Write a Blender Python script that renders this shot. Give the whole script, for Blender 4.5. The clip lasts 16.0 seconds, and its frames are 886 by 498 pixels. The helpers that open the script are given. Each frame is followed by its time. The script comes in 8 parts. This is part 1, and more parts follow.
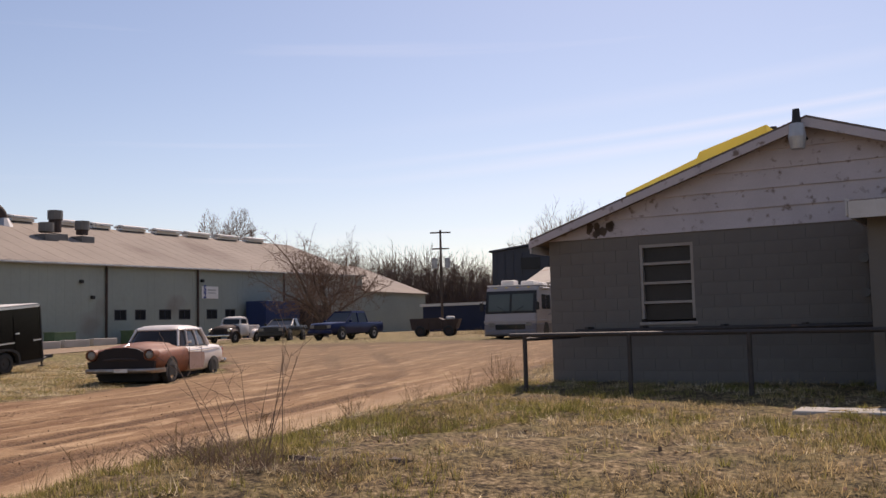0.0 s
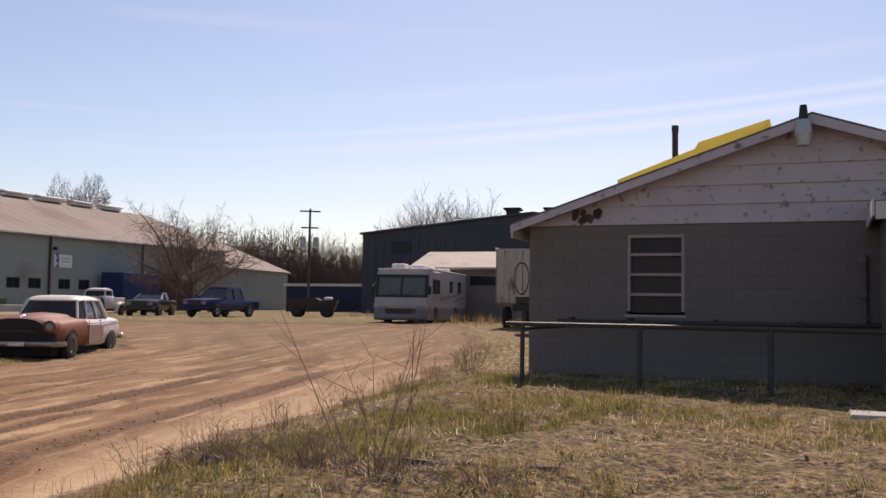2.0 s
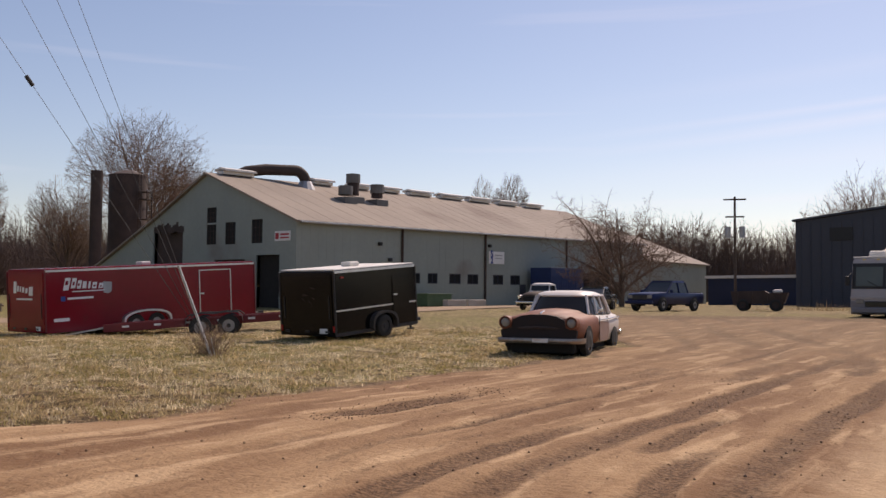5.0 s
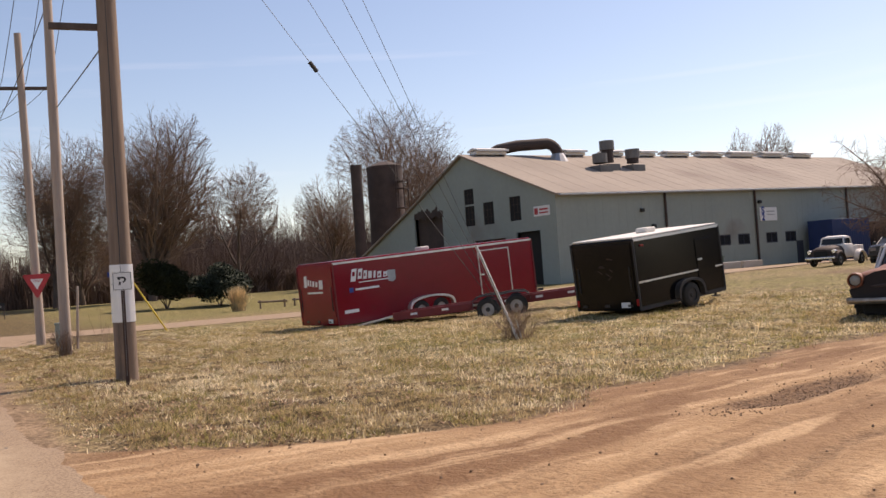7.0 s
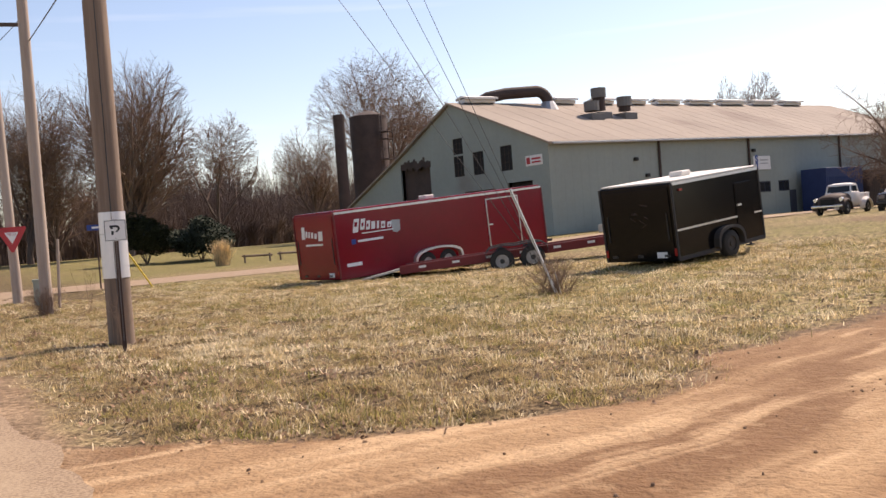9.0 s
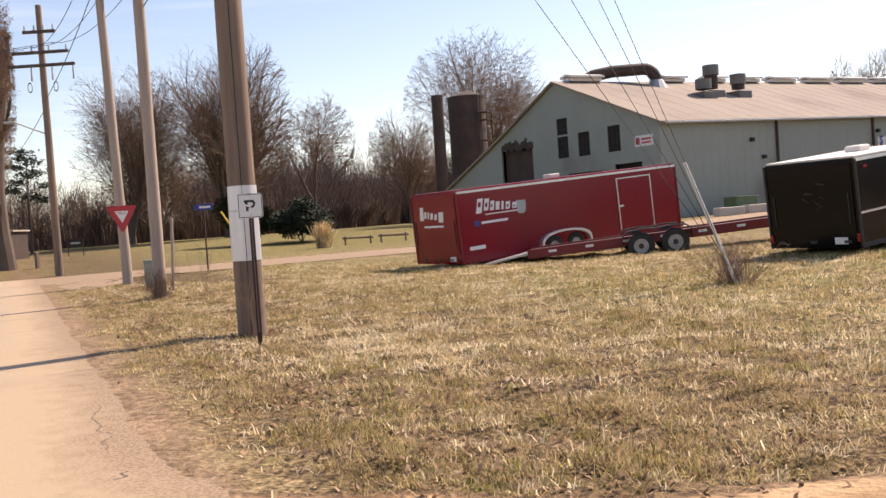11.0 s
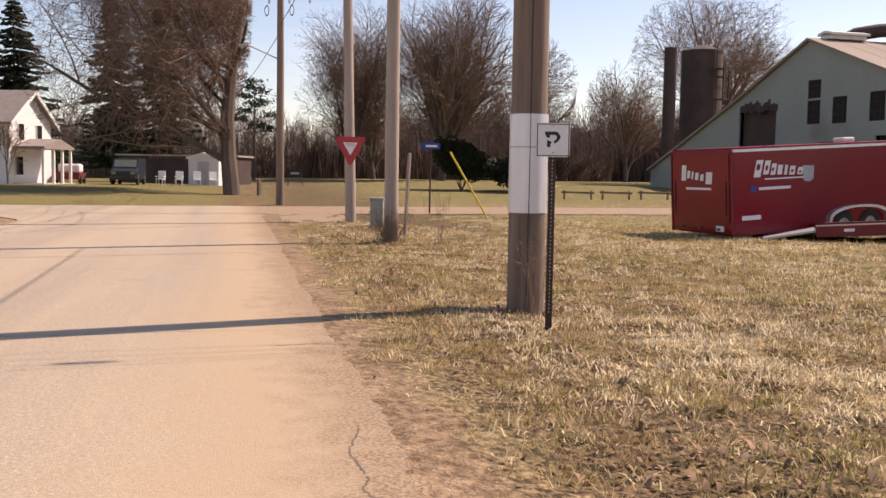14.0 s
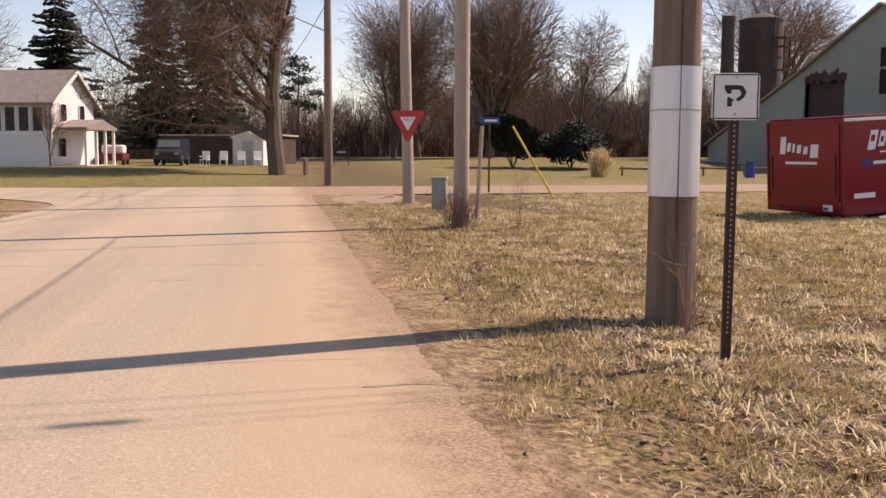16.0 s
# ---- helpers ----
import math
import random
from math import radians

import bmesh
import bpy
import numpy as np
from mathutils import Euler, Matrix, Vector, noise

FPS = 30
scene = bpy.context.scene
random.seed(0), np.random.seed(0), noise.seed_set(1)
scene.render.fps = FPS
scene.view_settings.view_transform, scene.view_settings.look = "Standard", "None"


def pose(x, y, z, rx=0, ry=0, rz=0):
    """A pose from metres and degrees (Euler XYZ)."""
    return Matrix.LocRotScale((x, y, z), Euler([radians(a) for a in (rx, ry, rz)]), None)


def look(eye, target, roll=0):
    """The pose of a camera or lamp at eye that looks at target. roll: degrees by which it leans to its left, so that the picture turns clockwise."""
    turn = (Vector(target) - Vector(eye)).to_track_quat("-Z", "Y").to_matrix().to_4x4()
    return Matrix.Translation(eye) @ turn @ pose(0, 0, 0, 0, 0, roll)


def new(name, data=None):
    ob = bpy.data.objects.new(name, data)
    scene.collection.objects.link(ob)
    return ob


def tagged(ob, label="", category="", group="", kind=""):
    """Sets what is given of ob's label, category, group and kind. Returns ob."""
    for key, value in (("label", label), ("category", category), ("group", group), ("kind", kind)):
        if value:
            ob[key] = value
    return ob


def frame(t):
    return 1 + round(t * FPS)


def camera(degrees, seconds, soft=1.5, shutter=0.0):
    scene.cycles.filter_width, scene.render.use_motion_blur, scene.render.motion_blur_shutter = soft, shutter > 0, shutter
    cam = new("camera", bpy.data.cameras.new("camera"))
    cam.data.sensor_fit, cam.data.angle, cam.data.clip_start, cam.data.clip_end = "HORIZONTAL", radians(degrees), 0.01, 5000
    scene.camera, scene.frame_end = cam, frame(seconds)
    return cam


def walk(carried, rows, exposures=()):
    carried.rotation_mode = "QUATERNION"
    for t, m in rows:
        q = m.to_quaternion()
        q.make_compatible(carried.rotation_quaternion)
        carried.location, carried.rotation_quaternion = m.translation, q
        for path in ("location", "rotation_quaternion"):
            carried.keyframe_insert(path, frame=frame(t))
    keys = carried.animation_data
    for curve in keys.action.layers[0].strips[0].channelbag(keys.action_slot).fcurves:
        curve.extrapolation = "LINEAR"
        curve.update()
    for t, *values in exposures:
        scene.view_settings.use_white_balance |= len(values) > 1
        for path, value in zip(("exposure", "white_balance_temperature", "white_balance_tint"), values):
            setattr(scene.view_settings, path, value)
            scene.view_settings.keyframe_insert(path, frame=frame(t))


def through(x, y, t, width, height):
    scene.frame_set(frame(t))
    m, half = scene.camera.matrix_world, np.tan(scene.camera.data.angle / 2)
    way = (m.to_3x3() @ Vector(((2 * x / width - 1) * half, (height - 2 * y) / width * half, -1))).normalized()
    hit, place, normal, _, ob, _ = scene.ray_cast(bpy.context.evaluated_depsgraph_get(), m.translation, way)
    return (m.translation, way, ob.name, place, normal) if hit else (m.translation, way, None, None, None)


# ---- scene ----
cam = camera(50.1, 16.0)
METRES, EYE, TILT, LEAN, TURN = 19.0, 1.45, -0.52, -0.85, 0.0
ROWS = [
    (0.0, 0.0, 0.0, 0.0, 0.2, 5.09, 2.29),
    (0.5, -0.0258, 0.0169, 0.0016, -1.91, 5.1, 2.33),
    (1.0, -0.0528, 0.031, 0.0028, -6.61, 5.6, 1.93),
    (1.5, -0.0799, 0.0475, 0.0029, -7.6, 5.38, 0.78),
    (2.0, -0.1065, 0.0609, 0.0036, -8.94, 3.89, 0.02),
    (2.5, -0.1322, 0.0776, 0.0035, -9.87, 3.96, -0.65),
    (3.0, -0.1577, 0.0902, 0.0039, -6.47, 5.66, -0.93),
    (3.5, -0.1826, 0.105, 0.004, -3.71, 4.58, -0.47),
    (4.0, -0.2078, 0.1214, 0.0052, 5.14, 3.39, -0.94),
    (4.5, -0.2336, 0.135, 0.0064, 6.17, 2.58, -0.17),
    (5.0, -0.2607, 0.1527, 0.0068, 14.71, 3.53, 0.21),
    (7.5, -0.3889, 0.2455, 0.0104, 29.97, 2.33, 4.53),
    (8.0, -0.4139, 0.2631, 0.01, 26.65, 2.22, 4.62),
    (8.5, -0.4408, 0.2824, 0.0096, 27.47, 0.23, 4.83),
    (11.0, -0.577, 0.3665, 0.0127, 33.6, -0.93, 4.3),
    (11.5, -0.605, 0.3816, 0.0124, 37.52, -1.17, 3.92),
    (12.0, -0.6318, 0.3997, 0.0119, 38.35, -2.7, 3.69),
    (12.5, -0.6582, 0.4168, 0.0124, 43.17, -4.22, 2.28),
    (13.0, -0.6854, 0.4329, 0.0129, 44.27, -4.39, 0.34),
    (13.5, -0.7127, 0.4499, 0.0142, 47.03, -3.55, -0.41),
    (14.0, -0.7382, 0.4622, 0.0146, 45.71, -3.4, -0.71),
    (14.5, -0.7669, 0.4781, 0.0144, 47.92, -3.85, 0.1),
    (15.0, -0.794, 0.4906, 0.014, 48.47, -3.98, 0.18),
    (15.5, -0.8215, 0.5058, 0.0132, 45.29, -4.68, 0.23),
    (16.0, -0.8487, 0.5216, 0.0148, 48.23, -4.75, -0.12),
]
# seconds, stops, kelvin, tint of the clip's own automatic exposure and white balance
EXPOSURES = [(0.0, -0.16, 7200, 24), (2.5, -0.12, 7100, 24), (3.5, -0.3, 7000, 25), (4.2, -0.31, 7100, 25), (5.0, -0.2, 7200, 24), (8.0, 0.36, 7400, 22), (11.0, 0.6, 7500, 23), (12.5, 0.5, 7600, 27), (16.0, 0.36, 7600, 27)]
walk(cam, [(t, pose(0, 0, EYE, TILT, LEAN, TURN) @ pose(METRES * x, METRES * y, METRES * z, 90 + pitch, roll, yaw)) for t, x, y, z, yaw, pitch, roll in ROWS], EXPOSURES)


# ---- world, sun, exposure ----
SUN_AZ, SUN_EL = 17.5, 48.0          # degrees from +y towards +x, and above the horizon
world = bpy.data.worlds.new("world")
scene.world = world
world.use_nodes = True
wn, wl = world.node_tree.nodes, world.node_tree.links
wn.clear()
w_out = wn.new("ShaderNodeOutputWorld")
w_bg = wn.new("ShaderNodeBackground")
w_bg.inputs["Strength"].default_value = 0.128
sky = wn.new("ShaderNodeTexSky")
sky.sky_type = "NISHITA"
sky.sun_disc = False
sky.sun_elevation = radians(SUN_EL)
sky.sun_rotation = radians(SUN_AZ)
sky.air_density, sky.dust_density, sky.ozone_density = 1.0, 0.5, 1.9
# thin streaks of high cloud
w_tc = wn.new("ShaderNodeTexCoord")
w_map = wn.new("ShaderNodeMapping")
w_map.inputs["Rotation"].default_value = (0.0, radians(-6), radians(20))
w_map.inputs["Scale"].default_value = (1.0, 2.2, 26.0)
w_noise = wn.new("ShaderNodeTexNoise")
w_noise.inputs["Scale"].default_value = 1.5
w_noise.inputs["Detail"].default_value = 6.0
w_ramp = wn.new("ShaderNodeValToRGB")
w_ramp.color_ramp.elements[0].position, w_ramp.color_ramp.elements[1].position = 0.57, 0.86
w_ramp.color_ramp.elements[0].color, w_ramp.color_ramp.elements[1].color = (0, 0, 0, 1), (0.22, 0.22, 0.22, 1)
w_mix = wn.new("ShaderNodeMix")
w_mix.data_type = "RGBA"
w_mix.inputs["B"].default_value = (8.2, 8.4, 9.2, 1)
wl.new(w_tc.outputs["Generated"], w_map.inputs["Vector"])
wl.new(w_map.outputs["Vector"], w_noise.inputs["Vector"])
wl.new(w_noise.outputs["Fac"], w_ramp.inputs["Fac"])

# two old vapour trails that climb slowly towards the east
w_sep = wn.new("ShaderNodeSeparateXYZ")
wl.new(w_tc.outputs["Generated"], w_sep.inputs["Vector"])


def sky_math(op, a, b=0.0, c=0.0, clamp=False):
    m = wn.new("ShaderNodeMath")
    m.operation, m.use_clamp = op, clamp
    for s, v in zip(m.inputs, (a, b, c)):
        if isinstance(v, float):
            s.default_value = v
        else:
            wl.new(v, s)
    return m.outputs["Value"]


w_rise = sky_math("SUBTRACT", w_sep.outputs["Z"], sky_math("MULTIPLY_ADD", w_sep.outputs["X"], 0.085, 0.158))
w_rise = sky_math("ADD", w_rise, sky_math("MULTIPLY_ADD", w_noise.outputs["Fac"], 0.012, -0.006))
w_fade = sky_math("MULTIPLY", sky_math("MULTIPLY_ADD", w_sep.outputs["X"], 2.2, 0.35, True), sky_math("MULTIPLY", w_sep.outputs["Y"], 1.0, 0.0, True))
w_cloud = w_ramp.outputs["Color"]
for lift, wide, much in ((0.0, 0.008, 0.3), (0.016, 0.006, 0.26), (-0.03, 0.022, 0.16), (0.05, 0.012, 0.1)):
    near = sky_math("SUBTRACT", 1.0, sky_math("DIVIDE", sky_math("ABSOLUTE", sky_math("SUBTRACT", w_rise, lift)), wide), 0.0, True)
    w_cloud = sky_math("ADD", w_cloud, sky_math("MULTIPLY", sky_math("MULTIPLY", near, much), w_fade))
wl.new(w_cloud, w_mix.inputs["Factor"])
wl.new(sky.outputs["Color"], w_mix.inputs["A"])
wl.new(w_mix.outputs["Result"], w_bg.inputs["Color"])
wl.new(w_bg.outputs["Background"], w_out.inputs["Surface"])

sun_data = bpy.data.lights.new("sun", "SUN")
sun_data.energy, sun_data.angle, sun_data.color = 4.8, radians(0.53), (1.0, 0.93, 0.82)
sun = new("sun", sun_data)
to_sun = Vector((math.sin(radians(SUN_AZ)) * math.cos(radians(SUN_EL)), math.cos(radians(SUN_AZ)) * math.cos(radians(SUN_EL)), math.sin(radians(SUN_EL))))
sun.matrix_world = look(to_sun * 200, (0, 0, 0))


# ---- materials ----
def material(name, a, b=None, rough=0.8, metal=0.0, scale=3.0, fine=40.0, bump=0.15, dirt=None, dirt_scale=0.8, dirt_amount=0.5, stretch=(1, 1, 1), vary=0.0, spec=0.5):
    """Two colours mixed by a coarse and a fine noise in object space, with relief, and patches of a third colour."""
    m = bpy.data.materials.new(name)
    m.use_nodes = True
    n, l = m.node_tree.nodes, m.node_tree.links
    bs = n["Principled BSDF"]
    bs.inputs["Roughness"].default_value = rough
    bs.inputs["Metallic"].default_value = metal
    bs.inputs["Specular IOR Level"].default_value = spec
    b = b or tuple(c * 0.75 for c in a)
    tc = n.new("ShaderNodeTexCoord")
    mp = n.new("ShaderNodeMapping")
    mp.inputs["Scale"].default_value = stretch
    l.new(tc.outputs["Object"], mp.inputs["Vector"])

    def tex(s, detail=4.0):
        t = n.new("ShaderNodeTexNoise")
        t.inputs["Scale"].default_value, t.inputs["Detail"].default_value = s, detail
        l.new(mp.outputs["Vector"], t.inputs["Vector"])
        return t

    def mix(fac, c1, c2):
        x = n.new("ShaderNodeMix")
        x.data_type = "RGBA"
        for socket, v in (("Factor", fac), ("A", c1), ("B", c2)):
            if isinstance(v, tuple):
                x.inputs[socket].default_value = (*v, 1)
            else:
                l.new(v, x.inputs[socket])
        return x.outputs["Result"]

    def sharp(out, lo, hi):
        r = n.new("ShaderNodeMapRange")
        r.inputs["From Min"].default_value, r.inputs["From Max"].default_value = lo, hi
        l.new(out, r.inputs["Value"])
        return r.outputs["Result"]

    coarse, grain = tex(scale), tex(fine, 3.0)
    add = n.new("ShaderNodeMath")
    add.operation = "MULTIPLY_ADD"
    l.new(grain.outputs["Fac"], add.inputs[0])
    add.inputs[1].default_value = 0.5
    l.new(coarse.outputs["Fac"], add.inputs[2])
    colour = mix(sharp(add.outputs["Value"], 0.45, 1.05), a, b)
    if dirt:
        patch = tex(dirt_scale, 6.0)
        colour = mix(sharp(patch.outputs["Fac"], 0.72 - 0.35 * dirt_amount, 0.78 - 0.2 * dirt_amount), colour, dirt)
    if vary:
        oi = n.new("ShaderNodeObjectInfo")
        hs = n.new("ShaderNodeHueSaturation")
        v = n.new("ShaderNodeMapRange")
        v.inputs["To Min"].default_value, v.inputs["To Max"].default_value = 1 - vary, 1 + vary
        l.new(oi.outputs["Random"], v.inputs["Value"])
        l.new(v.outputs["Result"], hs.inputs["Value"])
        l.new(colour, hs.inputs["Color"])
        colour = hs.outputs["Color"]
    l.new(colour, bs.inputs["Base Color"])
    if bump:
        bp = n.new("ShaderNodeBump")
        bp.inputs["Strength"].default_value = bump
        bp.inputs["Distance"].default_value = 0.02
        l.new(add.outputs["Value"], bp.inputs["Height"])
        l.new(bp.outputs["Normal"], bs.inputs["Normal"])
    return m


M_BLOCK = material("grey_painted_block", (0.182, 0.162, 0.145), (0.135, 0.12, 0.108), 0.9, scale=1.2, fine=60, dirt=(0.16, 0.128, 0.095), dirt_scale=0.5, dirt_amount=0.42, vary=0.035)
M_SIDING = material("flaking_white_board", (0.55, 0.49, 0.50), (0.44, 0.39, 0.4), 0.75, scale=2.0, dirt=(0.2, 0.145, 0.12), dirt_scale=7.0, dirt_amount=0.36)
M_TRIMW = material("weathered_white_trim", (0.6, 0.57, 0.55), (0.5, 0.47, 0.45), 0.7, scale=4)
M_SHINGLE = material("brown_shingle", (0.2, 0.15, 0.12), (0.12, 0.09, 0.08), 0.95, scale=8, vary=0.1)
M_SASH = material("white_sash_paint", (0.36, 0.32, 0.285), (0.25, 0.21, 0.185), 0.6, bump=0.05)
M_DARK = material("dark_interior", (0.02, 0.018, 0.016), (0.012, 0.011, 0.01), 0.9, bump=0)
M_PIPE = material("dark_brown_pipe", (0.06, 0.045, 0.04), (0.03, 0.025, 0.022), 0.6, scale=9, dirt=(0.2, 0.1, 0.05), dirt_amount=0.2, dirt_scale=6)
M_SAGE = material("sage_green_sheeting", (0.3, 0.335, 0.3), (0.25, 0.28, 0.25), 0.7, scale=0.25, fine=2.5, bump=0.05, dirt=(0.22, 0.215, 0.19), dirt_scale=0.15, dirt_amount=0.3)
M_ROOF = material("dusty_brown_roofing", (0.32, 0.262, 0.21), (0.24, 0.195, 0.158), 0.9, scale=0.15, fine=3.0, bump=0.1, stretch=(1, 1, 1), dirt=(0.2, 0.15, 0.12), dirt_scale=0.1, dirt_amount=0.35)
M_GALV = material("galvanised_sheet", (0.5, 0.5, 0.5), (0.35, 0.34, 0.33), 0.5, 0.6, scale=1.5, fine=9)
M_RUSTDARK = material("dark_rusty_steel", (0.09, 0.06, 0.05), (0.045, 0.032, 0.028), 0.8, 0.2, scale=0.8, fine=8)
M_RED = material("red_trailer_skin", (0.25, 0.0035, 0.015), (0.2, 0.003, 0.011), 0.22, spec=0.4, scale=0.6, fine=5, bump=0.02, dirt=(0.16, 0.012, 0.014), dirt_scale=0.9, dirt_amount=0.2)
M_BLACKSKIN = material("black_trailer_skin", (0.005, 0.0047, 0.0058), (0.0035, 0.0034, 0.0042), 0.16, scale=0.8, spec=0.22, bump=0.05, dirt=(0.007, 0.0065, 0.007), dirt_scale=1.2, dirt_amount=0.2)
M_ALU = material("bright_aluminium", (0.75, 0.74, 0.72), (0.6, 0.59, 0.57), 0.35, 0.8, scale=4, bump=0.03)
M_WHITEROOF = material("dusty_white_sheet", (0.78, 0.74, 0.68), (0.66, 0.61, 0.55), 0.6, scale=1.0, bump=0.03)
M_TYRE = material("tyre_rubber", (0.025, 0.024, 0.023), (0.04, 0.037, 0.033), 0.9, scale=8)
M_RIM = material("grey_wheel_rim", (0.42, 0.41, 0.4), (0.26, 0.25, 0.24), 0.5, 0.4, scale=6)
M_STEELBLK = material("black_frame_steel", (0.03, 0.028, 0.027), (0.05, 0.043, 0.038), 0.7, scale=4)
M_REDFRAME = material("dull_red_frame", (0.2, 0.018, 0.02), (0.15, 0.014, 0.016), 0.6, scale=3)
M_RUSTCAR = material("rust_and_primer_paint", (0.27, 0.085, 0.032), (0.14, 0.042, 0.018), 0.6, scale=1.6, fine=14, dirt=(0.16, 0.06, 0.035), dirt_scale=1.8, dirt_amount=0.5, bump=0.06)
M_SHADEFRONT = material("shaded_rust_grille", (0.014, 0.004, 0.0035), (0.008, 0.003, 0.003), 0.7, scale=5)
M_CREAM = material("faded_cream_paint", (0.78, 0.72, 0.66), (0.66, 0.58, 0.52), 0.4, scale=2, dirt=(0.42, 0.24, 0.16), dirt_scale=1.2, dirt_amount=0.3, bump=0.03)
M_CHROME = material("worn_chrome", (0.7, 0.68, 0.65), (0.5, 0.46, 0.42), 0.25, 0.9, scale=6, bump=0.03)
M_GLASS = material("dark_window_glass", (0.02, 0.022, 0.024), (0.03, 0.032, 0.034), 0.06, scale=1, bump=0, spec=0.4)
M_RVGLASS = material("grey_green_windscreen", (0.13, 0.15, 0.13), (0.09, 0.11, 0.095), 0.16, scale=0.7, bump=0, spec=0.3)
M_RVWHITE = material("chalky_white_fibreglass", (0.47, 0.42, 0.39), (0.36, 0.31, 0.29), 0.5, scale=0.8, bump=0.03, dirt=(0.42, 0.38, 0.34), dirt_scale=0.8, dirt_amount=0.3)
M_RVGREY = material("grey_lower_panel", (0.25, 0.225, 0.23), (0.18, 0.16, 0.165), 0.5, scale=1.2)
M_BLUEPK = material("metallic_blue_paint", (0.008, 0.018, 0.085), (0.006, 0.013, 0.06), 0.3, 0.3, scale=1, bump=0)
M_BLACKCAR = material("black_car_paint", (0.012, 0.012, 0.014), (0.02, 0.019, 0.018), 0.25, scale=1, bump=0)
M_LAMP = material("headlamp_glass", (0.3, 0.28, 0.25), (0.2, 0.185, 0.165), 0.1, scale=5, bump=0)
M_REDLENS = material("red_lens", (0.4, 0.02, 0.02), (0.3, 0.015, 0.015), 0.2, bump=0)
M_SLATE = material("dark_blue_grey_sheeting", (0.045, 0.05, 0.068), (0.034, 0.038, 0.052), 0.6, scale=0.2, fine=3, bump=0.04)
M_NAVY = material("navy_sheeting", (0.02, 0.03, 0.075), (0.015, 0.023, 0.055), 0.6, scale=0.4, fine=4)
M_TANWALL = material("tan_plaster", (0.27, 0.23, 0.19), (0.2, 0.17, 0.14), 0.9, scale=0.7)
M_TANROOF = material("tan_sheet_roof", (0.44, 0.38, 0.31), (0.33, 0.28, 0.23), 0.75, scale=0.8, fine=6, dirt=(0.25, 0.18, 0.13), dirt_scale=0.7, dirt_amount=0.35)
M_POLE = material("weathered_pole_wood", (0.27, 0.195, 0.145), (0.13, 0.09, 0.067), 0.9, scale=5, fine=30, stretch=(1, 1, 0.06), bump=0.5, dirt=(0.1, 0.075, 0.06), dirt_scale=3, dirt_amount=0.25)
M_POLEPALE = material("pale_pole_wood", (0.44, 0.36, 0.3), (0.3, 0.23, 0.19), 0.9, scale=5, fine=30, stretch=(1, 1, 0.06), bump=0.4)
M_POLEDARK = material("creosoted_pole_wood", (0.12, 0.09, 0.075), (0.07, 0.05, 0.042), 0.9, scale=5, fine=30, stretch=(1, 1, 0.06), bump=0.4)
M_BAND = material("pole_wrap_aluminium", (0.74, 0.72, 0.72), (0.62, 0.6, 0.6), 0.42, 0.55, scale=3, stretch=(3, 3, 0.3), bump=0.08)
M_SIGNW = material("sign_white", (0.8, 0.79, 0.77), (0.72, 0.71, 0.69), 0.45, scale=3, bump=0)
M_SIGNRED = material("sign_red", (0.5, 0.03, 0.04), (0.42, 0.025, 0.03), 0.45, scale=3, bump=0)
M_SIGNBLUE = material("sign_blue", (0.02, 0.06, 0.28), (0.018, 0.05, 0.22), 0.5, bump=0)
M_SIGNBLACK = material("sign_black", (0.015, 0.015, 0.015), (0.02, 0.02, 0.02), 0.6, bump=0)
M_SIGNPOST = material("brown_sign_post", (0.045, 0.026, 0.02), (0.07, 0.035, 0.025), 0.7, 0.2, scale=8)
M_YELMARK = material("yellow_guy_guard", (0.72, 0.5, 0.05), (0.62, 0.42, 0.04), 0.6, bump=0)
M_PEDESTAL = material("grey_green_pedestal", (0.3, 0.33, 0.28), (0.24, 0.26, 0.22), 0.7, scale=4)
M_WIRE = material("dark_wire", (0.03, 0.03, 0.03), (0.05, 0.05, 0.05), 0.6, bump=0)
M_BLUEBOX = material("bright_blue_sheeting", (0.014, 0.036, 0.13), (0.01, 0.026, 0.095), 0.6, scale=0.6, fine=4)
M_GREENBOX = material("green_box", (0.1, 0.16, 0.08), (0.07, 0.12, 0.06), 0.7, scale=2)
M_CONCRETE = material("pale_concrete", (0.5, 0.46, 0.41), (0.38, 0.35, 0.31), 0.95, scale=1.5)
M_BARK = material("grey_brown_bark", (0.16, 0.115, 0.09), (0.085, 0.062, 0.048), 0.95, scale=3, stretch=(1, 1, 0.25), bump=0.6)
M_TWIG = material("brown_twigs", (0.25, 0.165, 0.12), (0.16, 0.105, 0.075), 0.95, scale=0.4, bump=0)
M_TWIGFAR = material("woodland_twigs", (0.17, 0.115, 0.09), (0.105, 0.07, 0.054), 0.95, scale=0.06, fine=0.6, bump=0)
M_CONIFER = material("dark_conifer", (0.03, 0.045, 0.022), (0.018, 0.028, 0.014), 0.9, scale=1, bump=0)
M_BUSH = material("evergreen_bush", (0.02, 0.03, 0.011), (0.012, 0.019, 0.008), 0.9, scale=1.5, bump=0)
M_STEM = material("dry_weed_stem", (0.26, 0.17, 0.115), (0.17, 0.11, 0.075), 0.9, bump=0)


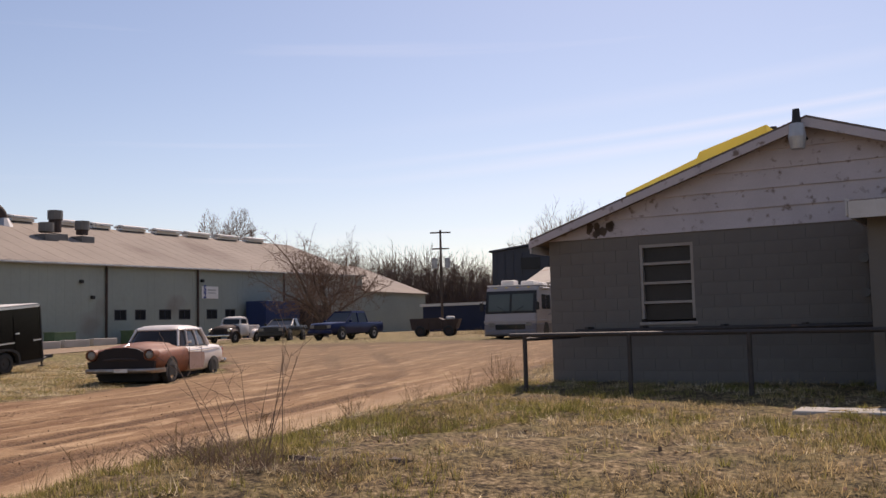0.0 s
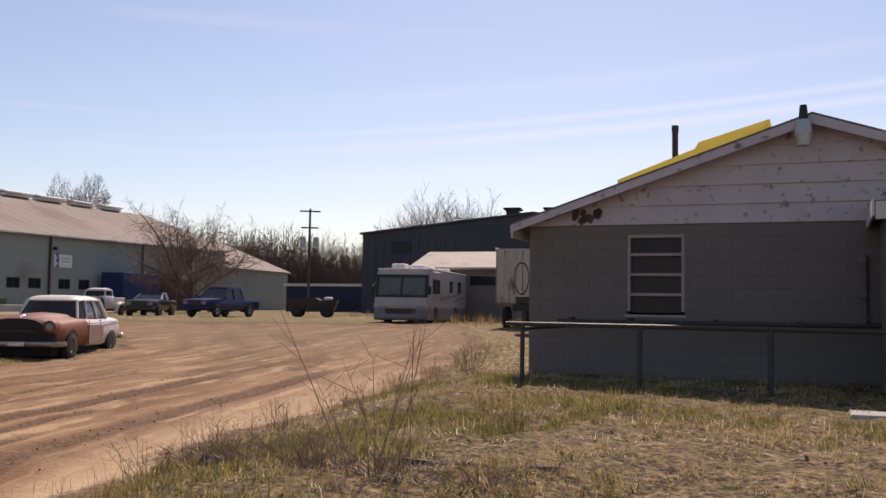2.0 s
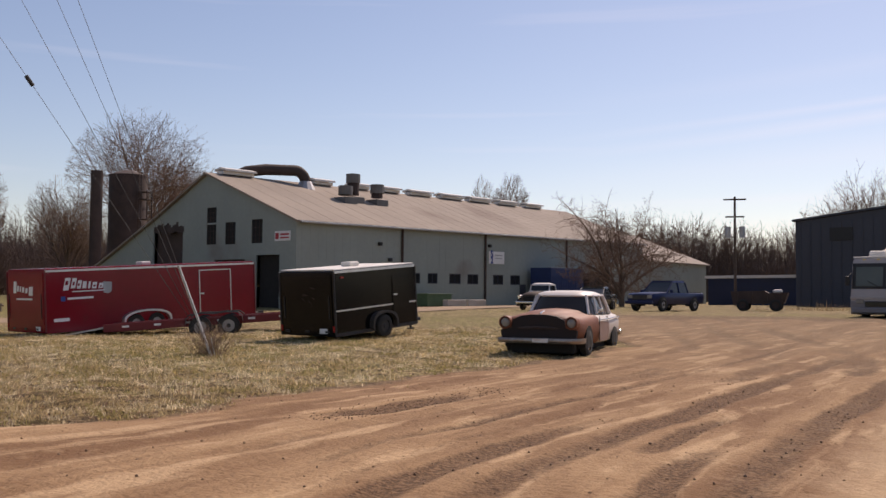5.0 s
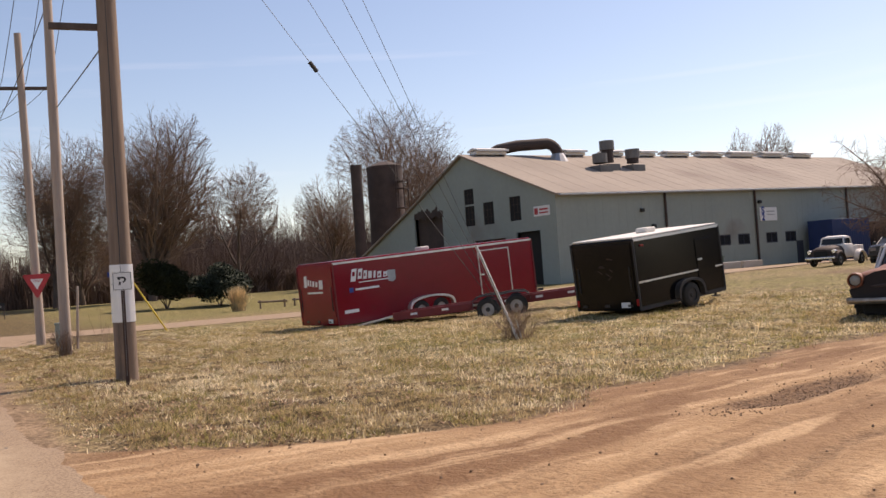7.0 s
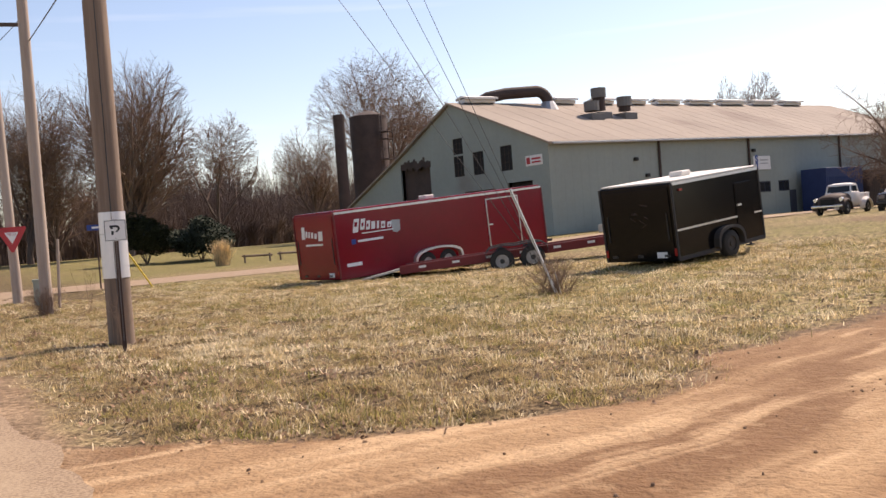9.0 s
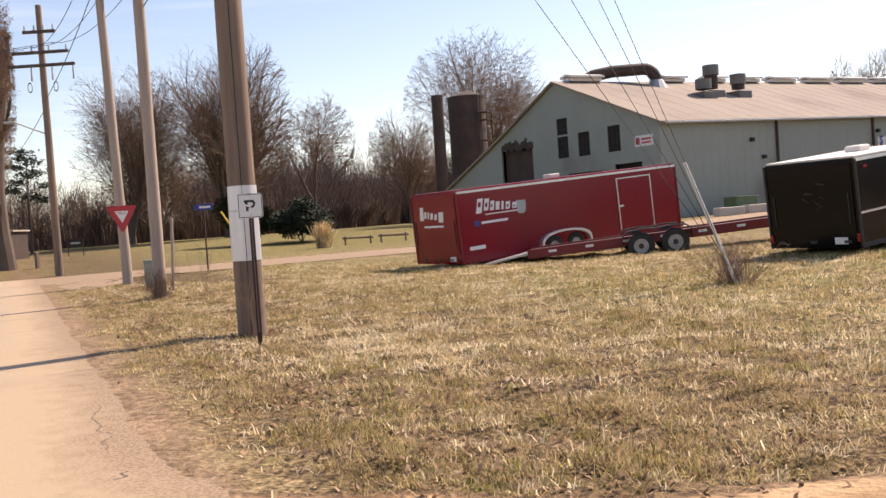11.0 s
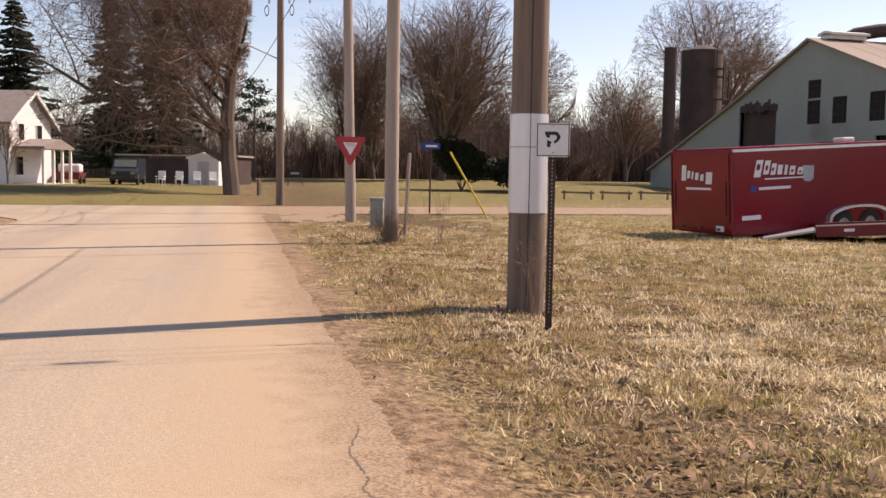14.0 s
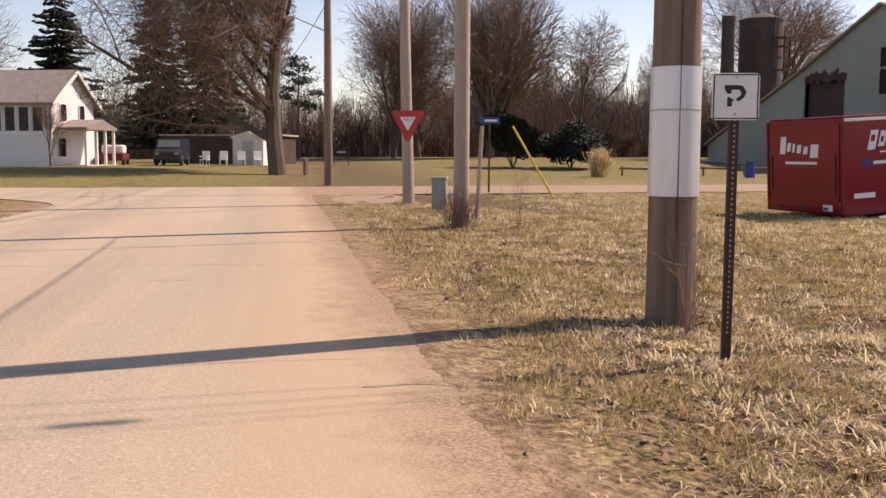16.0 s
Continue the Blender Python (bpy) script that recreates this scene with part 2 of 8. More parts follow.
def blade_material(name, a, b, through=0.45):
    """Thin dry leaves that let light through."""
    m = material(name, a, b, 0.9, scale=0.9, fine=7, bump=0)
    n, l = m.node_tree.nodes, m.node_tree.links
    bs, out = n["Principled BSDF"], n["Material Output"]
    bs.inputs["Specular IOR Level"].default_value = 0.25
    tr, mx = n.new("ShaderNodeBsdfTranslucent"), n.new("ShaderNodeMixShader")
    geo, rng, sc = n.new("ShaderNodeNewGeometry"), n.new("ShaderNodeMapRange"), n.new("ShaderNodeVectorMath")
    l.new(geo.outputs["Random Per Island"], rng.inputs["Value"])
    rng.inputs["To Min"].default_value, rng.inputs["To Max"].default_value = 0.3, 1.55
    sc.operation = "SCALE"
    l.new(bs.inputs["Base Color"].links[0].from_socket, sc.inputs[0])
    l.new(rng.outputs["Result"], sc.inputs["Scale"])
    l.new(sc.outputs["Vector"], bs.inputs["Base Color"])
    mx.inputs["Fac"].default_value = through
    l.new(bs.inputs["Base Color"].links[0].from_socket, tr.inputs["Color"])
    l.new(bs.outputs["BSDF"], mx.inputs[1])
    l.new(tr.outputs["BSDF"], mx.inputs[2])
    l.new(mx.outputs["Shader"], out.inputs["Surface"])
    return m


M_STRAW = blade_material("dry_straw", (0.62, 0.48, 0.25), (0.38, 0.275, 0.135))
M_STRAWPALE = blade_material("bleached_grass", (0.86, 0.74, 0.52), (0.66, 0.54, 0.34))
M_BLEACH = blade_material("bleached_straw", (0.88, 0.77, 0.56), (0.7, 0.58, 0.38))
M_GREENBLADE = blade_material("green_grass_blade", (0.2, 0.2, 0.055), (0.36, 0.29, 0.1))
M_YELLOW = blade_material("yellow_plastic_sheet", (0.95, 0.84, 0.36), (0.92, 0.78, 0.26), 0.7)
M_WINDARK = material("grimy_dark_pane", (0.035, 0.03, 0.028), (0.05, 0.043, 0.04), 0.35, scale=2, bump=0, spec=0.2)


# ---- mesh helpers ----
def mesh_of(bm, name):
    me = bpy.data.meshes.new(name)
    bm.to_mesh(me)
    bm.free()
    return me


def smooth(me, angle=35):
    me.polygons.foreach_set("use_smooth", [True] * len(me.polygons))
    me.set_sharp_from_angle(angle=radians(angle))


def part(name, bm, mat, parent=None, label="", soft=False):
    me = mesh_of(bm, name)
    me.materials.append(mat)
    if soft:
        smooth(me)
    ob = new(name, me)
    if parent:
        ob.parent = parent
    if label:
        tagged(ob, label)
    return ob


def raw_part(name, verts, faces, mat, parent=None, label="", soft=False):
    me = bpy.data.meshes.new(name)
    me.from_pydata(verts, [], faces)
    me.materials.append(mat)
    if soft:
        smooth(me)
    ob = new(name, me)
    if parent:
        ob.parent = parent
    if label:
        tagged(ob, label)
    return ob


def thing(name, at, turn, label, category, group="", kind="", tilt=0.0, lean=0.0):
    ob = new(name)
    ob.empty_display_size = 0.3
    ob.matrix_world = pose(*at, tilt, lean, turn)
    return tagged(ob, label, category, group, kind)


def box(bm, c, s, bevel=0.0, turn=None):
    r = bmesh.ops.create_cube(bm, size=1)
    vs = r["verts"]
    m = Matrix.Translation(c) @ (turn.to_4x4() if turn else Matrix()) @ Matrix.Diagonal((*s, 1))
    bmesh.ops.transform(bm, matrix=m, verts=vs)
    if bevel:
        es = {e for v in vs for e in v.link_edges}
        bmesh.ops.bevel(bm, geom=list(es), offset=bevel, segments=2, affect="EDGES", profile=0.5)
    return bm


def tube(bm, a, b, r0, r1=None, seg=10, caps=True):
    a, b = Vector(a), Vector(b)
    d = b - a
    r1 = r0 if r1 is None else r1
    m = Matrix.Translation((a + b) / 2) @ d.to_track_quat("Z", "Y").to_matrix().to_4x4()
    bmesh.ops.create_cone(bm, cap_ends=caps, segments=seg, radius1=r0, radius2=max(r1, 1e-4), depth=d.length, matrix=m)
    return bm


def prism(bm, outline, axis_from, axis_to, axis="y"):
    """Extrudes an outline of (u, v) along one axis."""
    def p(u, v, w):
        return {"y": (u, w, v), "x": (w, u, v), "z": (u, v, w)}[axis]
    a = [bm.verts.new(p(u, v, axis_from)) for u, v in outline]
    b = [bm.verts.new(p(u, v, axis_to)) for u, v in outline]
    n = len(a)
    bm.faces.new(a)
    bm.faces.new(b[::-1])
    for i in range(n):
        bm.faces.new((a[i], b[i], b[(i + 1) % n], a[(i + 1) % n]))
    bmesh.ops.recalc_face_normals(bm, faces=bm.faces[:])
    return bm


def loft(bm, rings, cap=True, close=True):
    rows = [[bm.verts.new(p) for p in r] for r in rings]
    n = len(rows[0])
    for a, b in zip(rows, rows[1:]):
        for i in range(n if close else n - 1):
            j = (i + 1) % n
            bm.faces.new((a[i], b[i], b[j], a[j]))
    if cap:
        bm.faces.new(rows[0])
        bm.faces.new(rows[-1][::-1])
    bmesh.ops.recalc_face_normals(bm, faces=bm.faces[:])
    return bm


B = bmesh.new


def text_part(name, words, size, mat, parent, at, rot, deep=0.004, stretch=1.0, bold=0.0):
    cu = bpy.data.curves.new(name, "FONT")
    cu.body, cu.size, cu.extrude, cu.align_x, cu.align_y = words, size, deep, "CENTER", "CENTER"
    cu.offset = bold
    tmp = bpy.data.objects.new(name, cu)
    scene.collection.objects.link(tmp)
    me = bpy.data.meshes.new_from_object(tmp.evaluated_get(bpy.context.evaluated_depsgraph_get()))
    bpy.data.objects.remove(tmp)
    me.materials.clear()
    me.materials.append(mat)
    ob = new(name, me)
    ob.parent = parent
    ob.matrix_local = pose(*at, *rot) @ Matrix.Diagonal((stretch, 1, 1, 1))
    return ob


# ---- ground ----
def step(v, a, b):
    t = np.clip((np.asarray(v, float) - a) / (b - a), 0, 1)
    return t * t * (3 - 2 * t)


def lawn_edge(y):
    """x of the border between the dirt drive and the lawn by the house."""
    return np.interp(y, (6, 9.2, 11.8, 17, 21.5, 30, 46, 80), (-4.6, -3.3, -2.5, -0.4, 1.2, 3.6, 6.0, 6.0))


def ground_z(x, y):
    x, y = np.asarray(x, float), np.asarray(y, float)
    east = step(x, -30, -10)
    z = 0.65 * step(y, 15, 50) * east + 0.5 * step(y, 55, 85) * (1 - east)
    z = z + 0.5 * step(-x, 52, 76)
    lawn = step(x - lawn_edge(y), -0.6, 2.2) * step(y, 3, 7.5) * (1 - step(y, 22, 34))
    return z + (0.42 - 0.18 * step(y, 15, 30)) * lawn


def gz(x, y):
    return float(ground_z(x, y))


def spaced(lo, hi, fine, far):
    a = list(np.arange(lo, hi + fine / 2, fine))
    d, up, down = fine, [hi], [lo]
    while up[-1] < far:
        d *= 1.16
        up.append(up[-1] + d)
        down.append(down[-1] - d)
    return np.array(down[:0:-1] + a + up[1:])


def wander(x, y, s, seed=0.0):
    """A cheap smooth noise from -1 to 1."""
    return (np.sin(x * s + 1.7 * np.sin(y * s * 0.8 + seed) + seed) + np.sin(y * s * 1.3 + 1.9 * np.sin(x * s * 0.7 - seed) + 2 * seed)) / 2


ROAD_DIR = np.array((-0.8475, 0.5308))
ROAD_N = np.array((0.5308, 0.8475))
ROAD_C = np.array((-15.47, 10.65))
CROSS_U = np.array((0.42, 0.9075))
CROSS_N = np.array((0.9075, -0.42))
CROSS_C = np.array((-40.4, 32.4))


def road_side(x, y):
    """Distance past the street's kerbless edge, and past the cross road's near edge (positive: off the road)."""
    a = (x - ROAD_C[0]) * ROAD_N[0] + (y - ROAD_C[1]) * ROAD_N[1]
    b = (x - CROSS_C[0]) * CROSS_N[0] + (y - CROSS_C[1]) * CROSS_N[1]
    return a, b


def dirt_mask(x, y):
    left = np.interp(y, (8, 10.6, 11.5, 13.4, 16, 17.5, 21.6, 24, 28, 33, 42, 70), (-17.0, -15.0, -12.7, -11.2, -10.6, -10.0, -8.6, -7.6, -6.6, -7.6, -10.5, -26))
    a, b = road_side(x, y)
    w = 0.35 * wander(x, y, 1.1) + 0.2 * wander(x, y, 3.1, 2.0)
    drive = step(x - left + w, -0.5, 0.5) * (1 - step(x - lawn_edge(y) + w, -0.7, 0.5)) * (1 - step(y + 5 * w, 38, 52))
    shoulder = (1 - step(a + 0.5 * w, 0.0, 0.4)) * step(a, -2, 0)
    bare = step(y, 3, 5)
    return np.clip(np.maximum(drive * bare, 0.78 * shoulder), 0, 1)


# wheel ruts: place across the drive, half width, depth, where they begin and end, and whether they swing back towards the shed
RUTS = ((-4.75, 0.21, 0.055, 3, 24, 0), (-5.4, 0.15, 0.045, 3, 13.6, 0), (-5.95, 0.14, 0.045, 11.5, 16.2, 0), (-6.55, 0.19, 0.05, 3, 27, 0), (-7.25, 0.16, 0.05, 3, 15.5, 0),
        (-8.4, 0.1, 0.035, 10, 30, 0), (-10.05, 0.26, 0.06, 13.3, 17.8, 0), (-9.2, 0.08, 0.025, 4, 24, 1), (-11.2, 0.1, 0.02, 3, 15, 0),
        (-3.7, 0.16, 0.022, 14, 34, 0), (-2.7, 0.2, 0.02, 16, 38, 0), (-7.8, 0.06, 0.02, 9, 22, 1), (-5.4, 0.3, 0.03, 21, 48, 1), (-7.2, 0.28, 0.026, 19, 50, 1), (-8.9, 0.24, 0.02, 18, 52, 1))


def flow(x, y, back=0):
    """Place across the bundle of wheel tracks that swings off the street, straight at first and then bending towards the yard."""
    turn = 0.45 * step(-x, 7.0, 15.0) * np.logaddexp(0, 13.2 - y)
    bend = 0.396 * np.logaddexp(0, (y - 11) / 1.2)
    return x + turn - bend + back * 1.0 * np.logaddexp(0, (y - 25) / 2)


def rut_depth(x, y):
    """Wheel ruts that leave the street and bend off towards the yard: (depth in metres, 0 to 1 how deep)."""
    d, dark = np.zeros_like(x), np.zeros_like(x)
    wob = 0.09 * wander(x, y, 0.5, 1.0) + 0.05 * wander(x, y, 1.7, 2.0)
    for c, w, h, y0, y1, back in RUTS:
        q = flow(x, y, back) + wob - c
        live = step(y, y0, y0 + 1.2) * (1 - step(y, y1 - 2.5, y1)) * (0.62 + 0.38 * step(np.sin(y * 0.55 + c * 3.1), -0.7, 0.4))
        live = live * (1 - 0.8 * step(-x, 8.3, 10.0) * (1 - step(y, 11.5, 13.2)))
        trough = live * np.exp(-(q / w) ** 2)
        bank = live * np.exp(-((np.abs(q) - 2.0 * w) / (0.6 * w)) ** 2)
        d = np.maximum(d, h * trough) - 0.15 * h * bank
        dark = np.maximum(dark, min(1.0, h / 0.05) * live * np.exp(-(q / (1.25 * w)) ** 4))
    return d, np.clip(dark, 0, 1)


def surface_z(x, y):
    """The ground with its small bumps and ruts."""
    a, b = road_side(x, y)
    dirt = dirt_mask(x, y)
    near = (1 - step(np.abs(x + 9), 25, 60)) * (1 - step(np.abs(y - 20), 25, 60))
    cut, deep = rut_depth(x, y)
    soft = 0.008 * wander(x, y, 2.6, 2.0) + 0.006 * wander(x, y, 6.3, 1.0)
    z = ground_z(x, y) + near * (dirt * (soft - cut + 0.02) * step(a, 0.5, 2.0) + (1 - dirt) * step(a, 0.3, 1.2) * (0.025 * wander(x, y, 1.3, 1.0) + 0.028 * wander(x, y, 3.7, 4.0) + 0.02 * wander(x, y, 9.1, 2.0)))
    # a bed for the road's surface
    on_road = np.maximum((1 - step(a + 0.14 * wander(x, y, 1.1, 3.0) + 0.08 * wander(x, y, 3.3, 1.0), -0.6, -0.1)) * step(a, -6.9, -6.5), (1 - step(b, -0.6, -0.1)) * step(b, -9.5, -8.5))
    lip = step(a + 0.05 * wander(x, y, 3.3, 1.0), -0.2, 0.12) * (1 - step(a, 0.3, 1.3)) * (1 - step(x, -16, -14))
    return z - 0.06 * on_road + 0.028 * lip


def build_ground():
    xs, ys = spaced(-40, 6, 0.12, 1800), spaced(8, 32, 0.14, 1800)
    X, Y = np.meshgrid(xs, ys)
    dirt = dirt_mask(X, Y)
    cut, deep = rut_depth(X, Y)
    Z = surface_z(X, Y)
    # greener, darker lawn past x -46 also paints in the shade of the woods
    green = 0.45 + 0.5 * wander(X, Y, 0.22, 5.0) * step(road_side(X, Y)[0], 0.5, 3.0) + 0.9 * step(-X, 46, 54)
    nx, ny = len(xs), len(ys)
    idx = np.arange(nx * ny).reshape(ny, nx)
    f = np.stack((idx[:-1, :-1], idx[:-1, 1:], idx[1:, 1:], idx[1:, :-1]), -1).reshape(-1, 4)
    me = bpy.data.meshes.new("ground")
    me.vertices.add(nx * ny)
    me.vertices.foreach_set("co", np.stack((X, Y, Z), -1).reshape(-1))
    me.loops.add(len(f) * 4)
    me.loops.foreach_set("vertex_index", f.reshape(-1))
    me.polygons.add(len(f))
    me.polygons.foreach_set("loop_start", np.arange(0, len(f) * 4, 4))
    me.update(calc_edges=True)
    for key, values in (("soil", dirt), ("lush_shade", np.clip(green, 0, 1.3)), ("damp", deep), ("shoulder", step(road_side(X, Y)[1], -1.5, 0.0) * (1 - step(road_side(X, Y)[0], 0.1, 0.8)) * step(road_side(X, Y)[0], -8.5, -7.5) * (1 - step(X, -16, -13))), ("grass_floor", np.maximum(step(road_side(X, Y)[0], 0.2, 1.0) * (1 - step(road_side(X, Y)[0], 5.0, 9.0)) * (1 - step(X, -9, -7)), 0.75 * step(X - lawn_edge(Y), 0.0, 1.0) * (1 - step(Y, 16, 20)))), ("across", flow(X, Y) + 0.1 * wander(X, Y, 0.3, 1.0))):
        me.attributes.new(key, "FLOAT", "POINT").data.foreach_set("value", values.reshape(-1).astype(np.float32))
    me.polygons.foreach_set("use_smooth", [True] * len(me.polygons))
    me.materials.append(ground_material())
    return tagged(new("ground", me), "dry winter grass with a rutted tan dirt drive", "ground", kind="structure")


def node_tools(m):
    n, l = m.node_tree.nodes, m.node_tree.links

    def put(socket, v):
        if isinstance(v, tuple):
            socket.default_value = (*v, 1)
        elif isinstance(v, (int, float)):
            socket.default_value = v
        else:
            l.new(v, socket)

    def mix(fac, c1, c2):
        x = n.new("ShaderNodeMix")
        x.data_type = "RGBA"
        put(x.inputs["Factor"], fac), put(x.inputs["A"], c1), put(x.inputs["B"], c2)
        return x.outputs["Result"]

    def ramp(v, lo, hi, to=(0, 1)):
        r = n.new("ShaderNodeMapRange")
        put(r.inputs["Value"], v)
        for key, value in (("From Min", lo), ("From Max", hi), ("To Min", to[0]), ("To Max", to[1])):
            r.inputs[key].default_value = value
        return r.outputs["Result"]

    def tex(vec, s, detail=5.0):
        t = n.new("ShaderNodeTexNoise")
        t.inputs["Scale"].default_value, t.inputs["Detail"].default_value = s, detail
        l.new(vec, t.inputs["Vector"])
        return t.outputs["Fac"]

    def math_node(op, a, b=0.0, c=0.0):
        x = n.new("ShaderNodeMath")
        x.operation = op
        put(x.inputs[0], a), put(x.inputs[1], b), put(x.inputs[2], c)
        return x.outputs["Value"]
    return n, l, mix, ramp, tex, math_node


def ground_material():
    m = bpy.data.materials.new("dry_grass_and_dirt")
    m.use_nodes = True
    n, l, mix, ramp, tex, mth = node_tools(m)
    bs = n["Principled BSDF"]
    bs.inputs["Roughness"].default_value = 0.95
    bs.inputs["Specular IOR Level"].default_value = 0.2
    pos = n.new("ShaderNodeNewGeometry").outputs["Position"]
    soil, lush_shade, damp = (n.new("ShaderNodeAttribute") for _ in range(3))
    soil.attribute_name, lush_shade.attribute_name, damp.attribute_name = "soil", "lush_shade", "damp"
    big, mid, fine, grit, crumb, tuft = tex(pos, 0.35), tex(pos, 2.2), tex(pos, 11.0), tex(pos, 60.0, 2.0), tex(pos, 26.0, 4.0), tex(pos, 5.0, 6.0)
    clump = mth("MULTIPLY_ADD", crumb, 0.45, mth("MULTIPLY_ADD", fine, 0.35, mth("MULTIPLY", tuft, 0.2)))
    # the near-black end of each mix paints the shaded gaps between tufts
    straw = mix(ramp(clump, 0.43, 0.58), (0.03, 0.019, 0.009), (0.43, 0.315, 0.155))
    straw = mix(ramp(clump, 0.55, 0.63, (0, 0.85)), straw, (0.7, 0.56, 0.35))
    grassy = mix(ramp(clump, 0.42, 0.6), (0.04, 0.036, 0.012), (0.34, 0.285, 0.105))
    patch = mth("MULTIPLY_ADD", lush_shade.outputs["Fac"], 0.27, mid)
    grass = mix(ramp(patch, 0.55, 0.8), straw, grassy)
    grass = mix(ramp(big, 0.58, 0.72, (0, 0.45)), grass, (0.1, 0.062, 0.036))
    # old leaves and painted gap shade under the thick grass of verge and lawn
    gap_dark = n.new("ShaderNodeAttribute")
    gap_dark.attribute_name = "grass_floor"
    grass = mix(mth("MULTIPLY", gap_dark.outputs["Fac"], 0.72), grass, mix(ramp(clump, 0.42, 0.62), (0.035, 0.021, 0.012), (0.2, 0.128, 0.07)))
    # wheel tracks: bands that follow the bend of the drive
    across, sep, comb = n.new("ShaderNodeAttribute"), n.new("ShaderNodeSeparateXYZ"), n.new("ShaderNodeCombineXYZ")
    across.attribute_name = "across"
    l.new(pos, sep.inputs["Vector"])
    l.new(mth("MULTIPLY_ADD", big, 0.7, across.outputs["Fac"]), comb.inputs["X"])
    l.new(mth("MULTIPLY_ADD", sep.outputs["Y"], 0.14, mth("MULTIPLY", big, 0.6)), comb.inputs["Y"])
    lane, thin, hair = tex(comb.outputs["Vector"], 0.9, 3.0), tex(comb.outputs["Vector"], 2.8, 4.0), tex(comb.outputs["Vector"], 13.0, 2.0)
    sand = mix(ramp(lane, 0.38, 0.6), (0.205, 0.112, 0.056), (0.36, 0.225, 0.12))
    sand = mix(ramp(thin, 0.53, 0.66, (0, 0.6)), sand, (0.19, 0.1, 0.049))
    sand = mix(ramp(thin, 0.47, 0.36, (0, 0.8)), sand, (0.52, 0.35, 0.2))
    sand = mix(ramp(hair, 0.54, 0.68, (0, 0.14)), sand, (0.17, 0.088, 0.042))
    sand = mix(ramp(mid, 0.55, 0.75, (0, 0.35)), sand, (0.2, 0.108, 0.052))
    sand = mix(ramp(tuft, 0.56, 0.7, (0, 0.4)), sand, (0.42, 0.28, 0.158))
    sand = mix(ramp(crumb, 0.40, 0.28, (0, 0.6)), sand, (0.14, 0.075, 0.037))
    broken = mth("MULTIPLY_ADD", fine, 0.5, mth("MULTIPLY_ADD", mid, 0.5, damp.outputs["Fac"]))
    moist = ramp(broken, 0.72, 1.15)
    turned = mix(ramp(crumb, 0.4, 0.62), (0.07, 0.038, 0.02), (0.2, 0.113, 0.059))
    sand = mix(mth("MULTIPLY", moist, 0.9), sand, turned)
    sand = mix(mth("MULTIPLY", ramp(mth("ADD", across.outputs["Fac"], mid), -4.0, -3.2), ramp(sep.outputs["Y"], 26.0, 14.0, (0.0, 0.55))), sand, (0.58, 0.42, 0.26))
    # tones the far sand down to a darker brown with distance, y 18 to 34
    yard = mth("MULTIPLY", ramp(sep.outputs["Y"], 18.0, 34.0), ramp(mid, 0.35, 0.6, (0.35, 0.8)))
    sand = mix(yard, sand, mix(ramp(crumb, 0.4, 0.6), (0.14, 0.09, 0.05), (0.27, 0.185, 0.108)))
    edge = mth("ADD", soil.outputs["Fac"], mth("MULTIPLY_ADD", fine, 0.7, -0.35))
    # the worn, half-bare fringe between grass and drive
    fringe = mix(ramp(clump, 0.44, 0.58), (0.1, 0.062, 0.036), (0.25, 0.165, 0.092))
    colour = mix(ramp(edge, 0.12, 0.4), grass, fringe)
    colour = mix(ramp(edge, 0.5, 0.8), colour, sand)
    side = n.new("ShaderNodeAttribute")
    side.attribute_name = "shoulder"
    silt = mix(ramp(mth("MULTIPLY_ADD", mid, 0.5, mth("MULTIPLY", fine, 0.5)), 0.4, 0.6), (0.16, 0.103, 0.06), (0.36, 0.25, 0.155))
    silt = mix(ramp(crumb, 0.42, 0.3, (0, 0.7)), silt, (0.09, 0.055, 0.032))
    colour = mix(mth("MULTIPLY", side.outputs["Fac"], 0.9), colour, silt)
    l.new(colour, bs.inputs["Base Color"])
    bp = n.new("ShaderNodeBump")
    bp.inputs["Strength"].default_value, bp.inputs["Distance"].default_value = 1.0, 0.06
    l.new(mth("MULTIPLY_ADD", fine, 0.5, mth("MULTIPLY_ADD", crumb, 0.35, mth("MULTIPLY", grit, 0.12))), bp.inputs["Height"])
    l.new(bp.outputs["Normal"], bs.inputs["Normal"])
    return m


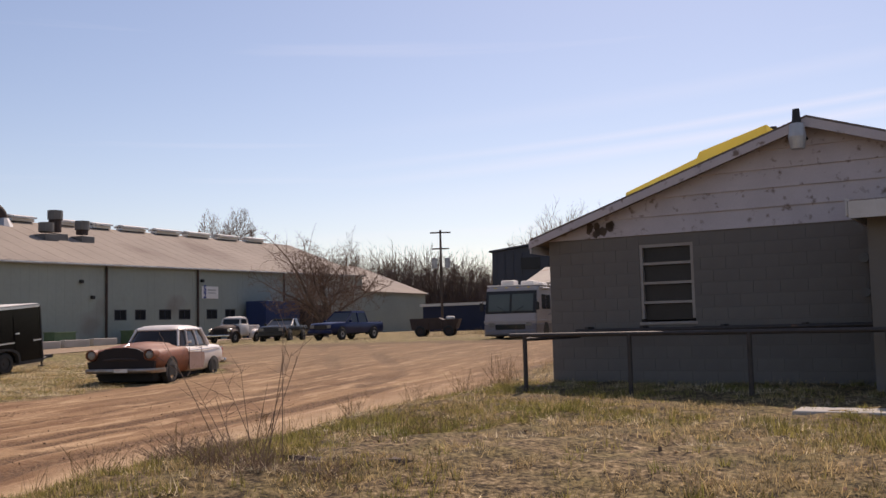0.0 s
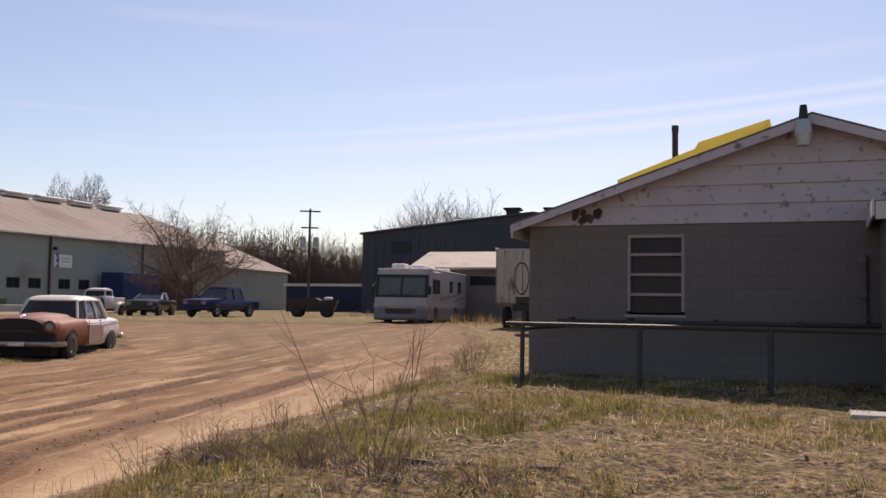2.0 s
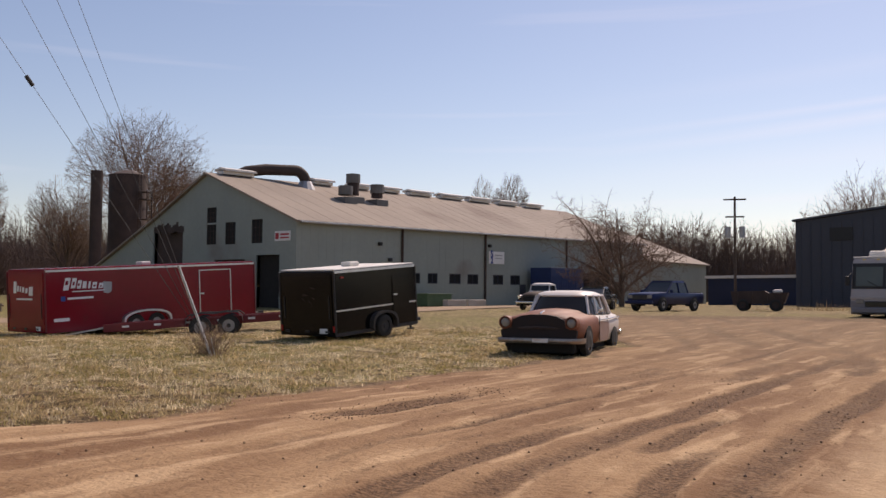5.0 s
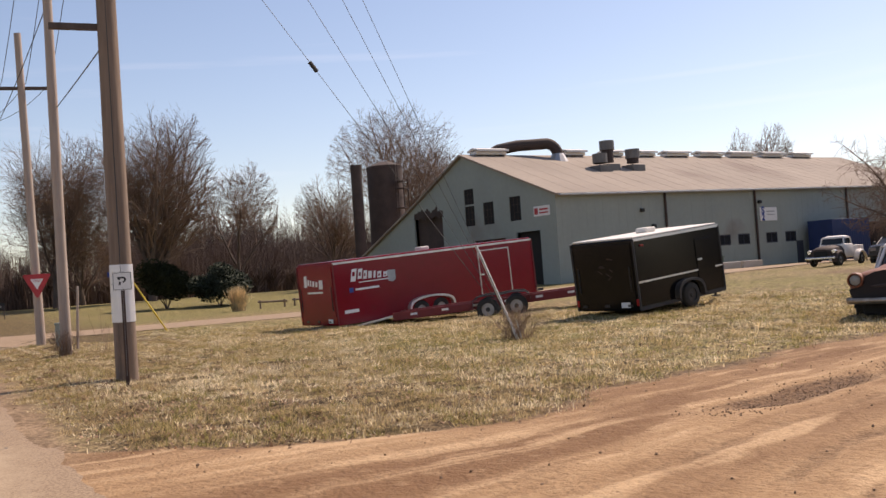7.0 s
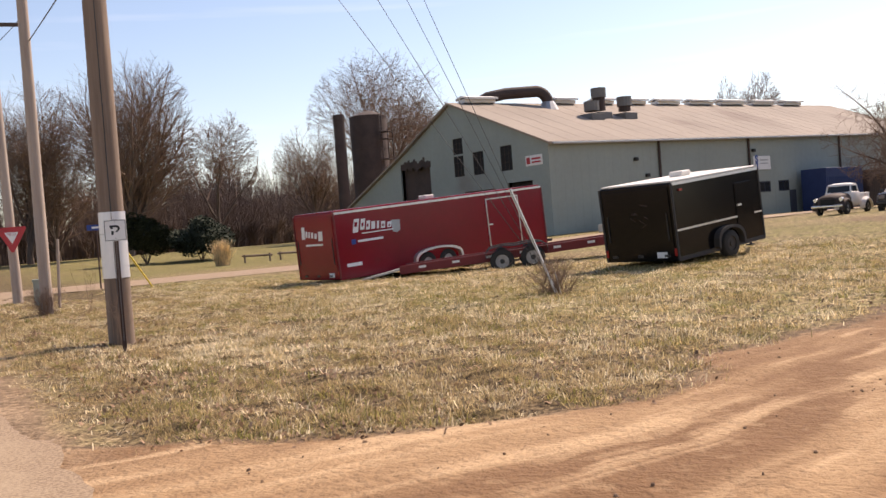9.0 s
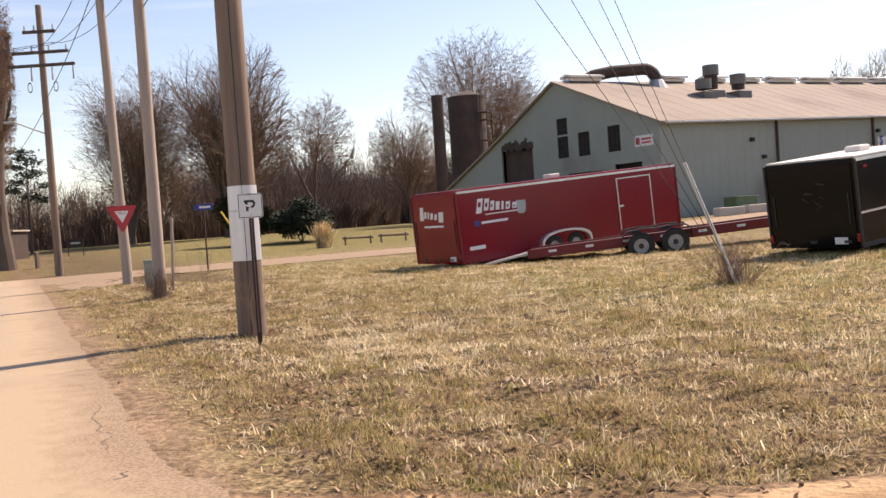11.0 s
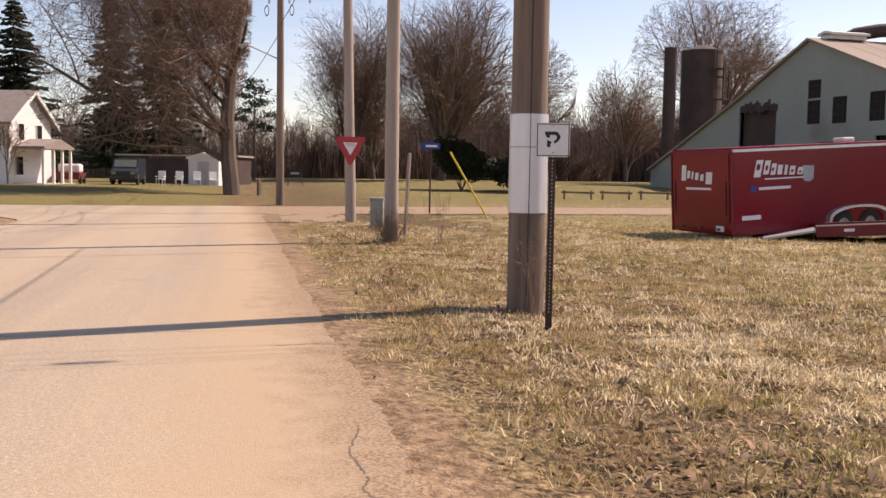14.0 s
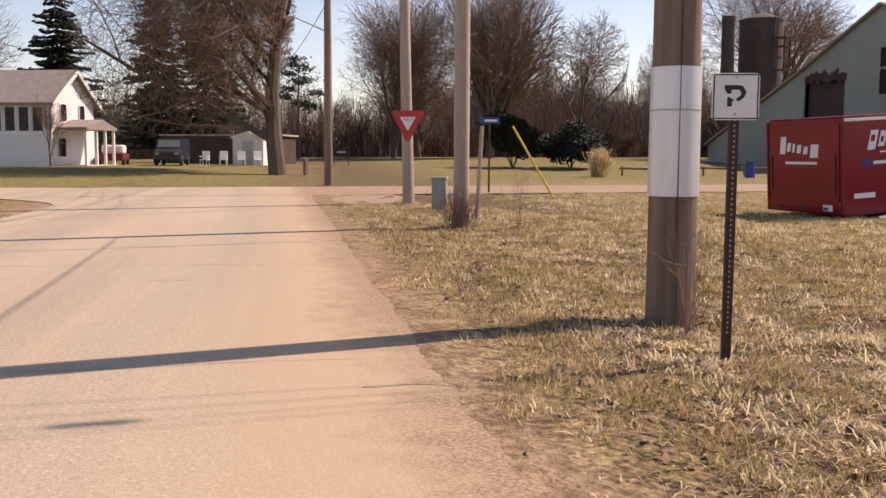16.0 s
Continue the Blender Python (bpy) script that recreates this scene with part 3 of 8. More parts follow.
def road_material():
    m = bpy.data.materials.new("sandy_worn_asphalt")
    m.use_nodes = True
    n, l, mix, ramp, tex, mth = node_tools(m)
    bs = n["Principled BSDF"]
    bs.inputs["Roughness"].default_value = 0.85
    pos = n.new("ShaderNodeNewGeometry").outputs["Position"]
    big, mid, grit, stone = tex(pos, 0.5), tex(pos, 4.0), tex(pos, 110.0, 2.0), tex(pos, 42.0, 3.0)
    sep, comb = n.new("ShaderNodeSeparateXYZ"), n.new("ShaderNodeCombineXYZ")
    l.new(pos, sep.inputs["Vector"])
    off = mth("ADD", mth("MULTIPLY_ADD", sep.outputs["X"], 0.5308, 0.8475 * -10.65 + 0.5308 * 15.47), mth("MULTIPLY", sep.outputs["Y"], 0.8475))
    down = mth("MULTIPLY_ADD", sep.outputs["X"], -0.8475, mth("MULTIPLY", sep.outputs["Y"], 0.5308))
    l.new(off, comb.inputs["X"])
    l.new(mth("MULTIPLY", down, 0.05), comb.inputs["Y"])
    track, brush = tex(comb.outputs["Vector"], 0.8), tex(comb.outputs["Vector"], 5.0, 3.0)
    c = mix(ramp(track, 0.38, 0.62), (0.315, 0.25, 0.185), (0.395, 0.31, 0.215))
    c = mix(ramp(brush, 0.5, 0.7, (0, 0.35)), c, (0.43, 0.325, 0.205))
    c = mix(ramp(big, 0.5, 0.7, (0, 0.35)), c, (0.37, 0.275, 0.18))
    c = mix(ramp(mid, 0.55, 0.72, (0, 0.25)), c, (0.29, 0.22, 0.15))
    c = mix(ramp(stone, 0.55, 0.7, (0, 0.5)), c, (0.58, 0.48, 0.36))
    c = mix(ramp(stone, 0.45, 0.32, (0, 0.5)), c, (0.22, 0.165, 0.115))
    c = mix(ramp(grit, 0.56, 0.7, (0, 0.35)), c, (0.55, 0.46, 0.35))
    # sand washed over the edge of the street, then darker silt
    wash = mth("ADD", off, mth("MULTIPLY_ADD", mid, 0.9, mth("MULTIPLY", big, 0.9)))
    c = mix(ramp(wash, -0.9, 0.1, (0, 0.7)), c, (0.42, 0.3, 0.18))
    c = mix(ramp(wash, 0.25, 0.85, (0, 0.95)), c, mix(ramp(stone, 0.4, 0.6), (0.2, 0.13, 0.076), (0.35, 0.245, 0.15)))
    l.new(c, bs.inputs["Base Color"])
    bp = n.new("ShaderNodeBump")
    bp.inputs["Strength"].default_value, bp.inputs["Distance"].default_value = 0.4, 0.01
    l.new(grit, bp.inputs["Height"])
    l.new(bp.outputs["Normal"], bs.inputs["Normal"])
    return m


def strip(name, lines, mat, label, lift=0.02):
    """A ribbon of road between two edges, each sampled along its length, laid on the ground."""
    bm = B()
    rows = []
    for pts in lines:
        rows.append([bm.verts.new((p[0], p[1], gz(p[0], p[1]) + lift)) for p in pts])
    for a, b in zip(rows, rows[1:]):
        for i in range(len(a) - 1):
            bm.faces.new((a[i], a[i + 1], b[i + 1], b[i]))
    bmesh.ops.recalc_face_normals(bm, faces=bm.faces[:])
    for f in bm.faces:
        if f.normal.z < 0:
            f.normal_flip()
    ob = part(name, bm, mat)
    return tagged(ob, label, "road", kind="structure")


def build_roads():
    mat = road_material()
    rows = []
    for i in range(-215, 166):
        s = i * 0.2 + 2
        c = ROAD_C + ROAD_DIR * s
        jag = 0.05 * math.sin(s * 0.5) + 0.035 * math.sin(s * 2.1 + 1) + 0.03 * math.sin(s * 5.3 + 2 * math.sin(s)) + 0.02 * math.sin(s * 11.7)
        flare = 2.6 * float(step(s, 21, 28)) ** 2
        left = 6.7 + 3.5 * float(step(s, 24, 32)) ** 2
        cuts = [jag + flare + 0.25, jag + flare - 0.4, -1.2, -2.6, -4.0, -5.4, -left]
        rows.append([(*(c + ROAD_N * k), 1.0 if j == 0 else 0.6) for j, k in enumerate(cuts)])
    strip("road_street", rows, mat, "pale sandy worn asphalt street with tar and painted shadow lines")
    rows = []
    for i in range(-60, 120):
        s = i * 0.6 - 4
        c = CROSS_C + CROSS_U * s
        jag = 0.12 * math.sin(s * 1.3) + 0.08 * math.sin(s * 3.7)
        rows.append([(*(c + CROSS_N * k), 0.4) for k in (jag, -1.5, -3.0, -4.5, -6.0, -7.8 + jag)])
    strip("road_cross", rows, mat, "pale sandy cross road running past the shed", 0.026)


build_ground()
build_roads()


# ---- buildings ----
def panel_grid(bm, x0, x1, y, z0, z1, holes, out=-1, thick=0.15):
    """A wall in the xz plane at y with rectangular holes through it."""
    xs = sorted({x0, x1, *[h[0] for h in holes], *[h[1] for h in holes]})
    zs = sorted({z0, z1, *[h[2] for h in holes], *[h[3] for h in holes]})
    for xa, xb in zip(xs, xs[1:]):
        for za, zb in zip(zs, zs[1:]):
            xc, zc = (xa + xb) / 2, (za + zb) / 2
            if any(h[0] < xc < h[1] and h[2] < zc < h[3] for h in holes):
                continue
            box(bm, (xc, y - out * thick / 2, zc), (xb - xa, thick, zb - za))
    bmesh.ops.remove_doubles(bm, verts=bm.verts[:], dist=0.0005)
    return bm


def shed_window(parent, x0, x1, z0, z1, y=0.0, bars=1, mat=None):
    w = part("window", box(B(), ((x0 + x1) / 2, y + 0.1, (z0 + z1) / 2), (x1 - x0, 0.02, z1 - z0)), mat or M_GLASS, parent)
    bm = B()
    t = 0.07
    for zc in (z0 + t / 2, z1 - t / 2):
        box(bm, ((x0 + x1) / 2, y + 0.03, zc), (x1 - x0, 0.1, t))
    for xc in (x0 + t / 2, x1 - t / 2):
        box(bm, (xc, y + 0.033, (z0 + z1) / 2), (t, 0.1, z1 - z0 - 2 * t))
    for i in range(bars):
        box(bm, (x0 + (x1 - x0) * (i + 1) / (bars + 1), y + 0.05, (z0 + z1) / 2), (0.05, 0.06, z1 - z0 - 2 * t))
    part("window_frame", bm, M_SLATE, w)
    return w


M_FANBOX = material("grimy_galvanised", (0.2, 0.19, 0.18), (0.12, 0.11, 0.1), 0.7, 0.2, scale=1.2)


def big_shed():
    """Long sage-green industrial shed; x runs along its side, y into it."""
    th = thing("industrial_shed", (-35.5, 73.0, 0.2), 65.18, "long sage-green metal shed with a dusty brown pitched roof", "building")
    rise = 0.0145
    L, RW, RZ = 58.4, 11.7, 11.75

    def sheared(bm):
        for v in bm.verts:
            v.co.z += rise * v.co.x * min(1.0, max(0.0, v.co.z / 7))
        return bm

    wins = [(13.6, 15.1), (16.2, 17.6), (19.4, 21.1), (22.2, 23.9), (26.4, 28.1), (29.4, 31.1)]
    bm = panel_grid(B(), 0.15, L, 0, -0.6, 7.2, [(a, b, 2.3, 3.25) for a, b in wins])
    part("side_wall", sheared(bm), M_SAGE, th)
    for a, b in wins:
        shed_window(th, a, b, 2.3 + rise * a * 0.4, 3.25 + rise * a * 0.4)
    # ribs of the sheeting
    bm = B()
    k = 0.6
    while k < L:
        if not any(a - 0.1 < k < b + 0.1 for a, b in wins):
            box(bm, (k, -0.002, 3.3), (0.03, 0.008, 7.8))
        k += 0.91
    part("sheeting_rib", sheared(bm), M_SAGE, th)
    for x in (12.55, 24.95, 40.1):
        part("downpipe", sheared(tube(B(), (x, -0.12, -0.3), (x, -0.12, 7.2), 0.11, seg=8)), M_RUSTDARK, th)
    # gable end with its openings, built as upright strips under the roof line
    def top(w):
        return float(np.interp(w, (0, RW, 19.8, 33), (7.2, RZ, 7.9, 2.2)))
    holes = [(4.18, 5.59, 5.5, 7.5), (7.71, 9.12, 5.5, 7.4), (10.37, 11.73, 5.55, 7.3), (10.37, 11.73, 7.45, 8.8), (15.2, 19.8, -0.6, 7.2), (2.0, 4.96, -0.6, 4.5), (6.4, 10.6, -0.6, 4.2)]
    cuts = sorted({0.0, RW, 19.8, 33.0, *[h[0] for h in holes], *[h[1] for h in holes]})
    bm = B()
    for a, b in zip(cuts, cuts[1:]):
        mid = (a + b) / 2
        gaps = sorted((h[2], h[3]) for h in holes if h[0] < mid < h[1])
        z = -0.6
        for g0, g1 in gaps:
            if g0 > z:
                part("gable_panel", prism(B(), [(a, z), (b, z), (b, g0), (a, g0)], 0.0, 0.15, "x"), M_SAGE, th)
            z = g1
        part("gable_panel", prism(B(), [(a, z), (b, z), (b, top(b)), (a, top(a))], 0.0, 0.15, "x"), M_SAGE, th)
    for h in holes[:4]:
        bm = box(B(), (0.1, (h[0] + h[1]) / 2, (h[2] + h[3]) / 2), (0.02, h[1] - h[0], h[3] - h[2]))
        w = part("window", bm, M_DARK, th, "dark broken upper window")
        bm = B()
        for i in range(4):
            box(bm, (0.07, h[0] + (h[1] - h[0]) * i / 3, (h[2] + h[3]) / 2), (0.03, 0.03, h[3] - h[2]))
        for i in range(4):
            box(bm, (0.066, (h[0] + h[1]) / 2, h[2] + (h[3] - h[2]) * i / 3), (0.025, h[1] - h[0], 0.03))
        part("window_frame", bm, M_RUSTDARK, w)
    for h, name, mat in ((holes[4], "loading_opening", M_RUSTDARK), (holes[5], "doorway", M_DARK), (holes[6], "sliding_door", M_RUSTDARK)):
        part(name, box(B(), (0.5, (h[0] + h[1]) / 2, (h[2] + h[3]) / 2), (0.1, h[1] - h[0], h[3] - h[2])), mat, th, "dark recessed opening in the gable")
    # torn sheet edge round the loading opening
    bm = B()
    rng = random.Random(4)
    for i in range(16):
        w = 15.2 + i * 0.29
        box(bm, (-0.01, w, 7.2 + rng.uniform(-0.25, 0.12)), (0.03, 0.3, 0.5 + rng.random() * 0.5))
    part("torn_sheet", bm, M_RUSTDARK, th, "dark rusted torn sheet edge")
    sign = part("wall_sign", box(B(), (-0.04, 1.62, 6.0), (0.04, 1.9, 0.8), 0.01), M_SIGNW, th, "white sign with red mark")
    bm = B()
    box(bm, (-0.075, 2.25, 6.0), (0.02, 0.4, 0.5))
    part("sign_mark", bm, M_SIGNRED, sign)
    bm = B()
    box(bm, (-0.075, 1.35, 6.12), (0.02, 1.0, 0.14))
    box(bm, (-0.075, 1.35, 5.85), (0.02, 1.0, 0.12))
    part("sign_bar", bm, M_SIGNRED, sign)
    # roof slopes
    def slope(w0, z0, w1, z1, x0, x1, thick=0.18):
        bm = B()
        prism(bm, [(w0, z0), (w1, z1), (w1, z1 + thick), (w0, z0 + thick)], x0, x1, "x")
        return sheared(bm)
    part("roof_slope", slope(-0.45, 7.2 - 0.17, RW, RZ, -0.35, L + 0.3), M_ROOF, th)
    part("roof_slope", slope(RW, RZ, 19.8, 7.9, -0.35, L + 0.3), M_ROOF, th)
    part("roof_slope", slope(19.8, 7.9, 33.3, 2.1, -0.35, L + 0.3), M_ROOF, th)
    # roof sheet seams
    bm = B()
    for i in range(1, 30):
        x = i * 2.0
        a, b = Vector((x, -0.4, 7.07 + 0.18)), Vector((x, RW - 0.1, RZ + 0.17))
        tube(bm, a, b, 0.006, seg=5)
    part("roof_seam", sheared(bm), M_ROOF, th)
    part("gutter", sheared(box(B(), (L / 2, -0.52, 7.08), (L, 0.16, 0.16), 0.03)), M_GALV, th, "pale bent gutter")
    part("back_wall", box(B(), (L / 2, 33, 0.8), (L, 0.15, 2.6)), M_SAGE, th)
    bm = B()
    prism(bm, [(0, -0.6), (0, 7.2), (RW, RZ), (19.8, 7.9), (33, 2.2), (33, -0.6)], L - 0.15, L, "x")
    part("end_wall", sheared(bm), M_SAGE, th)
    # lower extension beyond the far end
    bm = B()
    prism(bm, [(0, -0.6), (0, 5.9), (11.7, 10.4), (24, 5.5), (24, -0.6)], L + 0.01, 77.4, "x")
    part("extension", bm, M_SAGE, th)
    bm = B()
    prism(bm, [(-0.4, 5.8), (11.7, 10.45), (11.7, 10.63), (-0.4, 5.98)], L + 0.4, 77.8, "x")
    part("extension_roof", bm, M_ROOF, th)
    # ridge ventilators
    for a, b in MONITORS:
        m = part("ridge_vent", sheared(box(B(), ((a + b) / 2, RW, RZ + 0.3), (b - a, 0.9, 0.3), 0.03)), M_WHITEROOF, th)
        part("vent_cap", sheared(prism(B(), [(RW - 0.75, RZ + 0.42), (RW, RZ + 0.6), (RW + 0.75, RZ + 0.42), (RW + 0.75, RZ + 0.6), (RW, RZ + 0.78), (RW - 0.75, RZ + 0.6)], a - 0.05, b + 0.05, "x")), M_WHITEROOF, m, "pale sheet cap")
    # fan housings on the slope
    for x, w, h, r in ((13.2, 6.9, 2.7, 0.62), (16.3, 6.7, 2.0, 0.62), (11.8, 6.5, 1.6, 0.62)):
        z = 7.2 + (RZ - 7.2) * w / RW + rise * x
        base = part("fan_curb", box(B(), (x, w, z + 0.1), (1.6, 1.6, 0.8), 0.04), M_FANBOX, th)
        bm = tube(B(), (x, w, z + 0.7), (x, w, z + h - 0.8), r * 0.9, seg=14)
        part("fan_neck", bm, M_RUSTDARK, base)
        bm = tube(B(), (x, w, z + h - 0.85), (x, w, z + h), r * 1.1, seg=14)
        part("fan_hood", bm, M_FANBOX, base, "dull galvanised fan hood")
    # curved extraction duct over the ridge
    pts = [(10.3, 10.4, 10.9), (10.3, 10.4, 11.8)]
    for i in range(1, 9):
        a = radians(i * 11.25)
        pts.append((9.3 + math.cos(a), 10.4 + 0.5 * (1 - math.cos(a)), 11.7 + 1.2 * math.sin(a)))
    pts += [(6.5, 11.8, 12.8), (5.0, 12.6, 12.55), (3.9, 13.2, 11.9)]
    part("extraction_duct", sheared(pipe(pts, 0.52, 12)), M_RUSTDARK, th, "dark curved extraction duct", True)
    part("duct_skirt", sheared(tube(B(), (10.3, 10.4, 10.9), (10.3, 10.4, 11.9), 1.1, 0.55, 12)), M_GALV, th)
    # wall lamps
    for x, z in ((9.6, 5.75), (25.6, 6.3), (10.9, 4.4)):
        part("wall_lamp", box(B(), (x, -0.15, z), (0.35, 0.3, 0.3), 0.05), M_SIGNBLACK, th)
    board = part("number_board", box(B(), (26.9, -0.06, 5.15), (2.6, 0.05, 1.25)), M_SIGNW, th, "white board with stacked dark figures")
    text_part("board_writing", "S", 0.95, M_SIGNBLUE, board, (26.05, -0.1, 5.47), (90, 0, 0), bold=0.04)
    text_part("board_writing", "2", 0.85, M_SIGNBLUE, board, (26.05, -0.1, 4.84), (90, 0, 0), bold=0.04)
    bm = box(B(), (27.2, -0.1, 5.4), (1.2, 0.02, 0.12))
    box(bm, (27.2, -0.1, 5.1), (1.2, 0.02, 0.1))
    part("board_bar", bm, M_GALV, board)
    part("side_door", box(B(), (31.6, -0.03, 1.2), (1.0, 0.08, 2.6)), M_SLATE, th)
    return th


def pipe(points, r, seg=8):
    bm = B()
    pts = [Vector(p) for p in points]
    rings = []
    for i, p in enumerate(pts):
        d = (pts[min(i + 1, len(pts) - 1)] - pts[max(i - 1, 0)]).normalized()
        q = d.to_track_quat("Z", "Y")
        rings.append([p + q @ Vector((r * math.cos(2 * math.pi * k / seg), r * math.sin(2 * math.pi * k / seg), 0)) for k in range(seg)])
    return loft(bm, rings)


MONITORS = [(1.3, 4.8), (12.1, 14.7), (17.5, 20.0), (22.3, 24.7), (26.4, 30.0), (31.7, 35.6), (37.0, 41.0), (42.7, 46.6), (48.5, 52.1)]


def stacks():
    th = thing("chimney_stack", (-66.0, 90.4, 0.3), 0, "tall dark rusty steel chimney stack beside the shed", "chimney")
    part("flue", tube(B(), (0, 0, 0), (0, 0, 14.1), 0.62, seg=16), M_RUSTDARK, th, soft=True)
    part("base_ring", tube(B(), (0, 0, 0), (0, 0, 0.5), 0.8, seg=16), M_RUSTDARK, th)
    for z in (4.5, 9.0, 13.6):
        part("band", tube(B(), (0, 0, z), (0, 0, z + 0.2), 0.66, seg=16), M_RUSTDARK, th)
    th = thing("dust_silo", (-65.5, 95.4, 0.3), 0, "broad dark brown cylindrical steel silo with a domed top", "silo")
    part("drum", tube(B(), (0, 0, 0), (0, 0, 14.2), 2.05, seg=28), M_RUSTDARK, th, soft=True)
    part("cap", tube(B(), (0, 0, 14.2), (0, 0, 14.8), 2.05, 0.5, 28), M_RUSTDARK, th, soft=True)
    for z in (3.5, 7.0, 10.5, 14.0):
        part("band", tube(B(), (0, 0, z), (0, 0, z + 0.15), 2.1, seg=28), M_RUSTDARK, th)
    ladder = part("ladder", box(box(B(), (2.25, -0.9, 7.5), (0.06, 0.06, 14)), (2.25, -1.4, 7.5), (0.06, 0.06, 14)), M_RUSTDARK, th)
    for i in range(34):
        part("rung", box(B(), (2.25, -1.15, 0.8 + i * 0.4), (0.04, 0.5, 0.04)), M_RUSTDARK, ladder)
    bm = B()
    for z in (9.2, 11.4, 12.2):
        box(bm, (2.7, -0.8, z), (1.2, 1.2, 0.08))
    tube(bm, (3.2, -0.3, 9.2), (3.2, -0.3, 12.4), 0.06)
    tube(bm, (3.2, -1.3, 9.2), (3.2, -1.3, 12.4), 0.06)
    part("platform", bm, M_RUSTDARK, th)


def block_house():
    """Low gabled outbuilding; x runs along its front, y into it."""
    base = 0.32
    th = thing("block_house", (1.84, 16.5, base), -31.0, "low grey block house with flaking white boarded gable", "building")
    W, D, H = 8.8, 9.0, 2.52
    win = (1.62, 2.52, 1.09, 2.36)
    # side and back walls, and a lining behind the face blocks
    bm = panel_grid(B(), 0.01, W, -0.009, -0.4, H, [win], -1, 0.2)
    part("front_wall", bm, M_BLOCK, th)
    bm = B()
    box(bm, (0.06, D / 2 + 0.1, H / 2 - 0.2), (0.12, D - 0.2, H + 0.4))
    box(bm, (W - 0.06, D / 2 + 0.1, H / 2 - 0.2), (0.12, D - 0.2, H + 0.4))
    box(bm, (W / 2, D, H / 2 - 0.2), (W, 0.12, H + 0.4))
    part("side_wall", bm, M_BLOCK, th)
    peak = 4.0
    bm = B()
    prism(bm, [(0.1, H + 0.1), (W - 0.1, H + 0.1), (W / 2, peak - 0.02)], D - 0.1, D, "y")
    part("rear_gable", bm, M_SIDING, th)
    # boards of the gable, each lapped over the one below
    courses = 5
    hgt = (peak - H) / courses
    for i in range(courses):
        z0, z1 = H + i * hgt, H + (i + 1) * hgt + 0.012
        def half(z):
            return max(0.02, (W / 2) * (peak - z) / (peak - H))
        a0, a1 = half(z0), half(min(z1, peak - 0.02))
        bm = B()
        lo, hi = -0.045, -0.01
        vs = [(W / 2 - a0, lo, z0), (W / 2 + a0, lo, z0), (W / 2 + a1, hi, z1), (W / 2 - a1, hi, z1)]
        f = [bm.verts.new(v) for v in vs] + [bm.verts.new((v[0], 0.1, v[2])) for v in vs]
        for q in ((0, 1, 2, 3), (7, 6, 5, 4), (0, 4, 5, 1), (1, 5, 6, 2), (2, 6, 7, 3), (3, 7, 4, 0)):
            bm.faces.new([f[k] for k in q])
        bmesh.ops.recalc_face_normals(bm, faces=bm.faces[:])
        part("board", bm, M_SIDING, th)
    # roof
    run = W / 2 + 0.24
    drop = (peak - H) / (W / 2) * run
    for sgn in (-1, 1):
        bm = B()
        prism(bm, [(W / 2, peak), (W / 2 + sgn * run, peak - drop), (W / 2 + sgn * run, peak - drop + 0.12), (W / 2, peak + 0.12)], -0.3, D + 0.3, "y")
        slope = part("roof_slope", bm, M_SHINGLE, th)
        bm = B()
        prism(bm, [(W / 2, peak - 0.06), (W / 2 + sgn * run, peak - drop - 0.04), (W / 2 + sgn * run, peak - drop + 0.08), (W / 2, peak + 0.08)], -0.33, -0.3, "y")
        part("barge_board", bm, M_SIDING, slope, "peeling pale barge board")
        bm = B()
        box(bm, (W / 2 + sgn * (run - 0.02), D / 2, peak - drop - 0.02), (0.03, D + 0.6, 0.2))
        part("fascia", bm, M_TRIMW, slope)
    # bright yellow covering on the far part of the slope
    bm = B()
    k = (peak - H) / (W / 2)
    prism(bm, [(W / 2 - 0.6, peak - 0.6 * k + 0.1), (1.5, H + 1.5 * k + 0.1), (1.5, H + 1.5 * k + 0.2), (2.7, H + 2.7 * k + 0.24), (2.76, H + 2.76 * k + 0.32), (W / 2 - 0.6, peak - 0.6 * k + 0.27)], -0.2, 1.4, "y")
    part("roof_covering", bm, M_YELLOW, th, "bright yellow plastic sheet laid on the roof")
    # window with four panes one above another
    x0, x1, z0, z1 = win
    w = part("window_frame", B(), M_SASH, th)
    bm = B()
    t = 0.05
    box(bm, ((x0 + x1) / 2, 0.05, z0 - 0.025), (x1 - x0 + 0.06, 0.15, 0.05), 0.008)
    box(bm, ((x0 + x1) / 2, 0.06, z1 - t / 2), (x1 - x0, 0.12, t))
    for xc in (x0 + t / 2, x1 - t / 2):
        box(bm, (xc, 0.063, (z0 + z1) / 2), (t, 0.12, z1 - z0 - 2 * t))
    for i in range(1, 4):
        box(bm, ((x0 + x1) / 2, 0.06, z0 + (z1 - z0) * i / 4), (x1 - x0 - 2 * t, 0.1, 0.045))
    w.data = mesh_of(bm, "window_frame")
    w.data.materials.append(M_SASH)
    for i in range(4):
        za, zb = z0 + (z1 - z0) * i / 4 + 0.03, z0 + (z1 - z0) * (i + 1) / 4 - 0.03
        part("pane", box(B(), ((x0 + x1) / 2, 0.09, (za + zb) / 2), (x1 - x0 - 0.1, 0.01, zb - za)), M_WINDARK, w)
    # lamp under the ridge
    lamp = part("gable_lamp", tube(B(), (4.28, -0.42, peak - 0.22), (4.28, -0.42, peak - 0.02), 0.13, 0.1, 14), M_GALV, th, "grey yard lamp with clear skirt")
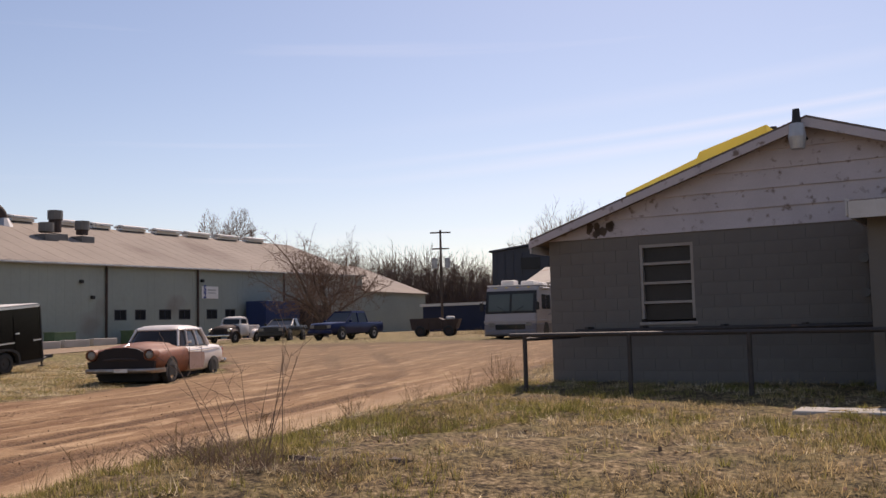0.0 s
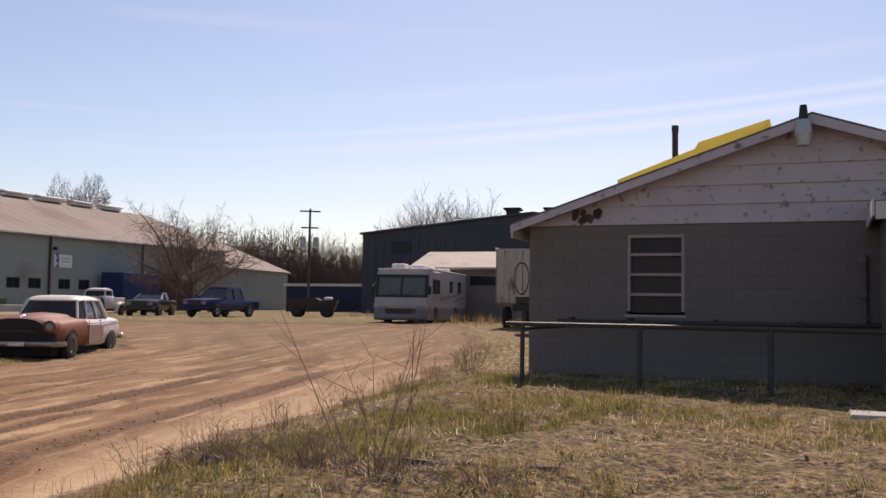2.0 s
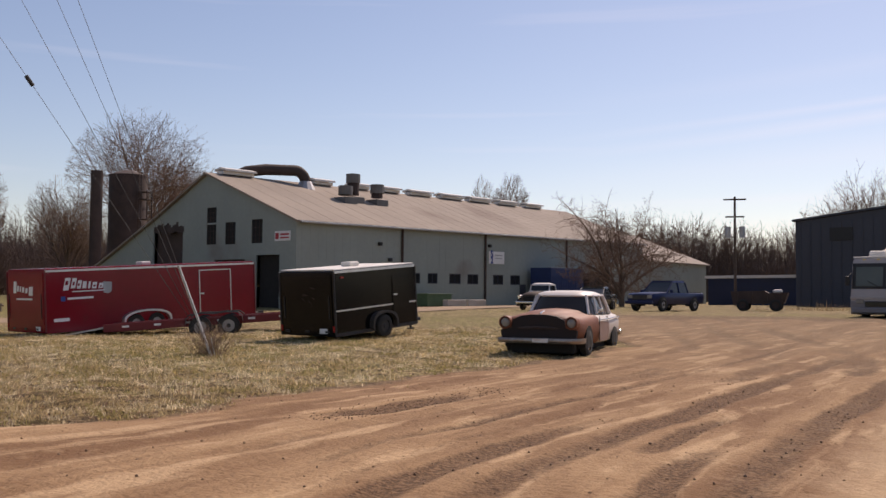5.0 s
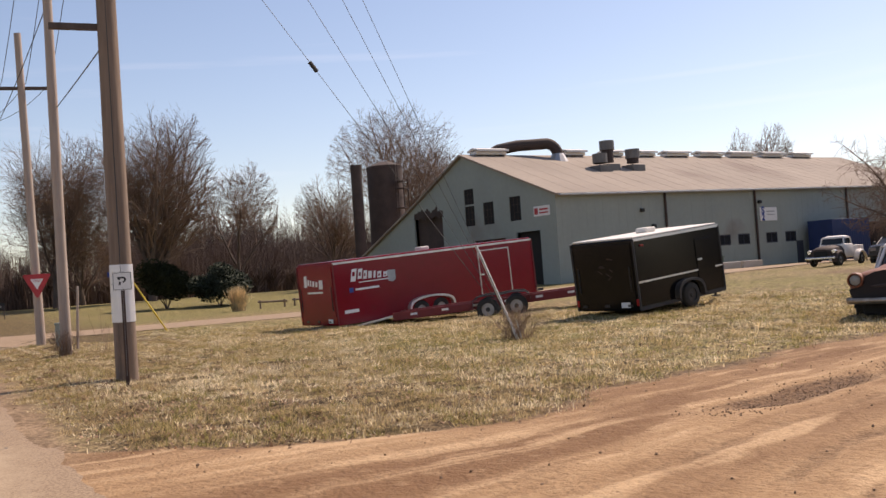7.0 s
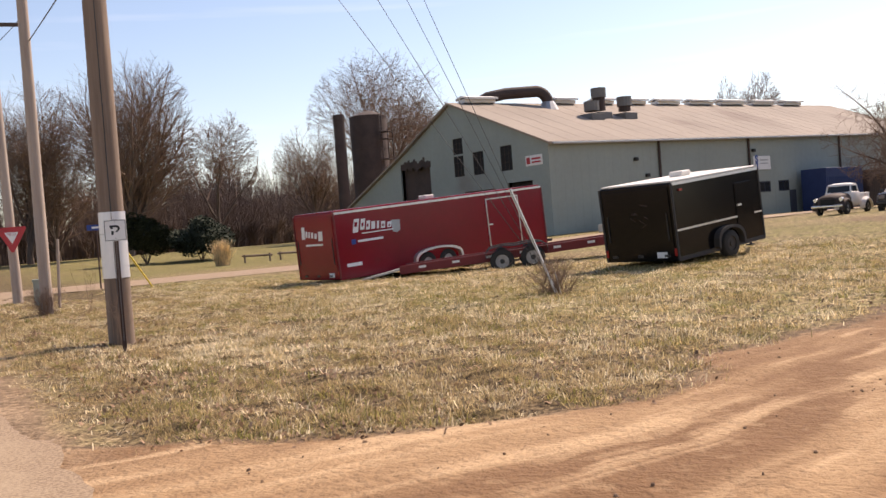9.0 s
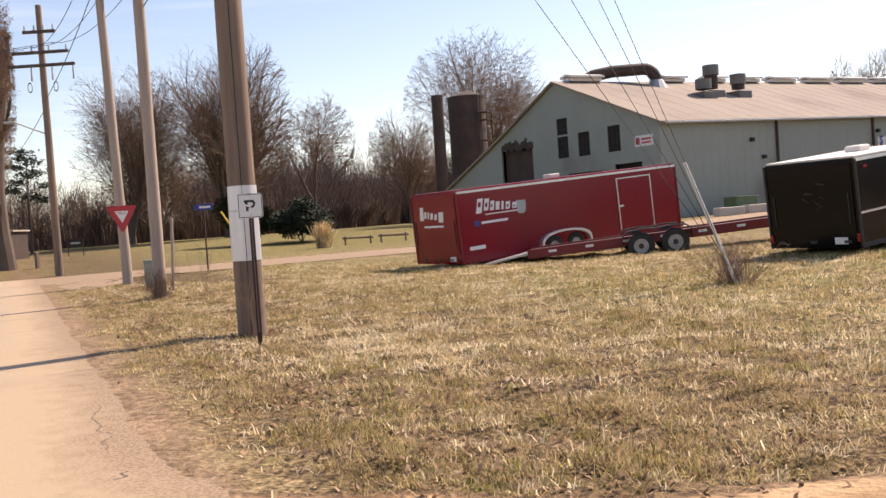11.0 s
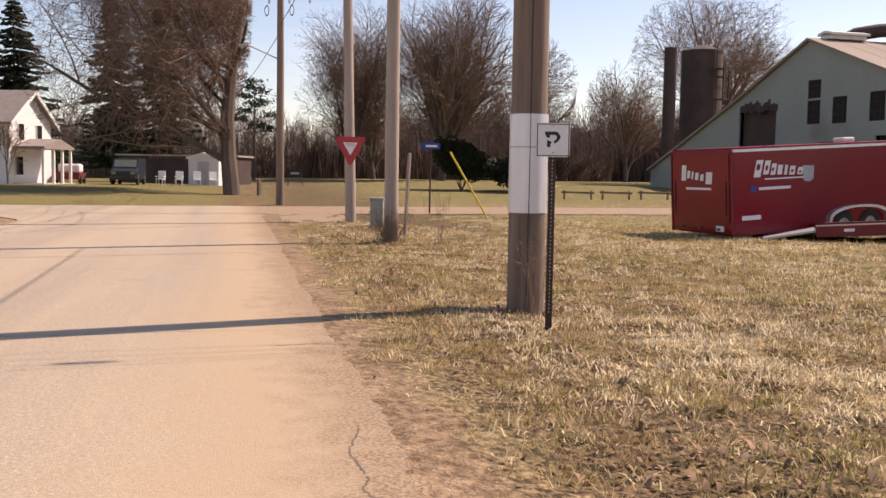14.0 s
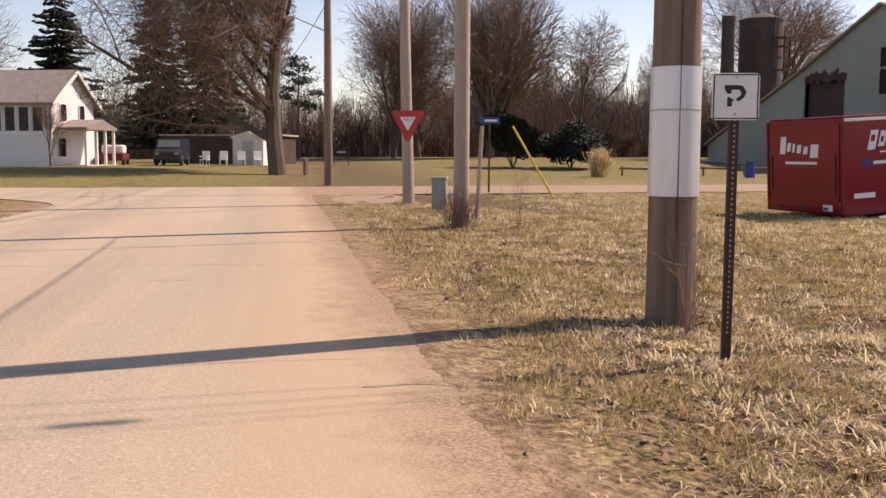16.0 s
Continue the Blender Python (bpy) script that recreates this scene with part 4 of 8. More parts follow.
    part("lamp_cap", tube(B(), (4.28, -0.42, peak - 0.02), (4.28, -0.42, peak + 0.2), 0.07, 0.05, 12), M_SIGNBLACK, lamp)
    part("lamp_skirt", tube(B(), (4.28, -0.42, peak - 0.4), (4.28, -0.42, peak - 0.22), 0.1, 0.13, 14), M_GALV, lamp)
    part("lamp_arm", tube(B(), (4.28, -0.42, peak - 0.1), (4.35, 0.0, peak - 0.2), 0.025), M_PIPE, lamp)
    # horizontal pipe along the wall, on brackets
    rail = part("wall_pipe", tube(B(), (0.55, -0.25, 0.96), (5.3, -0.25, 0.98), 0.035, seg=8), M_PIPE, th)
    for x in (0.75, 1.7, 3.0, 4.2, 5.2):
        part("bracket", box(B(), (x, -0.14, 0.98), (0.06, 0.26, 0.1)), M_PIPE, rail)
    # meter boxes
    for z in (1.45, 1.95):
        part("meter_box", tube(B(), (5.05, -0.1, z), (5.05, 0.0, z), 0.07, seg=14), M_FANBOX, th)
    part("conduit", tube(B(), (5.12, -0.05, 0.9), (5.12, -0.05, 2.0), 0.02, seg=6), M_PIPE, th)
    # bay that stands out at the far end of the front
    bm = B()
    box(bm, (6.95, -0.75, 1.02), (3.3, 1.7, 2.84))
    part("bay_wall", bm, M_BLOCK, th)
    bm = B()
    prism(bm, [(-2.1, 2.42), (0.1, 2.62), (0.1, 2.78), (-2.1, 2.58)], 5.15, 8.9, "x")
    part("bay_roof", bm, M_SHINGLE, th)
    part("bay_fascia", box(box(B(), (7.03, -2.12, 2.46), (3.75, 0.03, 0.22)), (5.13, -1.0, 2.5), (0.03, 2.2, 0.22)), M_TRIMW, th)
    # flaked patch near the eave
    bm = B()
    rng = random.Random(2)
    for i in range(14):
        x, z = 0.95 + rng.uniform(-0.2, 0.22), H + 0.12 + rng.uniform(-0.08, 0.1)
        r = 0.03 + rng.random() * 0.05
        prism(bm, [(x + r * math.cos(q), z + r * 1.3 * math.sin(q)) for q in (0.2, 1.3, 2.4, 3.6, 4.9)], -0.05, -0.03, "y")
    part("flaked_patch", bm, M_POLEDARK, th, "bare weathered wood where paint has flaked")
    # half blocks laid in courses on the front
    bh, bl, j = 0.2, 0.405, 0.004
    shapes = {}
    row, z = 0, -0.3
    while z < H - 0.05:
        zt = min(z + bh, H)
        x = -(bl / 2) * (row % 2)
        while x < W:
            a, b = max(x, 0.0), min(x + bl, W)
            spans = [(a, b)]
            if z < win[3] + 0.001 and zt > win[2] - 0.05:
                spans = [s for s in ((a, min(b, win[0])), (max(a, win[1]), b)) if s[1] - s[0] > 0.03]
            for p0, p1 in spans:
                if p1 - p0 < 0.03 or (p0 > 5.2):
                    continue
                key = (round(p1 - p0, 3), round(zt - z, 3))
                if key not in shapes:
                    me = mesh_of(box(B(), (0, 0, 0), (p1 - p0 - j, 0.1, zt - z - j), 0.003), "block")
                    me.materials.append(M_BLOCK)
                    shapes[key] = me
                ob = new("block", shapes[key])
                ob.parent = th
                ob.location = ((p0 + p1) / 2, 0.035, (z + zt) / 2)
            x += bl
        z += bh
        row += 1
    # pipe fence before the front
    fe = thing("pipe_fence", (1.17, 14.22, 0.42), -33.7, "dark brown steel pipe fence before the house wall", "fence")
    for i in range(5):
        part("post", tube(B(), (i * 1.66, 0, -0.15), (i * 1.66, 0, 0.84), 0.035, seg=8), M_PIPE, fe)
    part("top_rail", tube(B(), (-0.25, 0, 0.84), (6.7, 0, 0.84), 0.032, seg=8), M_PIPE, fe)
    part("side_rail", tube(B(), (0, 0, 0.78), (-0.02, 1.9, 0.78), 0.028, seg=8), M_PIPE, fe)
    st = thing("vent_pipe", (14.2, 40.0, gz(14.2, 40)), 0, "tall thin dark vent pipe behind the house", "pipe")
    part("pipe", tube(B(), (0, 0, 0), (0, 0, 8.9), 0.13, seg=10), M_PIPE, st)
    part("collar", tube(B(), (0, 0, 8.7), (0, 0, 9.0), 0.15, seg=10), M_PIPE, st)
    sl = thing("concrete_slab", (4.0, 10.3, gz(4.0, 10.3) - 0.02), -31, "pale broken concrete slab lying in the grass", "slab")
    part("slab", box(B(), (0.6, 0, 0.0), (1.7, 0.5, 0.09), 0.02), M_CONCRETE, sl)


def timber_edging():
    """Old ties that hold the corner of the lawn."""
    for (ax, ay), (bx, by) in (((-2.65, 8.9), (-2.25, 8.45)), ((-1.5, 7.7), (-0.3, 7.2))):
        th = thing("timber_edging", (ax, ay, gz((ax + bx) / 2, (ay + by) / 2) - 0.05), math.degrees(math.atan2(by - ay, bx - ax)), "rotten dark timber tie edging the lawn", "timber")
        L = math.hypot(bx - ax, by - ay)
        rng = random.Random(int(ax * 10))
        rings = [[(L * k / 9, y + rng.uniform(-0.012, 0.012), z + rng.uniform(-0.02, 0.012)) for y, z in ((-0.08, -0.15), (-0.09, 0.03), (-0.05, 0.08), (0.05, 0.08), (0.09, 0.02), (0.08, -0.15))] for k in range(10)]
        part("tie", loft(B(), rings), M_BARK, th)


def dark_sheds():
    th = thing("metal_warehouse", (5.4, 106.6, 0.4), -22.0, "dark blue-grey metal warehouse with a low pitched roof", "building")
    bm = B()
    prism(bm, [(0, -0.5), (0, 9.0), (19, 11.2), (40, 8.6), (40, -0.5)], 0, 30, "y")
    part("wall", bm, M_SLATE, th)
    bm = B()
    prism(bm, [(-0.3, 9.0), (19, 11.22), (40.3, 8.62), (40.3, 8.8), (19, 11.42), (-0.3, 9.2)], -0.3, 30, "y")
    part("roof", bm, M_SLATE, th)
    bm = B()
    for i in range(40):
        box(bm, (0.5 + i, -0.03, 4.2), (0.06, 0.06, 9.2))
    part("sheeting_rib", bm, M_SLATE, th)
    for x, s in ((16.4, 1.9), (20.6, 1.5)):
        v = part("roof_fan", box(B(), (x, 3, 11.5), (s * 0.7, 1.6, 0.8), 0.05), M_SIGNBLACK, th)
        part("fan_cap", box(B(), (x, 3, 12.0), (s, 2.0, 0.25), 0.05), M_SIGNBLACK, v)
    for x in (4.5, 22.0):
        part("wall_vent", box(B(), (x, -0.06, 7.6), (2.2, 0.15, 1.3)), M_SIGNBLACK, th)
    th = thing("low_blue_shed", (-3.0, 126.0, 0.5), -35.0, "low navy metal shed with a pale flat roof", "building")
    part("wall", box(B(), (7, 3, 1.6), (14, 6, 3.6)), M_NAVY, th)
    part("roof", box(B(), (7, 3, 3.55), (14.6, 6.6, 0.35)), M_WHITEROOF, th)
    th = thing("tan_workshop", (5.6, 59.0, 0.6), -30.0, "tan workshop with a pale sheet roof", "building")
    part("wall", box(B(), (4.5, 3, 1.5), (9, 6, 3.4)), M_TANWALL, th)
    bm = B()
    prism(bm, [(-0.5, 3.15), (3, 4.3), (6.5, 3.15), (6.5, 3.28), (3, 4.43), (-0.5, 3.28)], -0.6, 9.4, "x")
    part("roof", bm, M_TANROOF, th)
    part("window", box(B(), (4.1, -0.02, 2.5), (1.6, 0.08, 0.55)), M_GLASS, th)


big_shed()
stacks()
block_house()
timber_edging()
dark_sheds()


# ---- vehicles and trailers ----
def wheel(parent, at, r=0.34, w=0.22, rim=None, name="wheel"):
    """A wheel whose axle runs along y."""
    x, y, z = at
    wh = part(name, B(), M_TYRE, parent)
    prof = [(-w / 2, r * 0.55), (-w / 2, r * 0.9), (-w * 0.36, r), (w * 0.36, r), (w / 2, r * 0.9), (w / 2, r * 0.55)]
    bm = B()
    rings = []
    for k in range(24):
        a = 2 * math.pi * k / 24
        rings.append([(x + q * math.cos(a), y + o, z + q * math.sin(a)) for o, q in prof])
    rings.append(rings[0])
    loft(bm, rings, cap=False)
    bmesh.ops.remove_doubles(bm, verts=bm.verts[:], dist=0.0005)
    bmesh.ops.recalc_face_normals(bm, faces=bm.faces[:])
    wh.data = mesh_of(bm, "tyre")
    wh.data.materials.append(M_TYRE)
    smooth(wh.data, 50)
    bm = tube(B(), (x, y - w * 0.36, z), (x, y + w * 0.36, z), r * 0.56, seg=20)
    part("rim", bm, rim or M_RIM, wh)
    for s in (-1, 1):
        part("hub", tube(B(), (x, y + s * w * 0.36, z), (x, y + s * w * 0.46, z), r * 0.2, seg=12), M_STEELBLK, wh)
    return wh


def bevel_box(c, s, b=0.0):
    return box(B(), c, s, b)


def enclosed_trailer(name, at, turn, lean, L, Wd, H, skin, roofmat, label, axles, side_door, floor=0.0):
    th = thing(name, at, turn, label, "trailer", lean=lean)
    part("body", bevel_box((L / 2, 0, floor + H / 2), (L, Wd, H), 0.05), skin, th)
    r = part("roof", bevel_box((L / 2, 0, floor + H + 0.012), (L - 0.06, Wd - 0.06, 0.05), 0.02), roofmat, th, "dusty pale sheet roof")
    part("roof_vent", bevel_box((L * 0.52, 0, floor + H + 0.1), (0.4, 0.4, 0.14), 0.04), M_WHITEROOF, r)
    for y in (-1, 1):
        part("edge_trim", box(B(), (L / 2, y * (Wd / 2 + 0.006), floor + H - 0.05), (L, 0.02, 0.07)), M_ALU, th)
        part("bottom_trim", box(B(), (L / 2, y * (Wd / 2 + 0.006), floor + 0.05), (L, 0.025, 0.1)), skin if skin is M_RED else M_STEELBLK, th)
    for x, y in ((0.0, -1), (0.0, 1), (L, -1), (L, 1)):
        part("corner_trim", box(B(), (x, y * Wd / 2, floor + H / 2), (0.05, 0.05, H - 0.06), 0.012), M_REDFRAME if skin is M_RED else M_STEELBLK, th)
    # rear ramp door with its hinges
    d = part("ramp_door", bevel_box((-0.012, 0, floor + H / 2), (0.03, Wd - 0.2, H - 0.22), 0.01), skin, th)
    for y in (-0.8, 0.0, 0.8):
        part("hinge", box(B(), (-0.035, y, floor + 0.14), (0.03, 0.16, 0.06)), M_STEELBLK, d)
    for y in (-1, 1):
        part("door_latch", tube(B(), (-0.04, y * (Wd / 2 - 0.2), floor + 0.5), (-0.04, y * (Wd / 2 - 0.2), floor + H * 0.62), 0.015, seg=6), M_STEELBLK, d)
        lamp = part("tail_lamp", box(B(), (-0.03, y * (Wd / 2 - 0.05), floor + 0.22), (0.03, 0.07, 0.18), 0.01), M_REDLENS, th)
    part("number_plate", box(B(), (-0.04, -Wd / 2 + 0.45, floor + 0.16), (0.015, 0.3, 0.14)), M_SIGNW, th)
    # wheels and their arches
    for i, x in enumerate(axles):
        for y in (-1, 1):
            wheel(th, (x, y * (Wd / 2 - 0.06 if skin is M_RED else Wd / 2 + 0.02), floor + (0.06 if skin is M_RED else 0.12)), 0.36 if skin is M_RED else 0.33, 0.22, None if skin is M_RED else M_STEELBLK)
    x0, x1 = axles[0] - 0.5, axles[-1] + 0.5
    for y in (-1, 1):
        bm = B()
        prof = []
        for k in range(13):
            a = math.pi * k / 12
            c = (x0 + x1) / 2
            prof.append((c - (x1 - x0) / 2 * math.cos(a), floor + 0.06 + 0.45 * math.sin(a) ** 0.6))
        outer = [(p[0] + (0.07 if p[0] > c else -0.07), p[1] + 0.06) for p in prof]
        rings = [[(a[0], y * (Wd / 2 + 0.0), a[1]), (a[0], y * (Wd / 2 + 0.16), a[1]), (b[0], y * (Wd / 2 + 0.16), b[1]), (b[0], y * (Wd / 2 + 0.0), b[1])] for a, b in zip(prof, outer)]
        loft(bm, rings)
        part("fender", bm, M_ALU if skin is M_RED else M_STEELBLK, th, "bright wheel arch" if skin is M_RED else "")
    a, b, z0, z1 = side_door
    d = part("side_door", bevel_box(((a + b) / 2, -Wd / 2 - 0.008, floor + (z0 + z1) / 2), (b - a, 0.03, z1 - z0), 0.01), skin, th)
    if skin is M_RED:
        bm = B()
        for xc in (a, b):
            box(bm, (xc, -Wd / 2 - 0.02, floor + (z0 + z1) / 2), (0.035, 0.03, z1 - z0 + 0.04))
        box(bm, ((a + b) / 2, -Wd / 2 - 0.02, floor + z1), (b - a, 0.03, 0.035))
        part("door_frame", bm, M_ALU, d)
    part("door_handle", box(B(), (a + 0.1, -Wd / 2 - 0.04, floor + 1.0), (0.16, 0.03, 0.05)), M_ALU, d)
    # drawbar, jack and side lamps
    bm = B()
    tube(bm, (L, -0.7, floor + 0.0), (L + 1.2, 0, floor - 0.02), 0.05, seg=6)
    tube(bm, (L, 0.7, floor + 0.0), (L + 1.2, 0, floor - 0.02), 0.05, seg=6)
    box(bm, (L + 1.3, 0, floor), (0.3, 0.12, 0.1))
    bar = part("drawbar", bm, M_STEELBLK, th)
    part("jack", box(tube(B(), (L + 1.0, 0, floor - 0.25), (L + 1.0, 0, floor + 0.55), 0.035), (L + 1.0, 0, floor - 0.27), (0.18, 0.18, 0.03)), M_STEELBLK, bar)
    return th


def red_trailer():
    L, Wd, H = 8.75, 2.6, 2.12
    th = enclosed_trailer("enclosed_trailer", (-26.78, 30.52, 0.1), 65.1, -3.6, L, Wd, H, M_RED, M_RED, "long dark red enclosed race trailer with faded lettering panel", (3.35, 4.2), (6.1, 7.55, 0.25, 1.88))
    # blank shapes stand where the painted mark was
    y = -Wd / 2 - 0.006

    def slab(x, z, w, h, slant, thick):
        return prism(B(), [(x, z), (x + w, z), (x + w + slant, z + h), (x + slant, z + h)], y - thick, y, "y")
    mark = part("painted_mark", slab(0.62, 1.4, 0.2, 0.42, 0.1, 0.005), M_SIGNW, th, "faded white painted mark")
    part("mark_stroke", slab(0.9, 1.46, 0.16, 0.34, 0.08, 0.005), M_SIGNW, mark)
    part("mark_stroke", slab(1.12, 1.44, 0.14, 0.28, 0.06, 0.005), M_SIGNW, mark)
    # the red skin shows through the middle of the larger strokes
    for x, z, w, h in ((0.7, 1.58, 0.1, 0.14), (0.96, 1.56, 0.07, 0.12), (1.15, 1.53, 0.06, 0.09), (1.72, 1.48, 0.07, 0.07), (1.96, 1.46, 0.07, 0.05)):
        part("mark_gap", slab(x, z, w, h, 0.03, 0.009), M_RED, mark)
    for x, w, z, h in ((1.32, 0.14, 1.44, 0.24), (1.53, 0.08, 1.43, 0.24), (1.68, 0.16, 1.42, 0.22), (1.92, 0.16, 1.42, 0.18)):
        part("mark_stroke", slab(x, z, w, h, 0.04, 0.005), M_SIGNW, mark)
    part("mark_stroke", slab(0.95, 1.33, 1.2, 0.035, 0.0, 0.005), M_SIGNW, mark)
    tag = part("mark_tag", prism(B(), [(2.12, 1.26), (2.3, 1.22), (2.42, 1.3), (2.44, 1.62), (2.1, 1.64)], y - 0.005, y, "y"), M_GALV, mark)
    bm = B()
    box(bm, (0.62, y - 0.004, 1.12), (0.16, 0.008, 0.16))
    part("blue_square", bm, M_SIGNBLUE, mark)
    part("caption_bar", box(B(), (1.25, y - 0.004, 1.12), (0.95, 0.008, 0.07)), M_SIGNW, mark)
    part("caption_bar", box(B(), (0.55, y - 0.004, 0.42), (0.55, 0.008, 0.11)), M_SIGNW, mark)
    bm = B()
    for k, (u, w, z, h) in enumerate(((-0.8, 0.2, 1.34, 0.4), (-0.55, 0.12, 1.4, 0.2), (-0.36, 0.08, 1.38, 0.2), (-0.2, 0.14, 1.36, 0.19), (0.02, 0.14, 1.34, 0.17), (0.26, 0.26, 1.26, 0.3))):
        part("rear_stroke", prism(B(), [(-u, z), (-u - w, z), (-u - w - 0.04, z + h), (-u - 0.04, z + h)], -0.036, -0.03, "x"), M_SIGNW, mark)
    box(bm, (-0.033, 0.05, 1.14), (0.006, 1.1, 0.06))
    part("rear_bar", bm, M_SIGNW, mark)
    # long low deck trailer standing alongside
    fl = thing("flatbed_trailer", (-24.07, 31.2, 0.05), 25.0, "long low red-framed car hauler trailer with white side markers", "trailer", lean=-4.2)
    Lf = 8.6
    part("deck", box(B(), (Lf / 2, 0, 0.30), (Lf, 1.9, 0.06)), M_STEELBLK, fl)
    for yy in (-1, 1):
        rail = part("side_beam", bevel_box((Lf / 2, yy * 1.0, 0.25), (Lf, 0.1, 0.26), 0.015), M_REDFRAME, fl)
        for i in range(8):
            part("marker", box(B(), (0.7 + i * 1.02, yy * 1.055, 0.27), (0.22, 0.012, 0.07)), M_SIGNW, rail)
    part("ramp", box(B(), (-0.55, 0, 0.2), (1.3, 1.8, 0.05), turn=Euler((0, radians(-7), 0)).to_matrix()), M_GALV, fl, "pale steel loading ramp")
    for x in (3.1, 4.02):
        for yy in (-1, 1):
            wheel(fl, (x, yy * 1.2, 0.08), 0.37, 0.22, M_RIM)
    for yy in (-1, 1):
        rings = []
        for x, z in ((2.62, 0.22), (2.64, 0.42), (2.78, 0.53), (3.2, 0.56), (3.56, 0.53), (3.92, 0.56), (4.34, 0.53), (4.48, 0.42), (4.5, 0.22)):
            rings.append([(x, yy * 1.05, z), (x, yy * 1.33, z), (x, yy * 1.35, z - 0.04), (x, yy * 1.05, z - 0.04)])
        bm = loft(B(), rings)
        part("mudguard", bm, M_STEELBLK, fl)


def black_trailer():
    L, Wd, H = 3.55, 2.2, 1.86
    th = enclosed_trailer("enclosed_trailer", (-15.55, 28.2, 0.29), 67.0, -5.0, L, Wd, H, M_BLACKSKIN, M_WHITEROOF, "small glossy black enclosed trailer with a dented rear door", (1.95,), (2.45, 3.2, 0.2, 1.55))
    part("stripe", box(B(), (L / 2, -Wd / 2 - 0.008, 0.72), (L, 0.02, 0.045)), M_ALU, th, "bright aluminium side stripe")
    # brown streaks stand in for reflections off the rear door's dents and for scuffs
    rng = random.Random(11)
    for i in range(7):
        y, z = rng.uniform(-0.4, 0.35), rng.uniform(0.9, 1.35)
        w, h, s = rng.uniform(0.08, 0.22), rng.uniform(0.008, 0.02), rng.uniform(-0.15, 0.15)
        part("scuff", prism(B(), [(y, z), (y + w, z + s), (y + w, z + s + h), (y, z + h)], -0.034, -0.028, "x"), M_RUSTDARK, th, "dull brown mark painted for scuffs and dent reflections")
    part("step_light", box(B(), (0.3, -Wd / 2 - 0.02, 1.65), (0.12, 0.03, 0.05)), M_REDLENS, th)


def car_body(th, L, Wd, stations, mat, name="body"):
    """stations: (x, half width at sill, half width at waist, half width at top, z sill, z waist, z top)."""
    bm = B()
    rings = []
    for x, w0, w1, w2, z0, z1, z2 in stations:
        r = [(w0 * 0.9, z0), (w0, z0 + 0.06), (w1, z1 - (z1 - z0) * 0.45), (w1, z1), (w2, z2 - 0.03), (w2 * 0.82, z2), (w2 * 0.4, z2 + 0.02)]
        rings.append([(x, y, z) for y, z in r] + [(x, -y, z) for y, z in reversed(r)])
    loft(bm, rings)
    return part(name, bm, mat, th, soft=True)


def hull(stations):
    """Rounded car body from (x, half width, bottom, shoulder, middle height) stations."""
    rings = []
    for x, w, zb, zs, zc in stations:
        zm = (zb + zs) / 2
        half = [(w * 0.84, zb), (w * 0.95, zb + 0.05), (w, zm - 0.05), (w * 1.0, zm + 0.1), (w * 0.97, zs - 0.1), (w * 0.9, zs - 0.03), (w * 0.8, zs), (w * 0.66, zs + 0.35 * (zc - zs)), (w * 0.46, zs + 0.78 * (zc - zs)), (w * 0.22, zc - 0.006)]
        rings.append([(x, y, z) for y, z in half] + [(x, -y, z) for y, z in reversed(half)])
    return loft(B(), rings)


def oval(cx, a, b, z, e=0.5, n=32):
    """A squared oval about the car's axis at one height."""
    out = []
    for k in range(n):
        t = 2 * math.pi * k / n
        c, s_ = math.cos(t), math.sin(t)
        out.append((cx + a * math.copysign(abs(c) ** e, c), b * math.copysign(abs(s_) ** e, s_), z))
    return out


